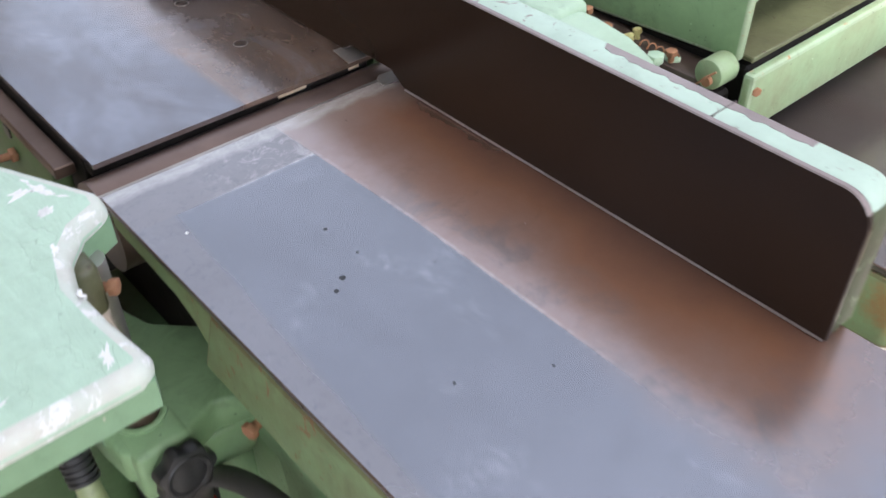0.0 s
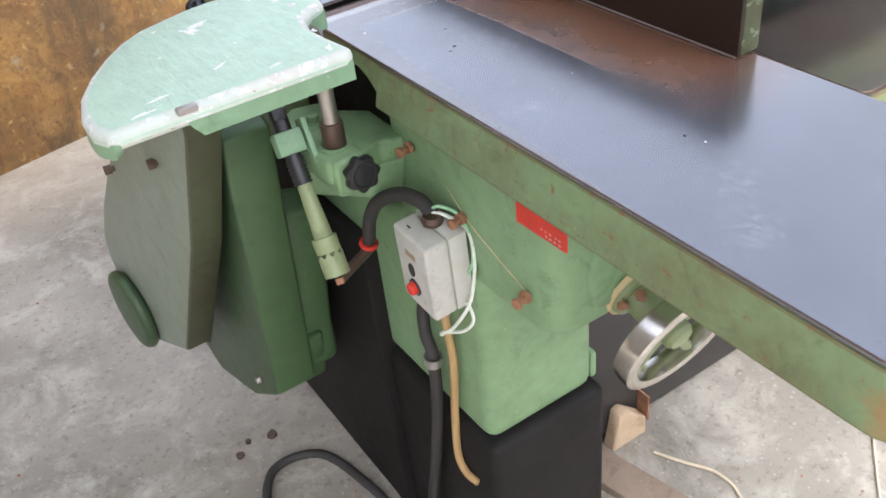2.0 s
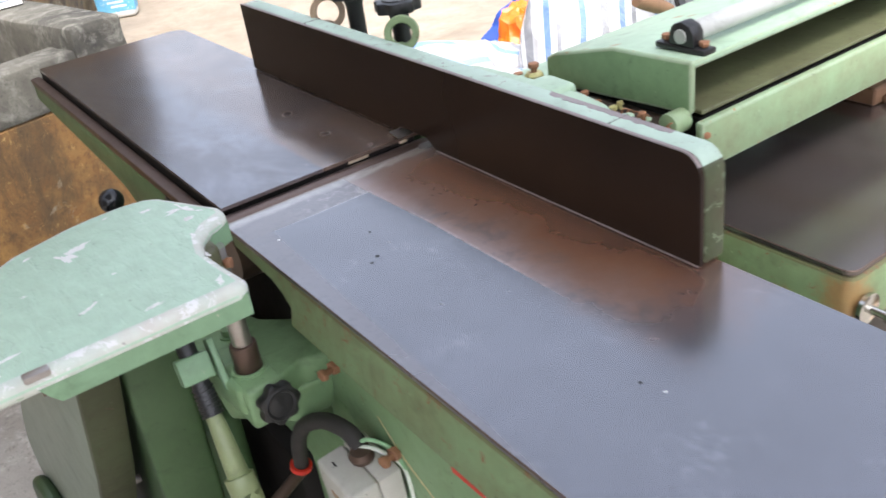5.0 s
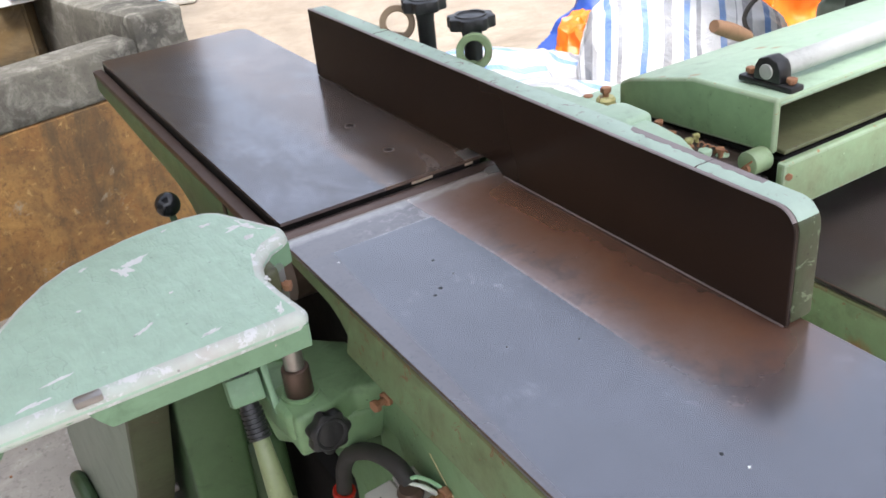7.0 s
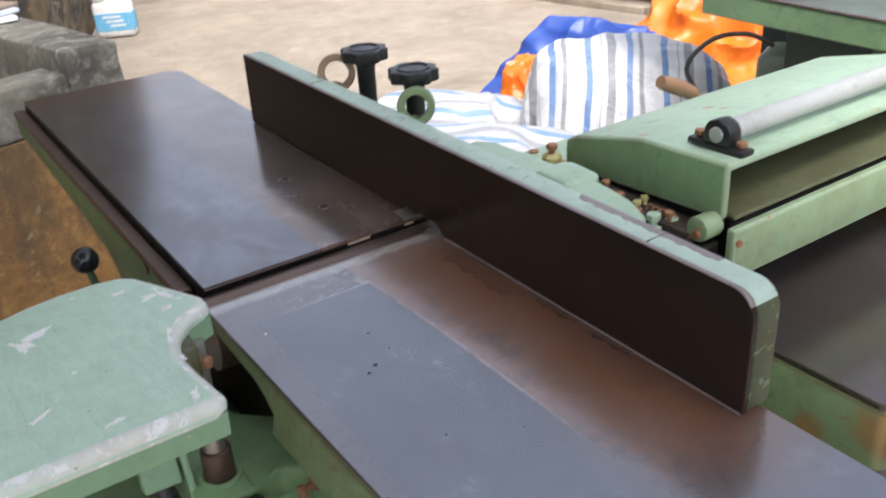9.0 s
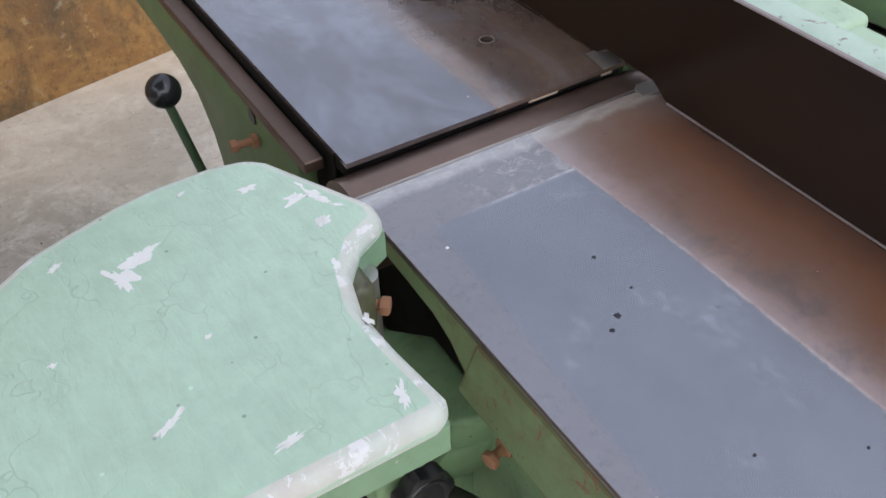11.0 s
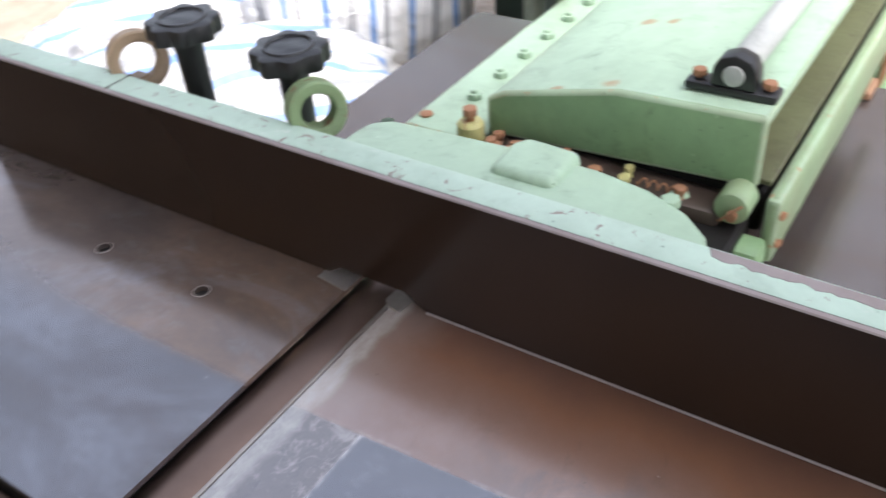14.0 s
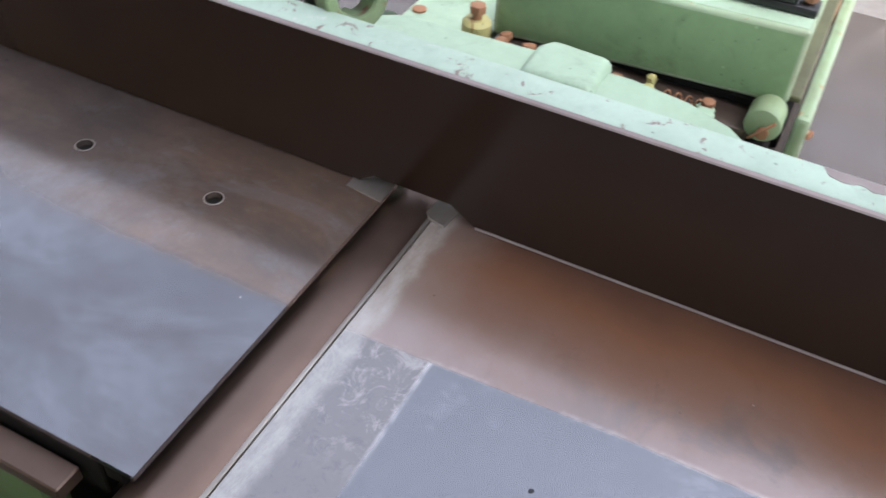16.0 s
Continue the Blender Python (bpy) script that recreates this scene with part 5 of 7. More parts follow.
bm = prism(bmesh.new(), [(0.0065 * math.cos(a), 0.0105 * math.sin(a)) for a in [2 * math.pi * k / 24 for k in range(24)]], -0.001, 0.0012, 0, 1, ms @ Matrix.Translation((-0.0312, 0.004, 0.004)) @ Matrix.Rotation(radians(-90), 4, "Y") @ Matrix.Rotation(radians(90), 4, "Z"))
part("start_slot", bm, BLACK, switch)
part("print_bar", box(bmesh.new(), -0.0318, -0.0308, -0.010, 0.012, 0.026, 0.035, 0.0004, 1, ms), BRONZE, switch, "small bronze plate with unreadable print")
part("gland", lathe(bmesh.new(), [(0.0, 0.0), (0.013, 0.0), (0.014, 0.006), (0.011, 0.012), (0.0, 0.012)], ms @ axis((0.008, 0.004, 0.059), (0, 0, 1)), 20), BROWN_STEEL, switch)
part("screw_slot", box(bmesh.new(), -0.020, -0.018, 0.012, 0.020, 0.0598, 0.0606, 0, 1, ms), RUBBER, switch)

conduit = thing("cable_conduit", (-0.03, -0.15, FLOOR), "thick black rubber cable running from the switch to the floor", "cable")
bm = tube(bmesh.new(), [(-0.026, -0.221, 0.672), (-0.028, -0.200, 0.682), (-0.034, -0.158, 0.674), (-0.040, -0.108, 0.640), (-0.042, -0.078, 0.600), (-0.042, -0.066, 0.565), (-0.042, -0.060, 0.545)], 0.0095, 14)
part("sheath", bm, RUBBER, conduit)
bm = tube(bmesh.new(), [(-0.008, -0.165, 0.520), (-0.018, -0.150, 0.475), (-0.025, -0.158, 0.433), (-0.025, -0.171, 0.395), (-0.026, -0.163, 0.28), (-0.026, -0.128, 0.12), (-0.032, -0.085, -0.06), (-0.045, -0.04, FLOOR + 0.012), (-0.06, 0.10, FLOOR + 0.010), (-0.10, 0.24, FLOOR + 0.009), (-0.20, 0.26, FLOOR + 0.009), (-0.26, 0.14, FLOOR + 0.009), (-0.27, 0.0, FLOOR + 0.009)], 0.0092, 14)
part("lower_sheath", bm, RUBBER, conduit)
part("clip", lathe(bmesh.new(), [(0.0105, -0.008), (0.0135, -0.008), (0.0135, 0.008), (0.0105, 0.008)], axis((-0.0252, -0.171, 0.392), (0, -0.1, 1)), 18), STEEL, conduit)
bm = lathe(bmesh.new(), [(0.0098, -0.003), (0.0138, -0.003), (0.0138, 0.003), (0.0098, 0.003)], axis((-0.043, -0.062, 0.548), (0.2, -0.2, 1)), 18)
part("red_clip", bm, RED, conduit)
part("stub", cyl(bmesh.new(), (-0.105, -0.08, 0.525), (-0.044, -0.062, 0.540), 0.0075, n=14), BROWN_STEEL, conduit)
bm = tube(bmesh.new(), [(-0.018, -0.205, 0.552), (-0.017, -0.207, 0.48), (-0.016, -0.212, 0.41), (-0.017, -0.200, 0.30), (-0.018, -0.195, 0.21), (-0.020, -0.215, 0.185), (-0.014, -0.24, 0.178)], 0.0062, 12)
solo("rubber_hose", bm, HOSE_BEIGE, "brownish-yellow rubber cable hanging below the switch", "cable")
wires = thing("earth_wires", (-0.02, -0.25, 0.48), "thin white and green wires looped round the switch box", "wire")
part("wire", tube(bmesh.new(), [(-0.028, -0.222, 0.675), (-0.016, -0.238, 0.674), (-0.002, -0.258, 0.658), (-0.001, -0.268, 0.628), (-0.006, -0.271, 0.590), (-0.016, -0.268, 0.550), (-0.032, -0.250, 0.510), (-0.040, -0.232, 0.492), (-0.032, -0.228, 0.488), (-0.018, -0.252, 0.498), (-0.010, -0.266, 0.520), (-0.012, -0.262, 0.545), (-0.016, -0.250, 0.552)], 0.0024, 8), WIRE_WHITE, wires)
part("wire", tube(bmesh.new(), [(-0.030, -0.218, 0.674), (-0.020, -0.228, 0.684), (-0.006, -0.248, 0.676), (-0.0005, -0.262, 0.650), (-0.002, -0.266, 0.615), (-0.008, -0.262, 0.595)], 0.0022, 8), WIRE_GREEN, wires)

# handwheel
wheel = thing("handwheel", (0.088, -0.48, 0.50), "steel-rimmed handwheel on an olive-painted shaft", "handwheel")
wc, wd = Vector((0.115, -0.492, 0.582)), Vector((0.0, -0.95, -0.30)).normalized()
mw = axis(wc, wd)
lathe_prof = [(0.064, -0.011), (0.066, -0.0135), (0.077, -0.0145), (0.081, -0.012), (0.0825, 0.0), (0.081, 0.011), (0.077, 0.0135), (0.070, 0.014), (0.066, 0.012), (0.0645, 0.0), (0.064, -0.011)]
part("rim", lathe(bmesh.new(), lathe_prof, mw, 56), CHROME, wheel, "rubbed bright steel rim")
bm = bmesh.new()
for k in range(4):
    a = radians(35 + 90 * k)
    tube(bm, [mw @ Vector((0.012 * math.cos(a), 0.012 * math.sin(a), -0.010)), mw @ Vector((0.035 * math.cos(a), 0.035 * math.sin(a), -0.008)), mw @ Vector((0.068 * math.cos(a), 0.068 * math.sin(a), 0.0))], 0.0075, 10)
part("spokes", bm, OLIVE, wheel)
part("hub", lathe(bmesh.new(), [(0.0, -0.022), (0.018, -0.022), (0.019, 0.004), (0.015, 0.010), (0.0, 0.010)], mw, 28), OLIVE, wheel)
part("shaft", cyl(bmesh.new(), wc - wd * 0.105, wc - wd * 0.014, 0.0225, n=28, b=0.003), OLIVE, wheel)
part("flange", cyl(bmesh.new(), wc - wd * 0.092, wc - wd * 0.062, 0.034, n=32, b=0.004), OLIVE, wheel)
part("flange_ring", lathe(bmesh.new(), [(0.0355, -0.004), (0.0385, -0.003), (0.0385, 0.003), (0.0355, 0.004)], axis(wc - wd * 0.072, wd), 36), PALE_LINE, wheel, "bare worn ring")
hex_bolt(wheel, wc - wd * 0.05 + Vector((0.012, -0.002, 0.013)), (0.5, 0, 0.8), 0.007, 0.006, 0.008)
hex_bolt(wheel, wc - wd * 0.045 + Vector((-0.012, -0.002, 0.017)), (-0.5, 0, 1), 0.007, 0.006, 0.006)
hex_bolt(wheel, wc - wd * 0.064 + Vector((-0.026, 0.0, 0.004)), (-0.5, -0.85, -0.2), 0.007, 0.006, 0.004)

# table lever
lever = thing("table_lever", (-0.05, 0.33, 0.62), "thin green lever with a black ball knob", "lever")
part("rod", cyl(bmesh.new(), (-0.0795, 0.333, 0.790), (-0.052, 0.285, 0.62), 0.0048, n=14), GREEN_DARK, lever)
bm = lathe(bmesh.new(), [(0.0175 * math.sin(a), -0.0175 * math.cos(a)) for a in [math.pi * k / 16 for k in range(17)]], axis((-0.079, 0.335, 0.796), (-0.2, 0.3, 0.9)), 28)
part("ball", bm, BLACK_GLOSS, lever, "glossy black ball")
# motor behind the base
bm = cyl(bmesh.new(), (0.215, -0.06, 0.40), (0.46, -0.06, 0.40), 0.072, n=32, b=0.01)
solo("motor", bm, DARK_GREY, "dark grey electric motor behind the jointer base", "motor")


# ---- thicknesser ----
thick = thing("thicknesser", (0.8, 0.1, FLOOR), "old green thickness planer with a wide dark iron bed", "machine")
bm = prism(bmesh.new(), corner_outline(0.563, 1.088, -0.392, 0.458, 0.016, ("bl", "br", "tr", "tl")), 0.674, 0.682, 0.0012, 1, worn=1)
part("bed", bm, [THICK_IRON, BROWN_STEEL], thick, "dark brown-grey iron bed plate")
bm = prism(bmesh.new(), corner_outline(0.561, 1.090, -0.394, 0.455, 0.018, ("bl", "br")), 0.590, 0.6737, 0.005, 2, worn=1)
part("bed_casting", bm, [GREEN_RUSTY, RUST_GREEN], thick, "rust-edged green casting under the bed")
# emblem
mv = Matrix(((0.88, 0, 0, 0.099), (0, 0, -1, 0), (0, 0.88, 0, 0.0773), (0, 0, 0, 1)))
emblem = part("emblem", prism(bmesh.new(), [(0.738, 0.628), (0.775, 0.668), (0.815, 0.681), (0.866, 0.660), (0.832, 0.622), (0.790, 0.607)], 0.3955, 0.4005, 0.001, 1, mv), BADGE_GREY, thick, "silver and red diamond-shaped badge")
for tri in ([(0.752, 0.631), (0.778, 0.657), (0.777, 0.627)], [(0.790, 0.662), (0.820, 0.672), (0.808, 0.638)], [(0.792, 0.647), (0.800, 0.617), (0.783, 0.618)], [(0.826, 0.668), (0.852, 0.657), (0.832, 0.634)], [(0.812, 0.632), (0.826, 0.627), (0.806, 0.614)]):
    part("badge_field", prism(bmesh.new(), tri, 0.4004, 0.4018, 0, 1, mv), BADGE_RED, emblem)
for x, z in ((0.585, 0.627), (1.031, 0.622)):
    bm = lathe(bmesh.new(), [(0.0, 0.002), (0.016, 0.002), (0.0205, 0.004), (0.021, 0.010), (0.016, 0.0125), (0.0, 0.0125)], axis((x, -0.395, z), (0, -1, 0)), 28)
    part("lock_disc", bm, CHROME, thick, "chromed lock disc")
    bm = cyl(bmesh.new(), (x, -0.405, z), (x + 0.002, -0.43, z - 0.002), 0.006, n=14)
    cyl(bm, (x + 0.002, -0.424, z - 0.002), (x + 0.004, -0.446, z - 0.004), 0.008, n=8, b=0.003)
    part("lock_handle", bm, CHROME, thick)
# hood: an open-fronted cover of bent plate
HOOD_TOP = [(-0.172, 0.9095), (-0.035, 0.9045), (0.085, 0.876), (0.102, 0.866), (0.102, 0.858), (0.083, 0.868), (-0.035, 0.8965), (-0.172, 0.8995)]
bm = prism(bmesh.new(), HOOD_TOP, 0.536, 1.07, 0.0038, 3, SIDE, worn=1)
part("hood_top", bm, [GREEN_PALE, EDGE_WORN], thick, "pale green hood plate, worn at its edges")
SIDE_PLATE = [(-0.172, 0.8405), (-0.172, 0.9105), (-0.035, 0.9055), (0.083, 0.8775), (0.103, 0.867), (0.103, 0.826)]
# sides take the darker machine green, part of it their shade
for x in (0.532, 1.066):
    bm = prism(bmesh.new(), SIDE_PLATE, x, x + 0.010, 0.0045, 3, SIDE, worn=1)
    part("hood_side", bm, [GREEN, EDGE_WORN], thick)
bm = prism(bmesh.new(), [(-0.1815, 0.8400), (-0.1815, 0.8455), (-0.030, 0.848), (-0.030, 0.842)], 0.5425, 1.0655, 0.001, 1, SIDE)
part("hood_floor", bm, GREEN_RECESS, thick, "olive floor plate, painted darker for the shade inside the hood")
# black plate and block stand for the dark inside of the hood
part("hood_dark_back", box(bmesh.new(), 0.543, 1.066, -0.030, -0.018, 0.835, 0.890, 0.002, 1), BLACK_PAINT, thick)
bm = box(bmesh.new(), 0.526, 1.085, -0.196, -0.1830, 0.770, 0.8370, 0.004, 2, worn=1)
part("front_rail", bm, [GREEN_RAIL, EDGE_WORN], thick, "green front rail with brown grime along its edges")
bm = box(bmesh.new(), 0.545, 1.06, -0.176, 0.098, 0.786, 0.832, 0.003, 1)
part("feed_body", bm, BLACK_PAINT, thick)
for x0, x1 in ((0.498, 0.545), (1.065, 1.13)):
    bm = prism(bmesh.new(), [(x0, -0.10), (x1, -0.10), (x1, 0.30), (x0, 0.30)], 0.40, 0.754, 0.012, 2)
    part("side_casting", bm, GREEN, thick)
    # left rail in dark steel, for the dark gap beside the hood
    part("bearing_rail", box(bmesh.new(), x0 + 0.003, x1, -0.15, 0.10, 0.7545, 0.826, 0.006, 2), DARK_STEEL if x0 < 0.6 else GREEN, thick, "dark bearing rail beside the hood" if x0 < 0.6 else "")
part("front_cheek", box(bmesh.new(), 0.492, 0.5255, -0.192, -0.101, 0.40, 0.800, 0.008, 2), GREEN, thick)
bm = cyl(bmesh.new(), (0.502, -0.160, 0.834), (0.532, -0.160, 0.834), 0.0155, n=28, b=0.002)
part("pivot_lug", bm, GREEN_RAIL, thick)
bm = cyl(bmesh.new(), (0.497, -0.162, 0.829), (0.506, -0.162, 0.829), 0.005, n=12)
tube(bm, [(0.499, -0.170, 0.842), (0.496, -0.161, 0.833), (0.498, -0.152, 0.822)], 0.0013, 6)
part("split_pin", bm, RUST, thick, "rusty split pin")
for x, y, z in ((0.535, -0.194, 0.82), (0.535, -0.194, 0.79)):
    hex_bolt(thick, (x, y, z), (-0.6, -1, 0), 0.005, 0.003, 0.003)
# roller with its bearing
bm = cyl(bmesh.new(), (0.572, -0.131, 0.929), (1.10, -0.131, 0.929), 0.0135, n=32)
part("lift_roller", bm, ROLLER_GREY, thick, "grey painted pipe roller")
for x in (0.570, 1.06):
    bm = box(bmesh.new(), x - 0.012, x + 0.012, -0.170, -0.088, 0.9085, 0.917, 0.003, 2)
    prism(bm, [(-0.152, 0.916), (-0.110, 0.916), (-0.112, 0.934), (-0.117, 0.943), (-0.131, 0.948), (-0.145, 0.943), (-0.150, 0.934)], x - 0.011, x + 0.011, 0.003, 2, SIDE)
    bear = part("bearing_block", bm, BLACK, thick, "black pillow-block bearing")
    part("shaft_end", cyl(bmesh.new(), (x - 0.0135, -0.131, 0.929), (x - 0.008, -0.131, 0.929), 0.0095, n=24, b=0.001), ROLLER_GREY, bear)
    for y in (-0.160, -0.098):
        hex_bolt(bear, (x, y, 0.917), (0, 0, 1), 0.0068, 0.006, 0.002)
# pulley cover behind the fence
COV = [(0.412, 0.182), (0.438, 0.178), (0.452, 0.158), (0.460, 0.036), (0.460, -0.055), (0.451, -0.105), (0.434, -0.143), (0.411, -0.168), (0.38, -0.182), (0.32, -0.182), (0.305, -0.15), (0.305, 0.17), (0.33, 0.184)]
bm = prism(bmesh.new(), COV, 0.78, 0.870, 0.007, 3, worn=1)
part("pulley_cover", bm, [GREEN_PALE, GREEN_PALE], thick, "pale green rounded pulley cover")
bm = prism(bmesh.new(), [(0.41, -0.035), (0.470, -0.035), (0.474, 0.022), (0.457, 0.032), (0.41, 0.030)], 0.83, 0.877, 0.011, 4)
part("cover_bulge", bm, GREEN_PALE, thick)
# black box stands for the dark gap between cover and hood
bm = box(bmesh.new(), 0.462, 0.535, -0.17, 0.16, 0.70, 0.812, 0.004, 1)
part("dark_gap_box", bm, BLACK_PAINT, thick)
for x, y, z, r in ((0.479, -0.114, 0.838, 0.009), (0.49, -0.075, 0.828, 0.008), (0.505, -0.03, 0.83, 0.007), (0.50, 0.075, 0.83, 0.008), (0.515, -0.11, 0.82, 0.009), (0.485, 0.05, 0.84, 0.007), (0.51, 0.01, 0.825, 0.009)):
    hex_bolt(thick, (x, y, z - 0.02), (0, 0, 1), r, 0.008, 0.02, 0.01, GREEN_PALE if r == 0.009 else RUST)
bm = lathe(bmesh.new(), [(0.0, 0.80), (0.014, 0.80), (0.014, 0.844), (0.011, 0.848), (0.0, 0.848)], Matrix.Translation((0.515, 0.112, 0)), 24)
part("oil_boss", bm, OLIVE_YELLOW, thick)
hex_bolt(thick, (0.515, 0.112, 0.848), (0, 0, 1), 0.008, 0.008, 0.006)
bm = box(bmesh.new(), 0.520, 1.075, 0.108, 0.200, 0.808, 0.820, 0.003, 2, worn=1)
part("rear_plate", bm, [GREEN_PALE, EDGE_WORN], thick, "pale green rear clamping plate")
for k in range(9):
    x = 0.600 + 0.0577 * k
    bm = cyl(bmesh.new(), (x, 0.160, 0.820), (x, 0.160, 0.8275), 0.0085, n=6, b=0.001)
    cyl(bm, (x, 0.160, 0.827), (x, 0.160, 0.8310), 0.0042, n=12, b=0.001)
    part("nut", bm, GREEN_PALE, thick)
for x, y in ((0.545, 0.188), (0.547, 0.130)):
    part("rusty_screw", cyl(bmesh.new(), (x, y, 0.820), (x, y, 0.8225), 0.0075, n=16, b=0.001), RUST, thick)
hex_bolt(thick, (0.462, 0.176, 0.84), (0, 0, 1), 0.0075, 0.008, 0.01, 0, GREEN_DARK)
bm = tube(bmesh.new(), [(0.822, 0.20, 0.864), (0.86, 0.20, 0.848), (0.905, 0.20, 0.826)], lambda u: 0.0105 + 0.003 * math.sin(math.pi * u), 16)
handle = part("wooden_handle", bm, WOOD_BROWN, thick, "turned brown wooden handle")
part("handle_bar", cyl(bmesh.new(), (0.905, 0.20, 0.826), (0.96, 0.20, 0.80), 0.005, n=12), STEEL, handle)
# base and lift
bm = prism(bmesh.new(), [(0.545, -0.10), (1.07, -0.10), (1.07, 0.40), (0.545, 0.40)], 0.20, 0.45, 0.012, 2)
prism(bm, [(0.90, -0.15), (1.05, -0.15), (1.05, 0.0), (0.90, 0.0)], 0.30, 0.50, 0.015, 2)
part("base", bm, GREEN, thick)
bm = box(bmesh.new(), 0.765, 0.835, -0.23, -0.15, 0.16, 0.592, 0.004, 1)
part("lift_guide", bm, BROWN_STEEL, thick)
bm = prism(bmesh.new(), corner_outline(0.30, 1.62, -0.095, 0.5, 0.12, ("br",)), FLOOR + 0.02, 0.205, 0.008, 2)
part("plinth", bm, BLACK_SHEET, thick, "black sheet-steel plinth")
bm = cyl(bmesh.new(), (1.02, -0.30, 0.535), (1.15, -0.30, 0.535), 0.022, n=24, b=0.003)
cyl(bm, (0.92, -0.27, 0.54), (1.05, -0.30, 0.535), 0.014, n=18)
part("feed_shaft", bm, RUST, thick)
# large handwheel
big = thing("large_handwheel", (1.356, -0.30, 0.18), "large cast handwheel of yellowed metal with a black crank handle", "handwheel")
mb = axis((1.356, -0.306, 0.323), (-0.12, -1, 0.05))
part("rim", lathe(bmesh.new(), [(0.130 + 0.010 * math.cos(a), 0.012 * math.sin(a)) for a in [2 * math.pi * k / 14 for k in range(15)]], mb, 60), STEEL, big, "bare steel rim")
part("web", lathe(bmesh.new(), [(0.0, 0.004), (0.024, 0.004), (0.030, 0.0), (0.098, -0.001), (0.104, 0.004), (0.126, 0.006), (0.126, -0.006), (0.0, -0.012)], mb, 48), TAN_IRON, big)
part("hub", lathe(bmesh.new(), [(0.0, 0.018), (0.014, 0.018), (0.018, 0.012), (0.020, 0.003), (0.0, 0.003)], mb, 24), TAN_IRON, big)
part("axle", cyl(bmesh.new(), (1.356, -0.30, 0.323), (1.37, -0.15, 0.33), 0.014, n=18), BROWN_STEEL, big)
part("crank_handle", cyl(bmesh.new(), mb @ Vector((0.02, -0.098, 0.008)), mb @ Vector((0.03, -0.105, 0.075)), 0.009, 0.012, n=18, b=0.003), BLACK, big, "black crank handle")
# gear lever box
gear = thing("gear_box", (1.18, -0.28, 0.48), "green gear box with a grey top plate and shift lever", "gear box")
part("case", prism(bmesh.new(), [(1.092, -0.372), (1.235, -0.372), (1.235, -0.18), (1.092, -0.18)], 0.53, 0.650, 0.006, 2), GREEN, gear)
part("top_plate", box(bmesh.new(), 1.094, 1.232, -0.365, -0.19, 0.6505, 0.6545, 0.001, 1), STEEL, gear)
part("lever", cyl(bmesh.new(), (1.182, -0.285, 0.682), (1.24, -0.19, 0.86), 0.0048, n=14), STEEL, gear)
part("lever_ball", lathe(bmesh.new(), [(0.0125 * math.sin(a), -0.0125 * math.cos(a)) for a in [math.pi * k / 12 for k in range(13)]], Matrix.Translation((1.181, -0.286, 0.680)), 24), ORANGE, gear, "orange ball")
part("pawl", box(bmesh.new(), 1.17, 1.20, -0.34, -0.27, 0.656, 0.674, 0.006, 2), BLACK, gear)
part("slot", lathe(bmesh.new(), [(0.0, 0.655), (0.024, 0.655), (0.024, 0.658), (0.0, 0.6585)], Matrix.Translation((1.165, -0.30, 0)), 24), DARK_STEEL, gear)
for x, y in ((1.105, -0.20), (1.105, -0.355)):
    part("screw", cyl(bmesh.new(), (x, y, 0.6545), (x, y, 0.658), 0.005, n=12), STEEL, gear)
bm = box(bmesh.new(), 1.02, 1.085, -0.13, 0.05, 0.682, 0.712, 0.003, 1)
box(bm, 1.04, 1.088, -0.185, -0.13, 0.682, 0.696, 0.003, 1)
solo("wood_offcut", bm, WOOD_BROWN, "brown wood offcut lying on the thicknesser bed", "wood")
RUSTED_PALE = paint("rust_eaten_pale_paint", (0.15, 0.165, 0.115), (0.14, 0.10, 0.065), (0.11, 0.065, 0.04), 0.6, 0.58, 0.95)
# cabinet of the next machine
cab = thing("green_cabinet", (1.43, 0.0, FLOOR), "rust-mottled green machine cabinet with hinged door", "cabinet")
part("body", box(bmesh.new(), 1.245, 1.62, -0.125, 0.15, 0.2055, 0.70, 0.008, 2), GREEN, cab)
part("door", box(bmesh.new(), 1.33, 1.60, -0.136, -0.1255, 0.30, 0.685, 0.003, 1), GREEN, cab)
part("hinge", cyl(bmesh.new(), (1.325, -0.134, 0.40), (1.325, -0.134, 0.67), 0.006, n=12), GREEN_PALE, cab)
latch = part("latch", box(bmesh.new(), 1.31, 1.36, -0.156, -0.1365, 0.575, 0.60, 0.003, 1), GREEN_DARK, cab)
part("latch_pin", cyl(bmesh.new(), (1.335, -0.160, 0.555), (1.335, -0.160, 0.62), 0.006, n=12), RUST, latch)
bm = box(bmesh.new(), 1.99, 2.90, -1.30, -0.28, 0.19, 0.215, 0.006, 2)
tray = thing("rusty_tray", (2.3, -0.5, FLOOR), "rust-eaten pale green metal tray on a dark stand", "tray")
part("panel", bm, RUSTED_PALE, tray, "rust-eaten pale green panel")
part("beam", box(bmesh.new(), 2.01, 2.08, -1.28, -0.30, FLOOR, 0.189, 0.004, 1), DARK_GREY, tray, "dark grey beam")
part("beam", box(bmesh.new(), 2.78, 2.85, -1.28, -0.30, FLOOR, 0.189, 0.004, 1), DARK_GREY, tray)
rr = random.Random(77)
for k in range(9):
    x, y = rr.uniform(0.505, 0.528), rr.uniform(-0.13, 0.09)
    hex_bolt(thick, (x, y, 0.826), (rr.uniform(-0.2, 0.2), rr.uniform(-0.2, 0.2), 1), rr.uniform(0.0045, 0.008), 0.006, rr.uniform(0.002, 0.010), 0, RUST if k % 3 else OLIVE_YELLOW)
spring = bmesh.new()
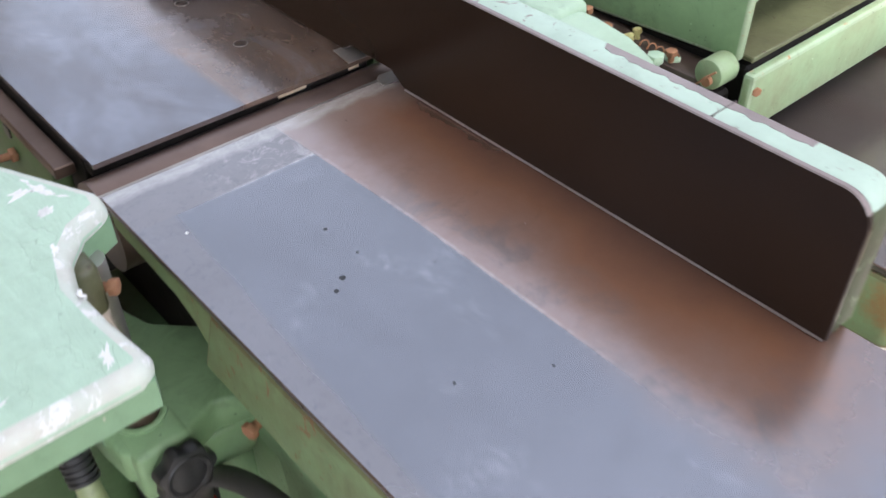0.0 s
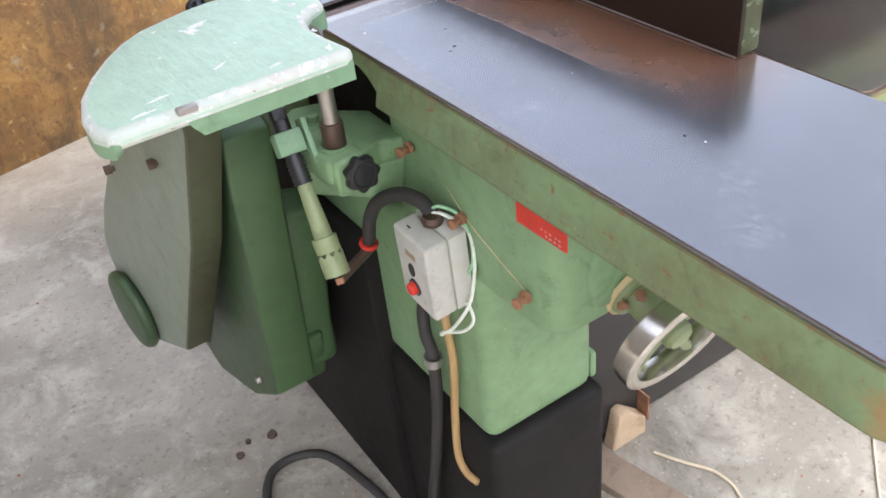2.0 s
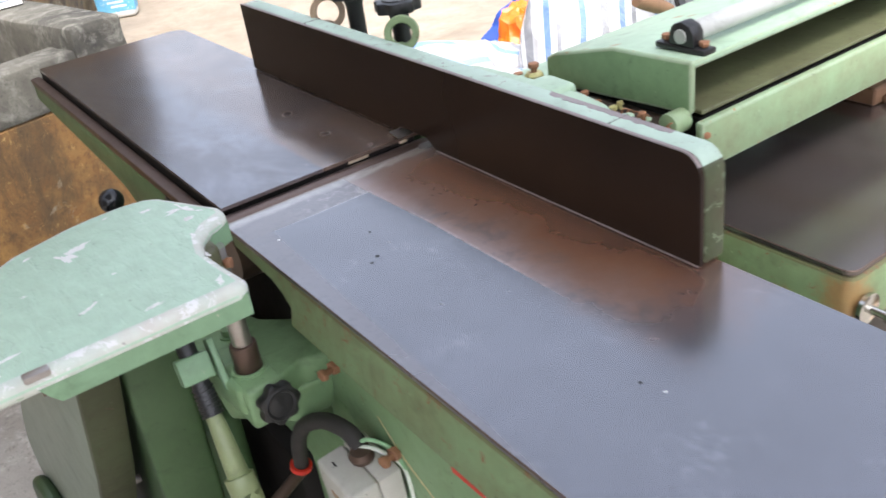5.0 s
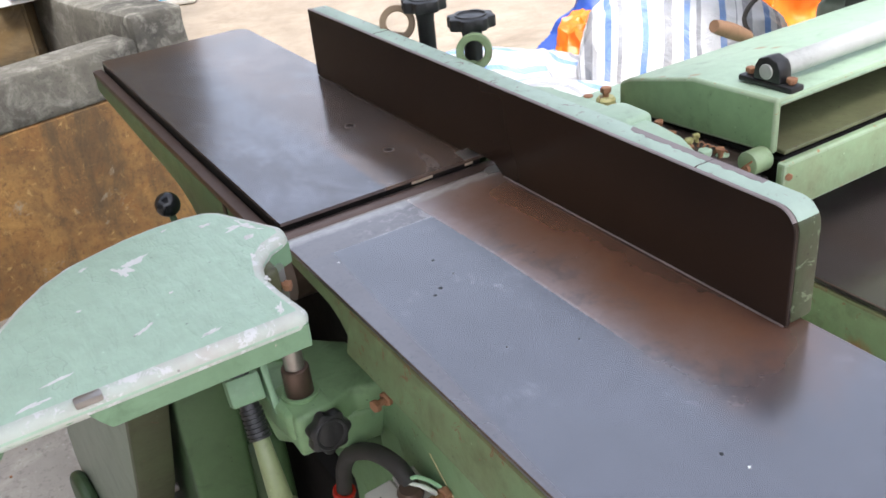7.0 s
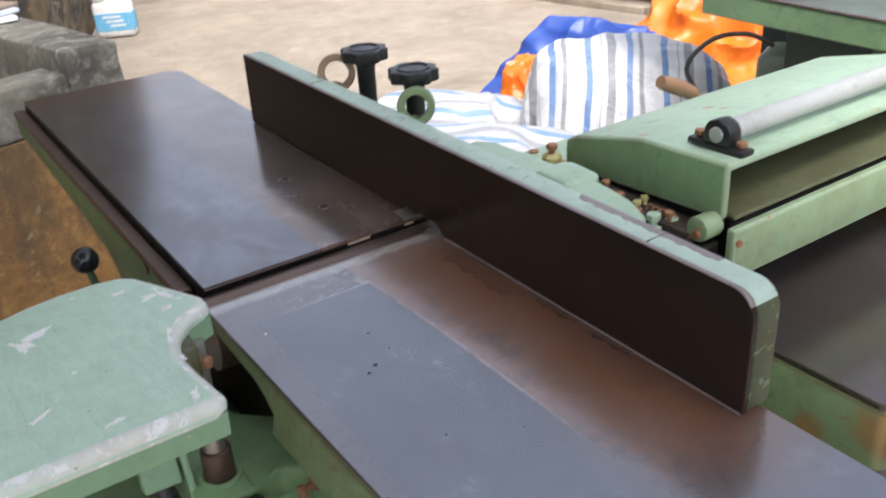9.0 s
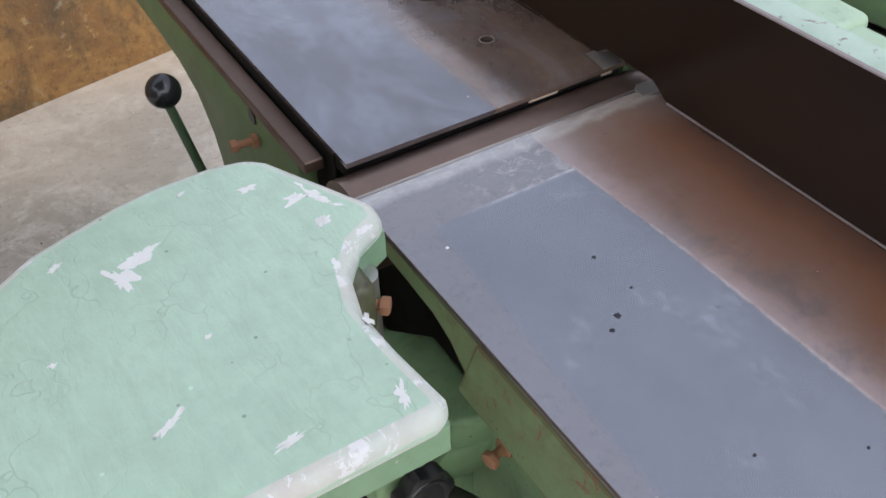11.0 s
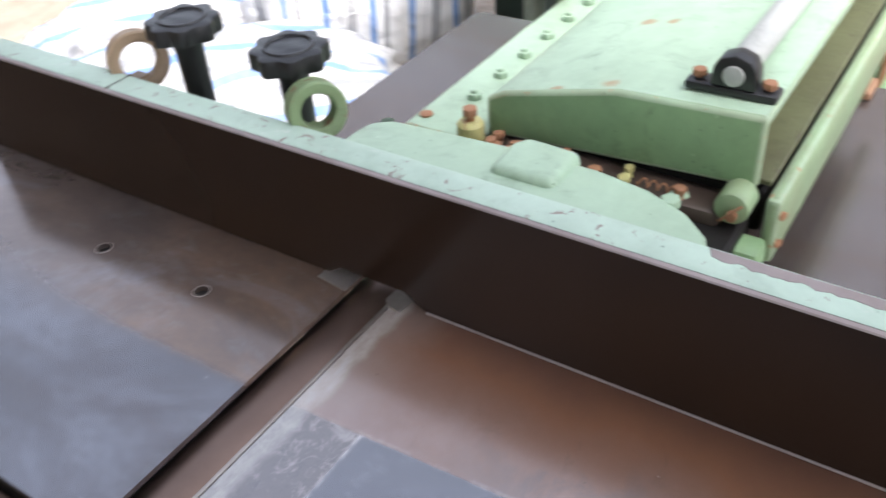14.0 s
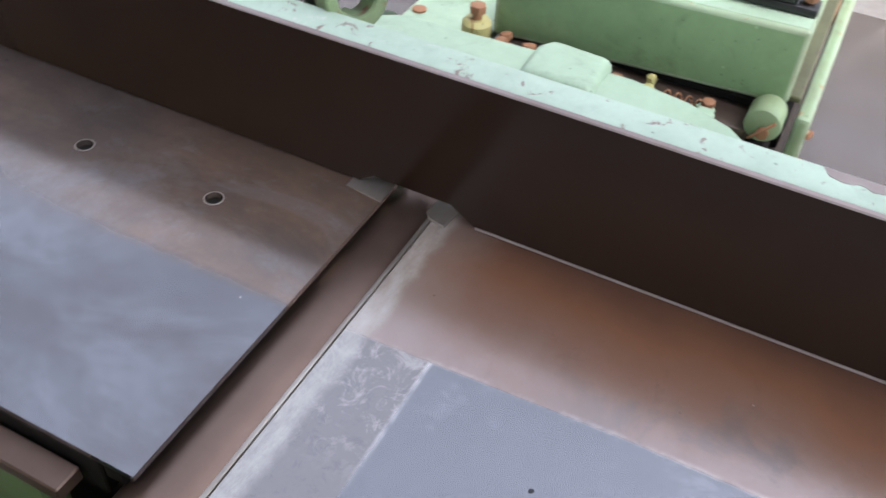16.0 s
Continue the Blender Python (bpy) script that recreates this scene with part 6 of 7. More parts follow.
tube(spring, [(0.514 + 0.004 * math.cos(k * 1.05), -0.115 + 0.0016 * k, 0.830 + 0.004 * math.sin(k * 1.05)) for k in range(30)], 0.0009, 6, 3)
part("spring", spring, RUST, thick, "rusty coil spring")


# ---- water tank ----
tank = thing("water_tank", (-0.5, 2.3, FLOOR), "low concrete water tank with ochre-stained walls", "tank")
m_t = Matrix.Translation((-0.10, 2.06, 0)) @ Matrix.Rotation(radians(13), 4, "Z")
part("tank_wall", box(bmesh.new(), -2.6, 0.58, 0, 0.15, FLOOR - 0.02, 0.425, 0.008, 1, m_t), OCHRE, tank, "ochre-stained peeling plaster wall")


def rough_slab(x0, x1, y0, y1, z0, z1, m, seed, amp=0.008):
    """A cast slab with uneven worn faces."""
    t = bmesh.new()
    box(t, x0, x1, y0, y1, z0, z1, 0.014, 2)
    bmesh.ops.subdivide_edges(t, edges=[e for e in t.edges if e.calc_length() > 0.06], cuts=6, use_grid_fill=True)
    for v in t.verts:
        q = v.co * 9 + Vector((seed, 0, 0))
        v.co += Vector((noise.noise(q), noise.noise(q + Vector((9, 0, 0))), noise.noise(q + Vector((0, 9, 0))))) * amp
    bmesh.ops.transform(t, matrix=m, verts=t.verts)
    return t


part("front_rim", rough_slab(-2.6, 0.405, -0.005, 0.16, 0.4255, 0.585, m_t, 1), RIM, tank, "grey weathered concrete rim")
part("side_rim", rough_slab(0.408, 0.595, 0.0, 1.3, 0.42, 0.652, m_t, 5), RIM, tank, "grey weathered concrete side wall")
part("tank_wall", box(bmesh.new(), 0.41, 0.585, 0.16, 1.3, FLOOR - 0.02, 0.418, 0.008, 1, m_t), OCHRE, tank)
part("tank_wall", box(bmesh.new(), -2.6, 0.405, 1.1, 1.28, FLOOR - 0.02, 0.60, 0.01, 1, m_t), RIM, tank)
part("tank_floor", box(bmesh.new(), -2.6, 0.405, 0.16, 1.1, FLOOR, 0.20, 0.004, 1, m_t), MOULD, tank)
for k, (z, c, s) in enumerate(((0.655, CHALK, 0.16), (0.675, PAPER_BLUE, 0.15), (0.69, WOOD, 0.14))):
    bm = box(bmesh.new(), -s, s, -0.11, 0.11, z, z + 0.016, 0.003, 1, m_t @ Matrix.Translation((0.40 + 0.01 * k, 0.72, 0)) @ Matrix.Rotation(radians(15 * k - 8), 4, "Z"))
    solo("board", bm, c, "small flat board lying on the tank wall", "board", "boards on the tank")

# ---- on the floor round the machines ----
bm = box(bmesh.new(), -0.022, 0.022, -0.18, 0.18, 0.0, 0.05, 0.004, 2, Matrix.Translation((1.195, -0.305, FLOOR)) @ Matrix.Rotation(radians(-28), 4, "Z"))
solo("timber_offcut", bm, WOOD_BROWN, "squared brown timber offcut lying on the concrete", "timber")
bm = box(bmesh.new(), -0.075, 0.0, -0.40, 0.0, 0, 0.022, 0.003, 2, Matrix.Translation((0.352, -0.101, FLOOR)) @ Matrix.Rotation(radians(12), 4, "Z"))
solo("timber_bearer", bm, WOOD, "grey weathered timber bearer under the jointer base", "timber")
bm = prism(bmesh.new(), [(0.372, FLOOR), (0.462, FLOOR), (0.460, FLOOR + 0.045), (0.406, FLOOR + 0.095), (0.388, FLOOR + 0.09)], 0.0955, 0.128, 0.004, 1, Matrix.Rotation(radians(90), 4, "X"))
solo("wood_block", bm, WOOD_PALE, "pale split wood block beside the plinth", "wood")
part("rust_bracket", box(bmesh.new(), 0.464, 0.469, -0.126, -0.092, FLOOR + 0.03, FLOOR + 0.095, 0.001, 1), RUST, thick)
bm = tube(bmesh.new(), [(0.432, -0.178, FLOOR + 0.004), (0.46, -0.233, FLOOR + 0.004), (0.487, -0.281, FLOOR + 0.004), (0.490, -0.325, FLOOR + 0.004), (0.479, -0.357, FLOOR + 0.004), (0.45, -0.42, FLOOR + 0.004)], 0.003, 8)
solo("yellow_cord", bm, CORD, "loose cream cord on the concrete", "cord")
bm = tube(bmesh.new(), [(1.16, -0.33, FLOOR + 0.004), (1.08, -0.335, FLOOR + 0.004), (1.00, -0.338, FLOOR + 0.004), (0.926, -0.35, FLOOR + 0.004), (0.829, -0.39, FLOOR + 0.004), (0.78, -0.421, FLOOR + 0.004), (0.66, -0.52, FLOOR + 0.004)], 0.002, 8)
solo("yellow_cord", bm, CORD, "loose cream cord on the concrete", "cord")
rr = random.Random(6)
bm = bmesh.new()
for loop in ([(1.30, -0.42), (1.18, -0.44), (1.10, -0.455), (1.03, -0.446)], [(1.28, -0.47), (1.17, -0.47), (1.08, -0.49), (1.01, -0.515), (1.035, -0.54), (1.10, -0.51), (1.20, -0.45), (1.29, -0.40)],
             [(1.36, -0.41), (1.26, -0.46), (1.20, -0.50), (1.15, -0.49), (1.21, -0.43), (1.31, -0.43)], [(1.34, -0.46), (1.24, -0.44), (1.14, -0.47), (1.05, -0.50)]):
    tube(bm, [(x, y, FLOOR + 0.006 + rr.uniform(0, 0.02)) for x, y in loop], 0.0016, 6, flat=1.9)
solo("green_twine", bm, TWINE, "tangled bright green plastic twine", "twine")
for k, (x, y, a) in enumerate(((1.50, -0.44, 50), (1.47, -0.46, 66))):
    bm = box(bmesh.new(), -0.14, 0.14, -0.09, 0.09, 0.004 + 0.008 * k, 0.010 + 0.008 * k, 0.001, 1, Matrix.Translation((x, y, FLOOR)) @ Matrix.Rotation(radians(a), 4, "Z"))
    solo("cardboard_sheet", bm, CARD, "torn piece of brown cardboard on the floor", "cardboard", "cardboard pieces")
bm = prism(bmesh.new(), [(1.62, -1.05), (1.95, -1.05), (1.93, -0.72), (1.70, -0.68)], FLOOR + 0.002, FLOOR + 0.02, 0.002, 1)
solo("plywood_sheet", bm, WOOD_PALE, "pale plywood sheet lying on the ground", "plywood")
bm = rough_slab(1.84, 2.9, -1.5, -0.45, FLOOR - 0.01, 0.03, Matrix.Translation((0.12, 0, 0)), 8, 0.03)
solo("broken_concrete", bm, RUBBLE, "broken mossy concrete block beside the machine", "concrete")
bm = lathe(bmesh.new(), [(0.030, 0.0), (0.055, 0.0), (0.06, 0.05), (0.045, 0.06), (0.034, 0.055), (0.030, 0.0)], Matrix.Translation((2.2, -0.78, 0.03)), 24)
solo("pipe_stub", bm, CONCRETE, "pale concrete pipe stub", "pipe")
bm = tube(bmesh.new(), [(1.42, -0.36, FLOOR + 0.02), (1.46, -0.38, FLOOR + 0.03), (1.50, -0.39, FLOOR + 0.02)], 0.022, 12, flat=1.5)
solo("dark_rag", bm, RUBBER, "small dark rag on the floor", "rag")
bm = bmesh.new()
for k in range(140):
    x, y = rr.uniform(-0.9, 1.3), rr.uniform(-0.7, 1.5)
    if x > 0.28 or x < -0.05:
        r = rr.uniform(0.001, 0.0032)
        prism(bm, [(x + r * rr.uniform(0.5, 1.4) * math.cos(a), y + r * rr.uniform(0.5, 1.4) * math.sin(a)) for a in (0, 1.3, 2.5, 3.8, 5)], FLOOR, FLOOR + 0.002 + r * 0.6)
solo("wood_crumbs", bm, RUST, "small dark crumbs and chips scattered on the concrete", "debris", kind="stuff")
for x, y, r in ((-0.235, 0.35, 0.009), (-0.205, 0.375, 0.007), (-0.155, 0.36, 0.012)):
    bm = prism(bmesh.new(), [(x + r * rr.uniform(0.7, 1.2) * math.cos(a), y + r * rr.uniform(0.6, 1.2) * math.sin(a)) for a in [k * 0.63 for k in range(10)]], FLOOR - 0.002, FLOOR + 0.006, 0.001, 1)
    solo("mud_clod", bm, BROWN_STEEL, "small dark mud clod on the floor", "clod", "mud clods")

# ---- sacks and tarpaulin ----


def lump(centre, radii, seed, crease=0.07, levels=5, turn=0.0, sag=0.5):
    """A soft crumpled heap: an uneven ball, flat below, with sharp folds."""
    t = bmesh.new()
    bmesh.ops.create_icosphere(t, subdivisions=levels, radius=1.0)
    rot = Matrix.Rotation(radians(turn), 3, "Z")
    for v in t.verts:
        p = v.co.copy()
        q = p * 1.7 + Vector((seed, seed * 0.7, 0))
        fold = 1 - abs(noise.noise(Vector((q.x * 1.6, q.y * 1.6, q.z * 0.9)))) * 2.4
        fine = 1 - abs(noise.noise(q * 2.6 + Vector((5, 0, 0)))) * 2
        k = 1 + crease * fold + crease * 0.32 * fine + 0.20 * noise.noise(q * 0.7)
        w = rot @ Vector((p.x * radii[0] * k, p.y * radii[1] * k, 0))
        z = p.z * radii[2] * k
        v.co = Vector((centre[0] + w.x, centre[1] + w.y, max(FLOOR + 0.004, centre[2] + (z if z > 0 else z * sag))))
    bmesh.ops.recalc_face_normals(t, faces=t.faces)
    return t


def sack(centre, half, turn, seed):
    """A full woven sack standing on the ground: boxy, sagging to one end, with upright folds and a pinched top seam."""
    t = bmesh.new()
    bmesh.ops.create_icosphere(t, subdivisions=6, radius=1.0)
    rot = Matrix.Rotation(radians(turn), 3, "Z")
    for v in t.verts:
        p = v.co.copy()
        q = p / (abs(p.x) ** 4.2 + abs(p.y) ** 3.0 + abs(p.z) ** 3.8) ** (1 / 3.7)
        e = Vector((q.x * 2.3 + seed, q.y * 2.3, q.z * 0.7))
        fold = 0.05 - 0.16 * abs(noise.noise(e)) - 0.05 * abs(noise.noise(e * 2.7 + Vector((4, 0, 0)))) - 0.02 * abs(noise.noise(q * 8 + Vector((seed, 2, 0))))
        k = 1 + fold * (1.0 - 0.3 * abs(q.z))
        x, y, z = q.x * half[0] * k, q.y * half[1] * k * (1.0 - 0.22 * max(0, q.z)), q.z * half[2] * k
        z -= half[2] * 0.42 * max(0.0, q.x) ** 2 * max(0.0, q.z)
        x -= half[0] * 0.10 * max(0.0, q.z) * (1 if q.x < 0 else 0) * q.x
        w = rot @ Vector((x, y, 0))
        v.co = Vector((centre[0] + w.x, centre[1] + w.y, max(FLOOR + 0.004, centre[2] + z)))
    bmesh.ops.recalc_face_normals(t, faces=t.faces)
    return t


solo("striped_sack", sack((2.27, 1.70, 0.115), (0.40, 0.28, 0.285), -44, 3.1), STRIPES, "bulging sack of white, blue and grey striped plastic weave", "sack", "striped sacks", sharp=0.9)
solo("striped_sack", lump((1.72, 2.30, -0.06), (0.46, 0.34, 0.20), 7.4, 0.12, 5, -30, 0.6), STRIPES_B, "slumped sack of white, blue and grey striped plastic weave", "sack", "striped sacks", sharp=0.9)
solo("striped_sack", lump((1.40, 1.70, -0.06), (0.62, 0.42, 0.23), 1.9, 0.12, 5, -40, 0.6), STRIPES_B, "flattened sack of white, blue and grey striped plastic weave", "sack", "striped sacks", sharp=0.9)
def crumple(centre, radii, seed, turn=0.0, peaks=20):
    """Stiff plastic sheet in a heap: flat facets that meet in sharp folds."""
    t = bmesh.new()
    bmesh.ops.create_icosphere(t, subdivisions=6, radius=1.0)
    rng = random.Random(seed)
    rot = Matrix.Rotation(radians(turn), 3, "Z")
    cuts = []
    for _ in range(peaks):
        n = Vector((rng.gauss(0, 1), rng.gauss(0, 1), abs(rng.gauss(0, 0.7)))).normalized()
        cuts.append((n, rng.uniform(0.62, 1.0)))
    for v in t.verts:
        p = v.co.copy()
        k = 1.3
        for n, d in cuts:
            c = n.dot(p)
            if c > 0.05:
                k = min(k, d / c)
        q = p * 2.1 + Vector((seed * 0.37, 0, seed * 0.11))
        k += 0.06 - 0.26 * abs(noise.noise(Vector((q.x * 1.2, q.y * 1.2, q.z * 0.4))))
        k -= 0.03 * abs(noise.noise(q * 1.6 + Vector((3, 1, 0))))
        w = rot @ Vector((p.x * radii[0] * k, p.y * radii[1] * k, 0))
        z = p.z * radii[2] * k
        v.co = Vector((centre[0] + w.x, centre[1] + w.y, max(FLOOR + 0.004, centre[2] + (z if z > 0 else z * 0.5))))
    bmesh.ops.recalc_face_normals(t, faces=t.faces)
    return t


tarp = thing("tarpaulin", (2.9, 2.5, FLOOR), "crumpled blue and orange plastic tarpaulin on the ground", "tarpaulin")
part("blue_side", crumple((2.95, 2.62, -0.05), (0.54, 0.34, 0.29), 11, -30), TARP_BLUE, tarp, "bright blue side", 0.6)
part("orange_side", crumple((3.50, 2.32, -0.03), (0.64, 0.44, 0.40), 23, -35), TARP_ORANGE, tarp, "bright orange side", 0.6)
part("orange_fold", crumple((2.46, 2.58, -0.01), (0.15, 0.12, 0.15), 5, 0), TARP_ORANGE, tarp)
bm = box(bmesh.new(), -0.10, 0.10, -0.09, 0.09, 0.28, 0.49, 0.03, 3, Matrix.Translation((2.28, 0.98, 0)) @ Matrix.Rotation(radians(25), 4, "Z"))
cyl(bm, (2.27, 0.97, FLOOR), (2.27, 0.97, 0.3), 0.05, n=16)
solo("pump_motor", bm, GREY_PAINT, "dusty grey motor standing beside the tarpaulin", "motor")
bm = tube(bmesh.new(), [(2.12, 1.18, 0.30), (2.06, 1.22, 0.42), (2.10, 1.16, 0.52), (2.18, 1.08, 0.54), (2.24, 1.02, 0.50)], 0.008, 10)
solo("motor_cable", bm, RUBBER, "looped black cable on the grey motor", "cable")

# ---- saw bench behind ----
saw = thing("saw_bench", (2.1, 0.65, FLOOR), "green machine with slotted dark iron table", "machine")
m_s = Matrix.Translation((1.753, 0.92, 0)) @ Matrix.Rotation(radians(-3), 4, "Z")
for x0, x1 in ((0.0, 0.30), (0.315, 0.69), (0.705, 1.1)):
    bm = bmesh.new()
    if x0 == 0.315:
        box(bm, x0, x0 + 0.13, -0.60, 0.0, 0.770, 0.780, 0.003, 1, m_s)
        box(bm, x0 + 0.131, x1, -0.30, 0.0, 0.770, 0.780, 0.003, 1, m_s)
        box(bm, x0 + 0.131, x1, -0.60, -0.42, 0.770, 0.780, 0.003, 1, m_s)
    else:
        box(bm, x0, x1, -0.60, 0.0, 0.770, 0.780, 0.003, 1, m_s)
    part("table_plate", bm, SAW_IRON, saw, "dark iron table plate")
part("apron", prism(bmesh.new(), [(0.002, -0.56), (0.03, -0.598), (1.1, -0.598), (1.1, -0.002), (0.002, -0.002)], 0.705, 0.7695, 0.004, 1, m_s), GREEN, saw)
part("column", box(bmesh.new(), 0.27, 0.60, -0.36, -0.08, FLOOR, 0.704, 0.01, 1, m_s), GREEN_BLACK, saw)
part("side_column", box(bmesh.new(), 0.66, 1.08, -0.36, -0.06, FLOOR, 0.704, 0.01, 1, m_s), GREEN_BLACK, saw)
m_b = Matrix.Translation((2.24, 1.47, 0)) @ Matrix.Rotation(radians(-6), 4, "Z")
part("neck", box(box(bmesh.new(), 0.16, 0.55, -0.50, -0.10, 0.60, 0.86, 0.015, 2, m_b), 0.36, 0.55, -0.50, -0.10, FLOOR, 0.605, 0.015, 2, m_b), GREEN_BLACK, saw)
part("upper_case", box(bmesh.new(), -0.17, 0.75, -0.60, 0.0, 0.865, 1.25, 0.03, 4, m_b), TEAL_GREY, saw, "faded blue-green upper casing")
part("case_band", box(bmesh.new(), -0.176, 0.756, -0.606, 0.006, 0.905, 0.918, 0.004, 1, m_b), TEAL_GREY, saw)

# ---- far side of the yard ----
jug = thing("detergent_jug", (1.408, 5.871, FLOOR), "white plastic detergent jug with a blue label", "jug")
mj = Matrix.Translation((1.408, 5.871, FLOOR)) @ Matrix.Rotation(radians(-25), 4, "Z")
part("body", prism(bmesh.new(), [(-0.135, -0.07), (0.135, -0.07), (0.135, 0.07), (-0.135, 0.07)], 0.0, 0.25, 0.03, 3, mj), CHALK, jug)
part("shoulder", prism(bmesh.new(), [(-0.125, -0.065), (-0.04, -0.065), (-0.03, 0.065), (-0.125, 0.065)], 0.24, 0.335, 0.03, 3, mj), CHALK, jug)
part("handle", tube(bmesh.new(), [mj @ Vector(p) for p in ((-0.06, 0, 0.32), (0.0, 0, 0.375), (0.07, 0, 0.37), (0.11, 0, 0.30), (0.115, 0, 0.23))], 0.023, 12), CHALK, jug)
part("cap", cyl(bmesh.new(), mj @ Vector((-0.09, 0, 0.33)), mj @ Vector((-0.09, 0, 0.365)), 0.028, n=20, b=0.004), PURPLE, jug, "purple screw cap")
part("label", box(bmesh.new(), -0.128, 0.137, -0.0725, 0.0725, 0.045, 0.175, 0.006, 1, mj), LABEL_BLUE, jug, "blue paper label")
for k in range(3):
    part("print_bar", box(bmesh.new(), -0.07 + 0.02 * k, 0.05 + 0.015 * k, -0.0745, -0.0722, 0.14 - 0.03 * k, 0.155 - 0.03 * k, 0.001, 1, mj), CHALK, jug)

bucket = thing("bucket", (4.262, 4.65, FLOOR), "faded pink plastic bucket beside the garden kerb", "bucket")
part("pail", lathe(bmesh.new(), [(0.0, 0.0), (0.165, 0.0), (0.20, 0.40), (0.215, 0.405), (0.215, 0.43), (0.20, 0.43), (0.185, 0.40), (0.155, 0.02), (0.0, 0.02)], Matrix.Translation((4.262, 4.65, FLOOR)), 40), PINK, bucket)
part("rim", lathe(bmesh.new(), [(0.205, 0.35), (0.222, 0.36), (0.224, 0.435), (0.205, 0.44)], Matrix.Translation((4.262, 4.65, FLOOR)), 40), PINK_RED, bucket, "redder rolled rim")
part("bail", tube(bmesh.new(), [Vector((4.262, 4.65, FLOOR)) + Vector(p) for p in ((-0.15, 0.15, 0.40), (-0.19, -0.06, 0.30), (-0.06, -0.20, 0.28), (0.10, -0.19, 0.33), (0.16, -0.15, 0.40))], 0.012, 8), PINK_RED, bucket)

bm = tube(bmesh.new(), [(1.72, 6.75, 0.42), (1.80, 6.80, 0.20), (1.95, 6.85, -0.05), (2.25, 6.90, FLOOR + 0.015), (2.7, 6.65, FLOOR + 0.013), (3.15, 6.33, FLOOR + 0.013), (3.6, 6.2, FLOOR + 0.02), (3.95, 6.0, FLOOR + 0.09), (4.12, 5.5, FLOOR + 0.11), (4.28, 5.1, FLOOR + 0.12), (4.42, 4.7, FLOOR + 0.13)], 0.012, 10)
solo("garden_hose", bm, HOSE_GREEN, "green garden hose snaking across the yard", "hose")

# wash bench
bench = thing("wash_bench", (2.9, 7.2, FLOOR), "rough wooden wash bench hung with coloured cloths", "bench")
WB = Matrix.Translation((2.60, 7.06, FLOOR)) @ Matrix.Rotation(radians(14), 4, "Z")
part("post", box(bmesh.new(), -0.05, 0.03, -0.04, 0.04, 0, 0.75, 0.006, 1, WB), WOOD_GREY, bench)
part("post", box(bmesh.new(), 1.02, 1.09, 0.1, 0.17, 0, 0.75, 0.006, 1, WB), WOOD_GREY, bench)
part("back_panel", box(bmesh.new(), -0.02, 1.05, 0.20, 0.23, 0.10, 0.85, 0.004, 1, WB), WOOD_GREY, bench)
part("seat", prism(bmesh.new(), [(0.06, -0.05), (0.9, -0.10), (1.0, 0.16), (0.10, 0.18)], 0.30, 0.35, 0.008, 1, WB), WOOD_GREY, bench)
part("block", box(bmesh.new(), 0.10, 0.42, 0.0, 0.16, 0, 0.298, 0.012, 1, WB), WOOD_GREY, bench)
part("block", box(bmesh.new(), 0.66, 0.90, 0.0, 0.16, 0, 0.298, 0.012, 1, WB), WOOD_GREY, bench)
part("shelf", box(bmesh.new(), 0.42, 0.95, -0.04, 0.10, 0.20, 0.24, 0.006, 1, WB), WOOD_GREY, bench)
rr = random.Random(21)
for k in range(9):
    x = -0.22 + 0.115 * k
    t = bmesh.new()
    nx, nz = 8, 12
    w, h, z1 = 0.12 + rr.uniform(0, 0.03), rr.uniform(0.36, 0.56), 0.98
    gr = [[t.verts.new((x + w * i / nx, -0.06 + 0.022 * math.sin(i * 1.9 + k) + 0.03 * noise.noise(Vector((i * 0.7, j * 0.3, k))), z1 - h * j / nz)) for i in range(nx + 1)] for j in range(nz + 1)]
    for j in range(nz):
        for i in range(nx):
            t.faces.new((gr[j][i], gr[j][i + 1], gr[j + 1][i + 1], gr[j + 1][i]))
    bmesh.ops.solidify(t, geom=t.faces[:], thickness=0.006)
    solo("cloth", merge(bmesh.new(), t, WB), (CLOTH_ORANGE, CLOTH_BLUE, CLOTH_PALE)[(k * 2 + k // 3) % 3], "coloured cloth strip hung over the wash bench", "cloth", "hanging cloths", sharp=3)
dip = thing("dipper", WB @ Vector((0.35, 0.02, 0.352)), "orange plastic water dipper on the bench", "dipper")
part("bowl", lathe(bmesh.new(), [(0.0, 0.0), (0.10, 0.0), (0.115, 0.15), (0.108, 0.15), (0.092, 0.01), (0.0, 0.01)], WB @ Matrix.Translation((0.38, 0.02, 0.352)), 28), CLOTH_ORANGE, dip)
part("grip", cyl(bmesh.new(), WB @ Vector((0.12, 0.02, 0.46)), WB @ Vector((0.28, 0.02, 0.46)), 0.018, n=12, b=0.004), CLOTH_ORANGE, dip)
bm = lathe(bmesh.new(), [(0.0, 0.11), (0.07, 0.10), (0.10, 0.05), (0.105, 0.0), (0.0, 0.0)], WB @ Matrix.Translation((0.55, -0.10, 0.0)), 28)
solo("white_bowl", bm, CHALK, "white bowl turned upside down under the bench", "bowl")
bm = lump((2.42, 7.25, 0.14), (0.085, 0.05, 0.29), 4.4, 0.12, 4, 0, 0.95)
solo("turquoise_bag", bm, CLOTH_TEAL, "turquoise plastic bag hanging beside the bench", "bag", sharp=1.2)
barrel = thing("water_barrel", (3.86, 7.62, FLOOR), "tall weathered blue-grey water barrel", "barrel")
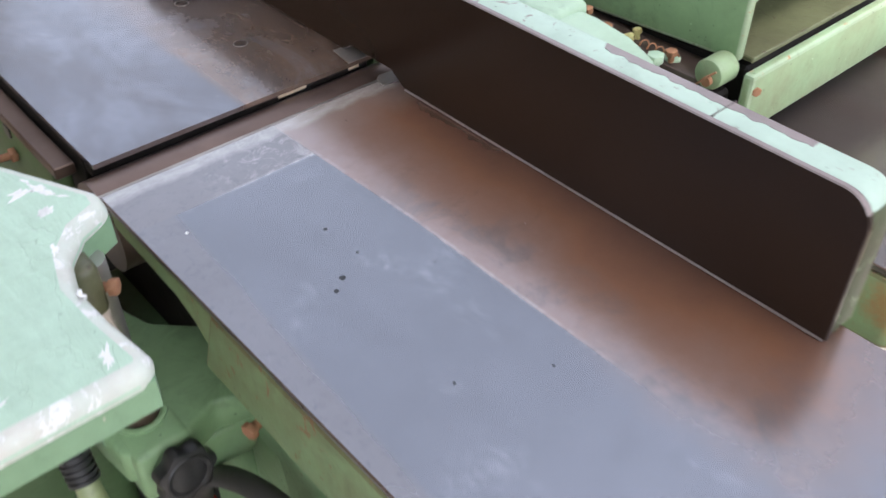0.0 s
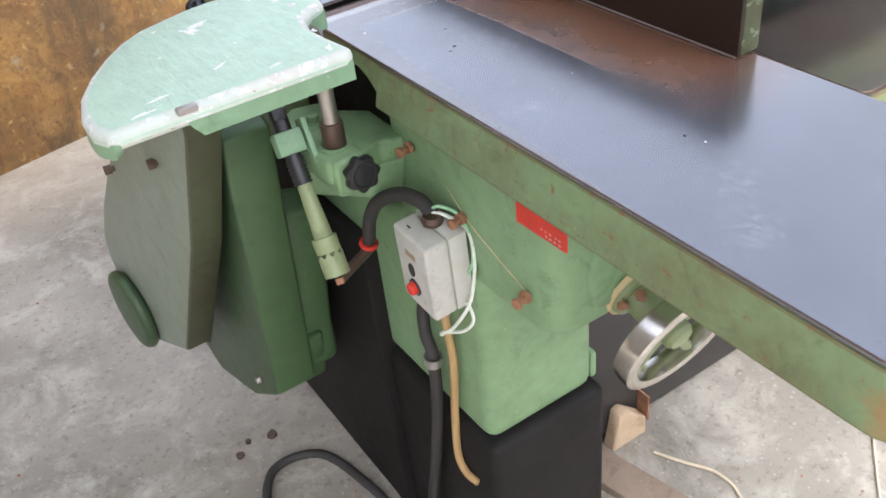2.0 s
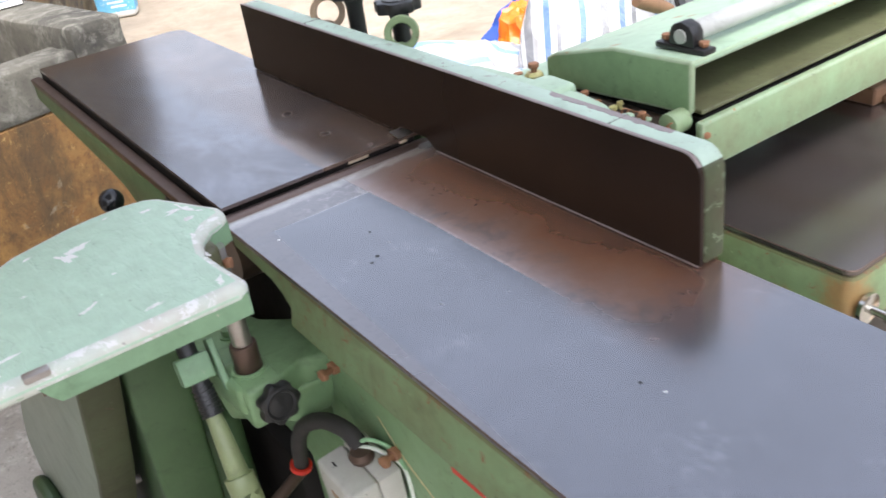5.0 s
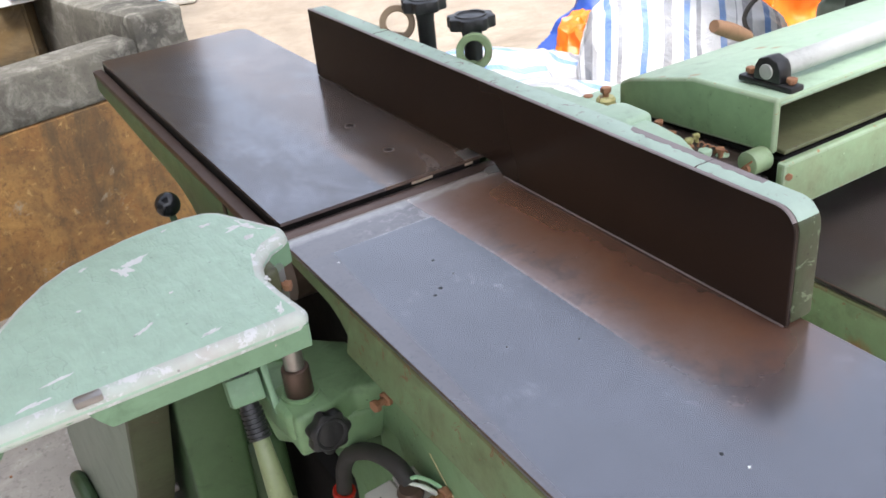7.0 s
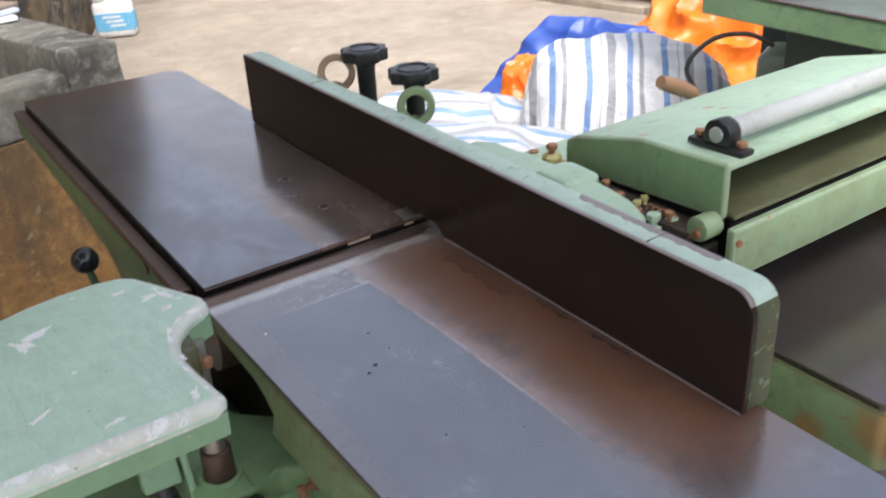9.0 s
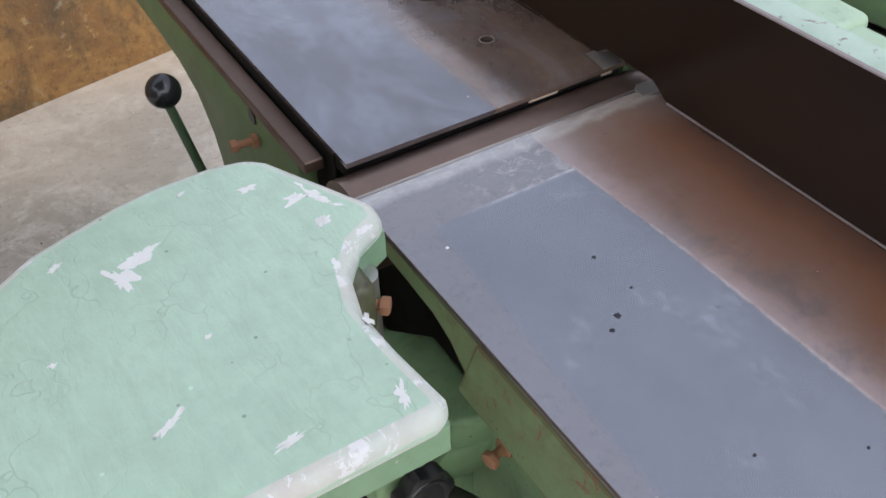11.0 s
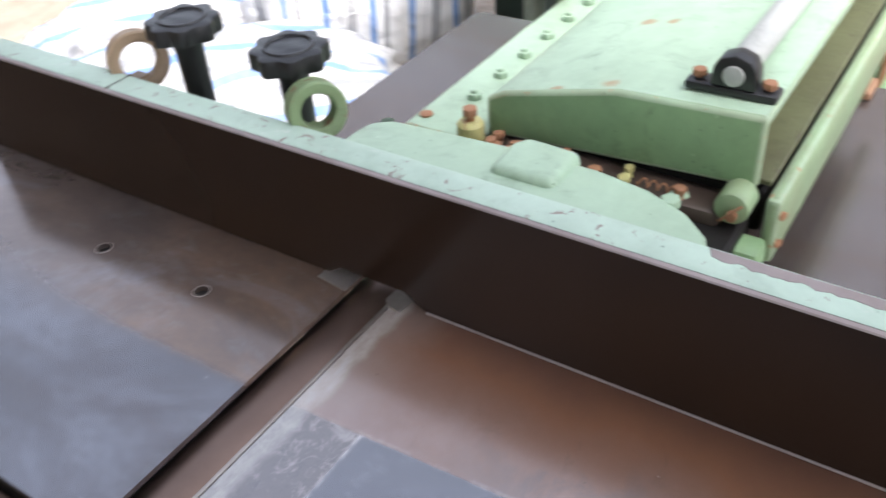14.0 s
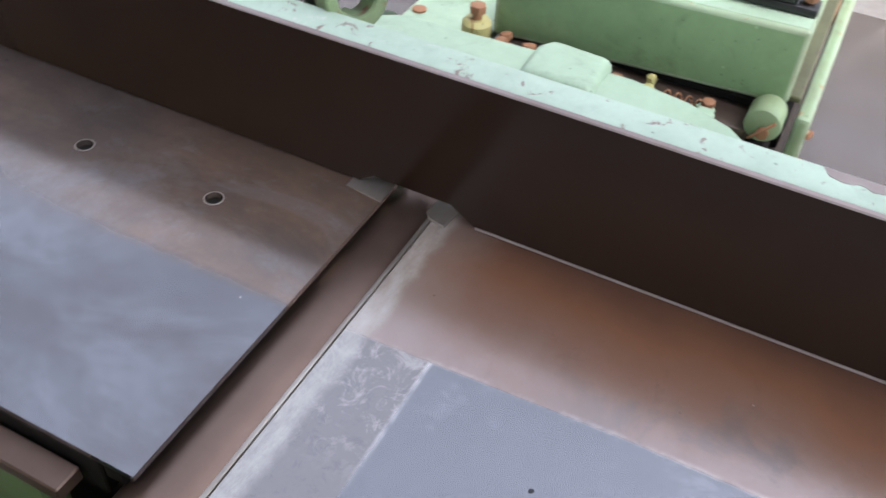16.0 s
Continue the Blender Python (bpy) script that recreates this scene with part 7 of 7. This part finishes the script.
part("barrel_body", lathe(bmesh.new(), [(0.0, 0.0), (0.17, 0.0), (0.19, 0.06), (0.25, 0.75), (0.26, 0.78), (0.26, 0.82), (0.24, 0.82), (0.0, 0.80)], Matrix.Translation((3.78, 7.62, FLOOR)), 40), BARREL, barrel)
part("broom_stick", cyl(bmesh.new(), (3.46, 7.32, FLOOR + 0.02), (3.30, 7.45, 0.85), 0.014, n=10), PALE_LINE, barrel)
# metal door of the shed
shed = thing("metal_shed", (2.5, 8.7, FLOOR), "dark shed with a rusty beige sheet-metal door", "shed")
MS = Matrix.Translation((2.27, 8.72, FLOOR)) @ Matrix.Rotation(radians(-36), 4, "Z")
part("shed_body", box(bmesh.new(), -0.1, 1.4, 0.04, 0.8, 0.0, 2.3, 0.01, 1, MS), BLACK_PAINT, shed)
part("shed_door", box(bmesh.new(), 0.0, 0.62, 0.0, 0.04, 0.30, 2.1, 0.006, 1, MS), BEIGE_SHEET, shed, "beige sheet-metal door, rusty along its foot")
part("sill", box(bmesh.new(), -0.06, 0.9, -0.10, 0.03, 0.14, 0.22, 0.008, 1, MS), WOOD_GREY, shed)

# ---- plants ----


def leaf(t, base, d, up, length, width, bend, n=6):
    """A tapered leaf that droops, with a folded midrib."""
    side = d.cross(up).normalized()
    rows = []
    for k in range(n + 1):
        u = k / n
        c = base + d * length * u + up * (length * (0.35 * u - bend * u * u))
        w = width * math.sin(math.pi * (0.08 + 0.92 * u) ** 0.8) * 0.5 + 0.0008
        rows.append((t.verts.new(c - side * w + up * w * 0.35), t.verts.new(c), t.verts.new(c + side * w + up * w * 0.35)))
    for a, b in zip(rows, rows[1:]):
        t.faces.new((a[0], a[1], b[1], b[0]))
        t.faces.new((a[1], a[2], b[2], b[1]))


def bush(name, at, radius, height, count, seed, mat, label, size=(0.16, 0.035), group=""):
    rr = random.Random(seed)
    ob = thing(name, at, label, "plant", group)
    t = bmesh.new()
    st = bmesh.new()
    for k in range(count):
        a, r = rr.uniform(0, 2 * math.pi), radius * math.sqrt(rr.random())
        p = Vector((at[0] + r * math.cos(a), at[1] + r * math.sin(a), at[2] + height * (0.25 + 0.75 * rr.random()) * (1 - 0.5 * (r / radius) ** 2)))
        if k % 3 == 0:
            cyl_at = Vector((at[0] + 0.6 * r * math.cos(a), at[1] + 0.6 * r * math.sin(a), at[2]))
            tube(st, [cyl_at, cyl_at.lerp(p, 0.6) + Vector((0, 0, 0.03)), p], 0.004, 5, 2)
        for q in range(rr.randint(3, 5)):
            b = rr.uniform(0, 2 * math.pi)
            d = Vector((math.cos(b), math.sin(b), rr.uniform(0.1, 0.9))).normalized()
            leaf(t, p, d, Vector((0, 0, 1)), size[0] * rr.uniform(0.7, 1.3), size[1] * rr.uniform(0.7, 1.2), rr.uniform(0.3, 0.9), 4)
    part("stem", st, STEM, ob)
    part("leaves", t, mat, ob, "", 3)
    return ob


bush("leafy_shrub", (4.62, 4.30, FLOOR + 0.05), 0.42, 0.55, 420, 1, LEAF_DARK, "dense shrub with long narrow dark green and purple leaves", (0.20, 0.04), "garden shrubs")
bush("leafy_shrub", (4.85, 3.75, FLOOR + 0.05), 0.45, 0.60, 420, 2, LEAF_DARK, "dense shrub with long narrow dark green and purple leaves", (0.20, 0.04), "garden shrubs")
bush("leafy_shrub", (5.45, 4.2, FLOOR + 0.1), 0.6, 0.8, 380, 3, LEAF_DARK, "dense shrub with long narrow dark green and purple leaves", (0.22, 0.045), "garden shrubs")
bush("low_weeds", (4.75, 3.15, FLOOR + 0.02), 0.40, 0.28, 220, 4, LEAF_LIGHT, "low pale green weeds with round leaves", (0.10, 0.06))
bush("low_weeds", (5.4, 3.2, FLOOR + 0.05), 0.6, 0.35, 240, 5, LEAF_LIGHT, "low pale green weeds with round leaves", (0.10, 0.06))
bush("corner_shrub", (4.25, 7.75, FLOOR + 0.05), 0.34, 0.55, 180, 6, LEAF_DARK, "dark small-leaved shrub beside the barrel", (0.13, 0.06))
for k, (x, y, hgt) in enumerate(((4.55, 6.35, 0.42), (4.95, 6.05, 0.55), (5.05, 5.15, 0.5))):
    taro = thing("taro_plant", (x, y, FLOOR + 0.1), "young taro plant with a broad green leaf in bare soil", "plant", "taro plants")
    for q, (a, f) in enumerate(((0.4, 1.0), (2.6, 0.75), (4.4, 0.55))):
        top = Vector((x + 0.14 * math.cos(a + k), y + 0.14 * math.sin(a + k), FLOOR + 0.1 + hgt * f))
        st = part("stalk", tube(bmesh.new(), [(x, y, FLOOR + 0.05), (x + 0.02, y, FLOOR + 0.1 + hgt * 0.5 * f), top], 0.010, 8, 4), STEM, taro)
        t = bmesh.new()
        ctr = t.verts.new(top)
        rim = []
        for s in range(25):
            b = 2 * math.pi * s / 24 + a
            w = 0.13 * (1 - 0.35 * math.cos(b - a)) * (0.35 if s in (0, 24) else 1)
            rim.append(t.verts.new(top + Vector((w * math.cos(b), w * math.sin(b), -0.10 * math.cos(b - a - 2.6) - 0.05 * w))))
        for s in range(24):
            t.faces.new((ctr, rim[s], rim[s + 1]))
        part("leaf_blade", t, LEAF_LIGHT, taro, "", 3)
rr = random.Random(31)
bm = bmesh.new()
for k in range(900):
    p = bed_point(rr.uniform(0.0, 1.0), 0.15 + 3.5 * rr.random() ** 1.5)
    r = rr.uniform(0.008, 0.035)
    t = bmesh.new()
    bmesh.ops.create_icosphere(t, subdivisions=1, radius=r)
    for v in t.verts:
        v.co *= rr.uniform(0.7, 1.2)
    merge(bm, t, Matrix.Translation((p.x, p.y, FLOOR + 0.13 + 0.05 * rr.random())))
solo("soil_clods", bm, SOIL, "loose soil clods and pebbles on the garden bed", "soil", kind="stuff", sharp=0.3)
bm = lump((5.15, 3.45, 0.1), (0.20, 0.16, 0.14), 6.1, 0.1, 4)
solo("white_sack", bm, CHALK, "crumpled white plastic bag among the weeds", "bag")
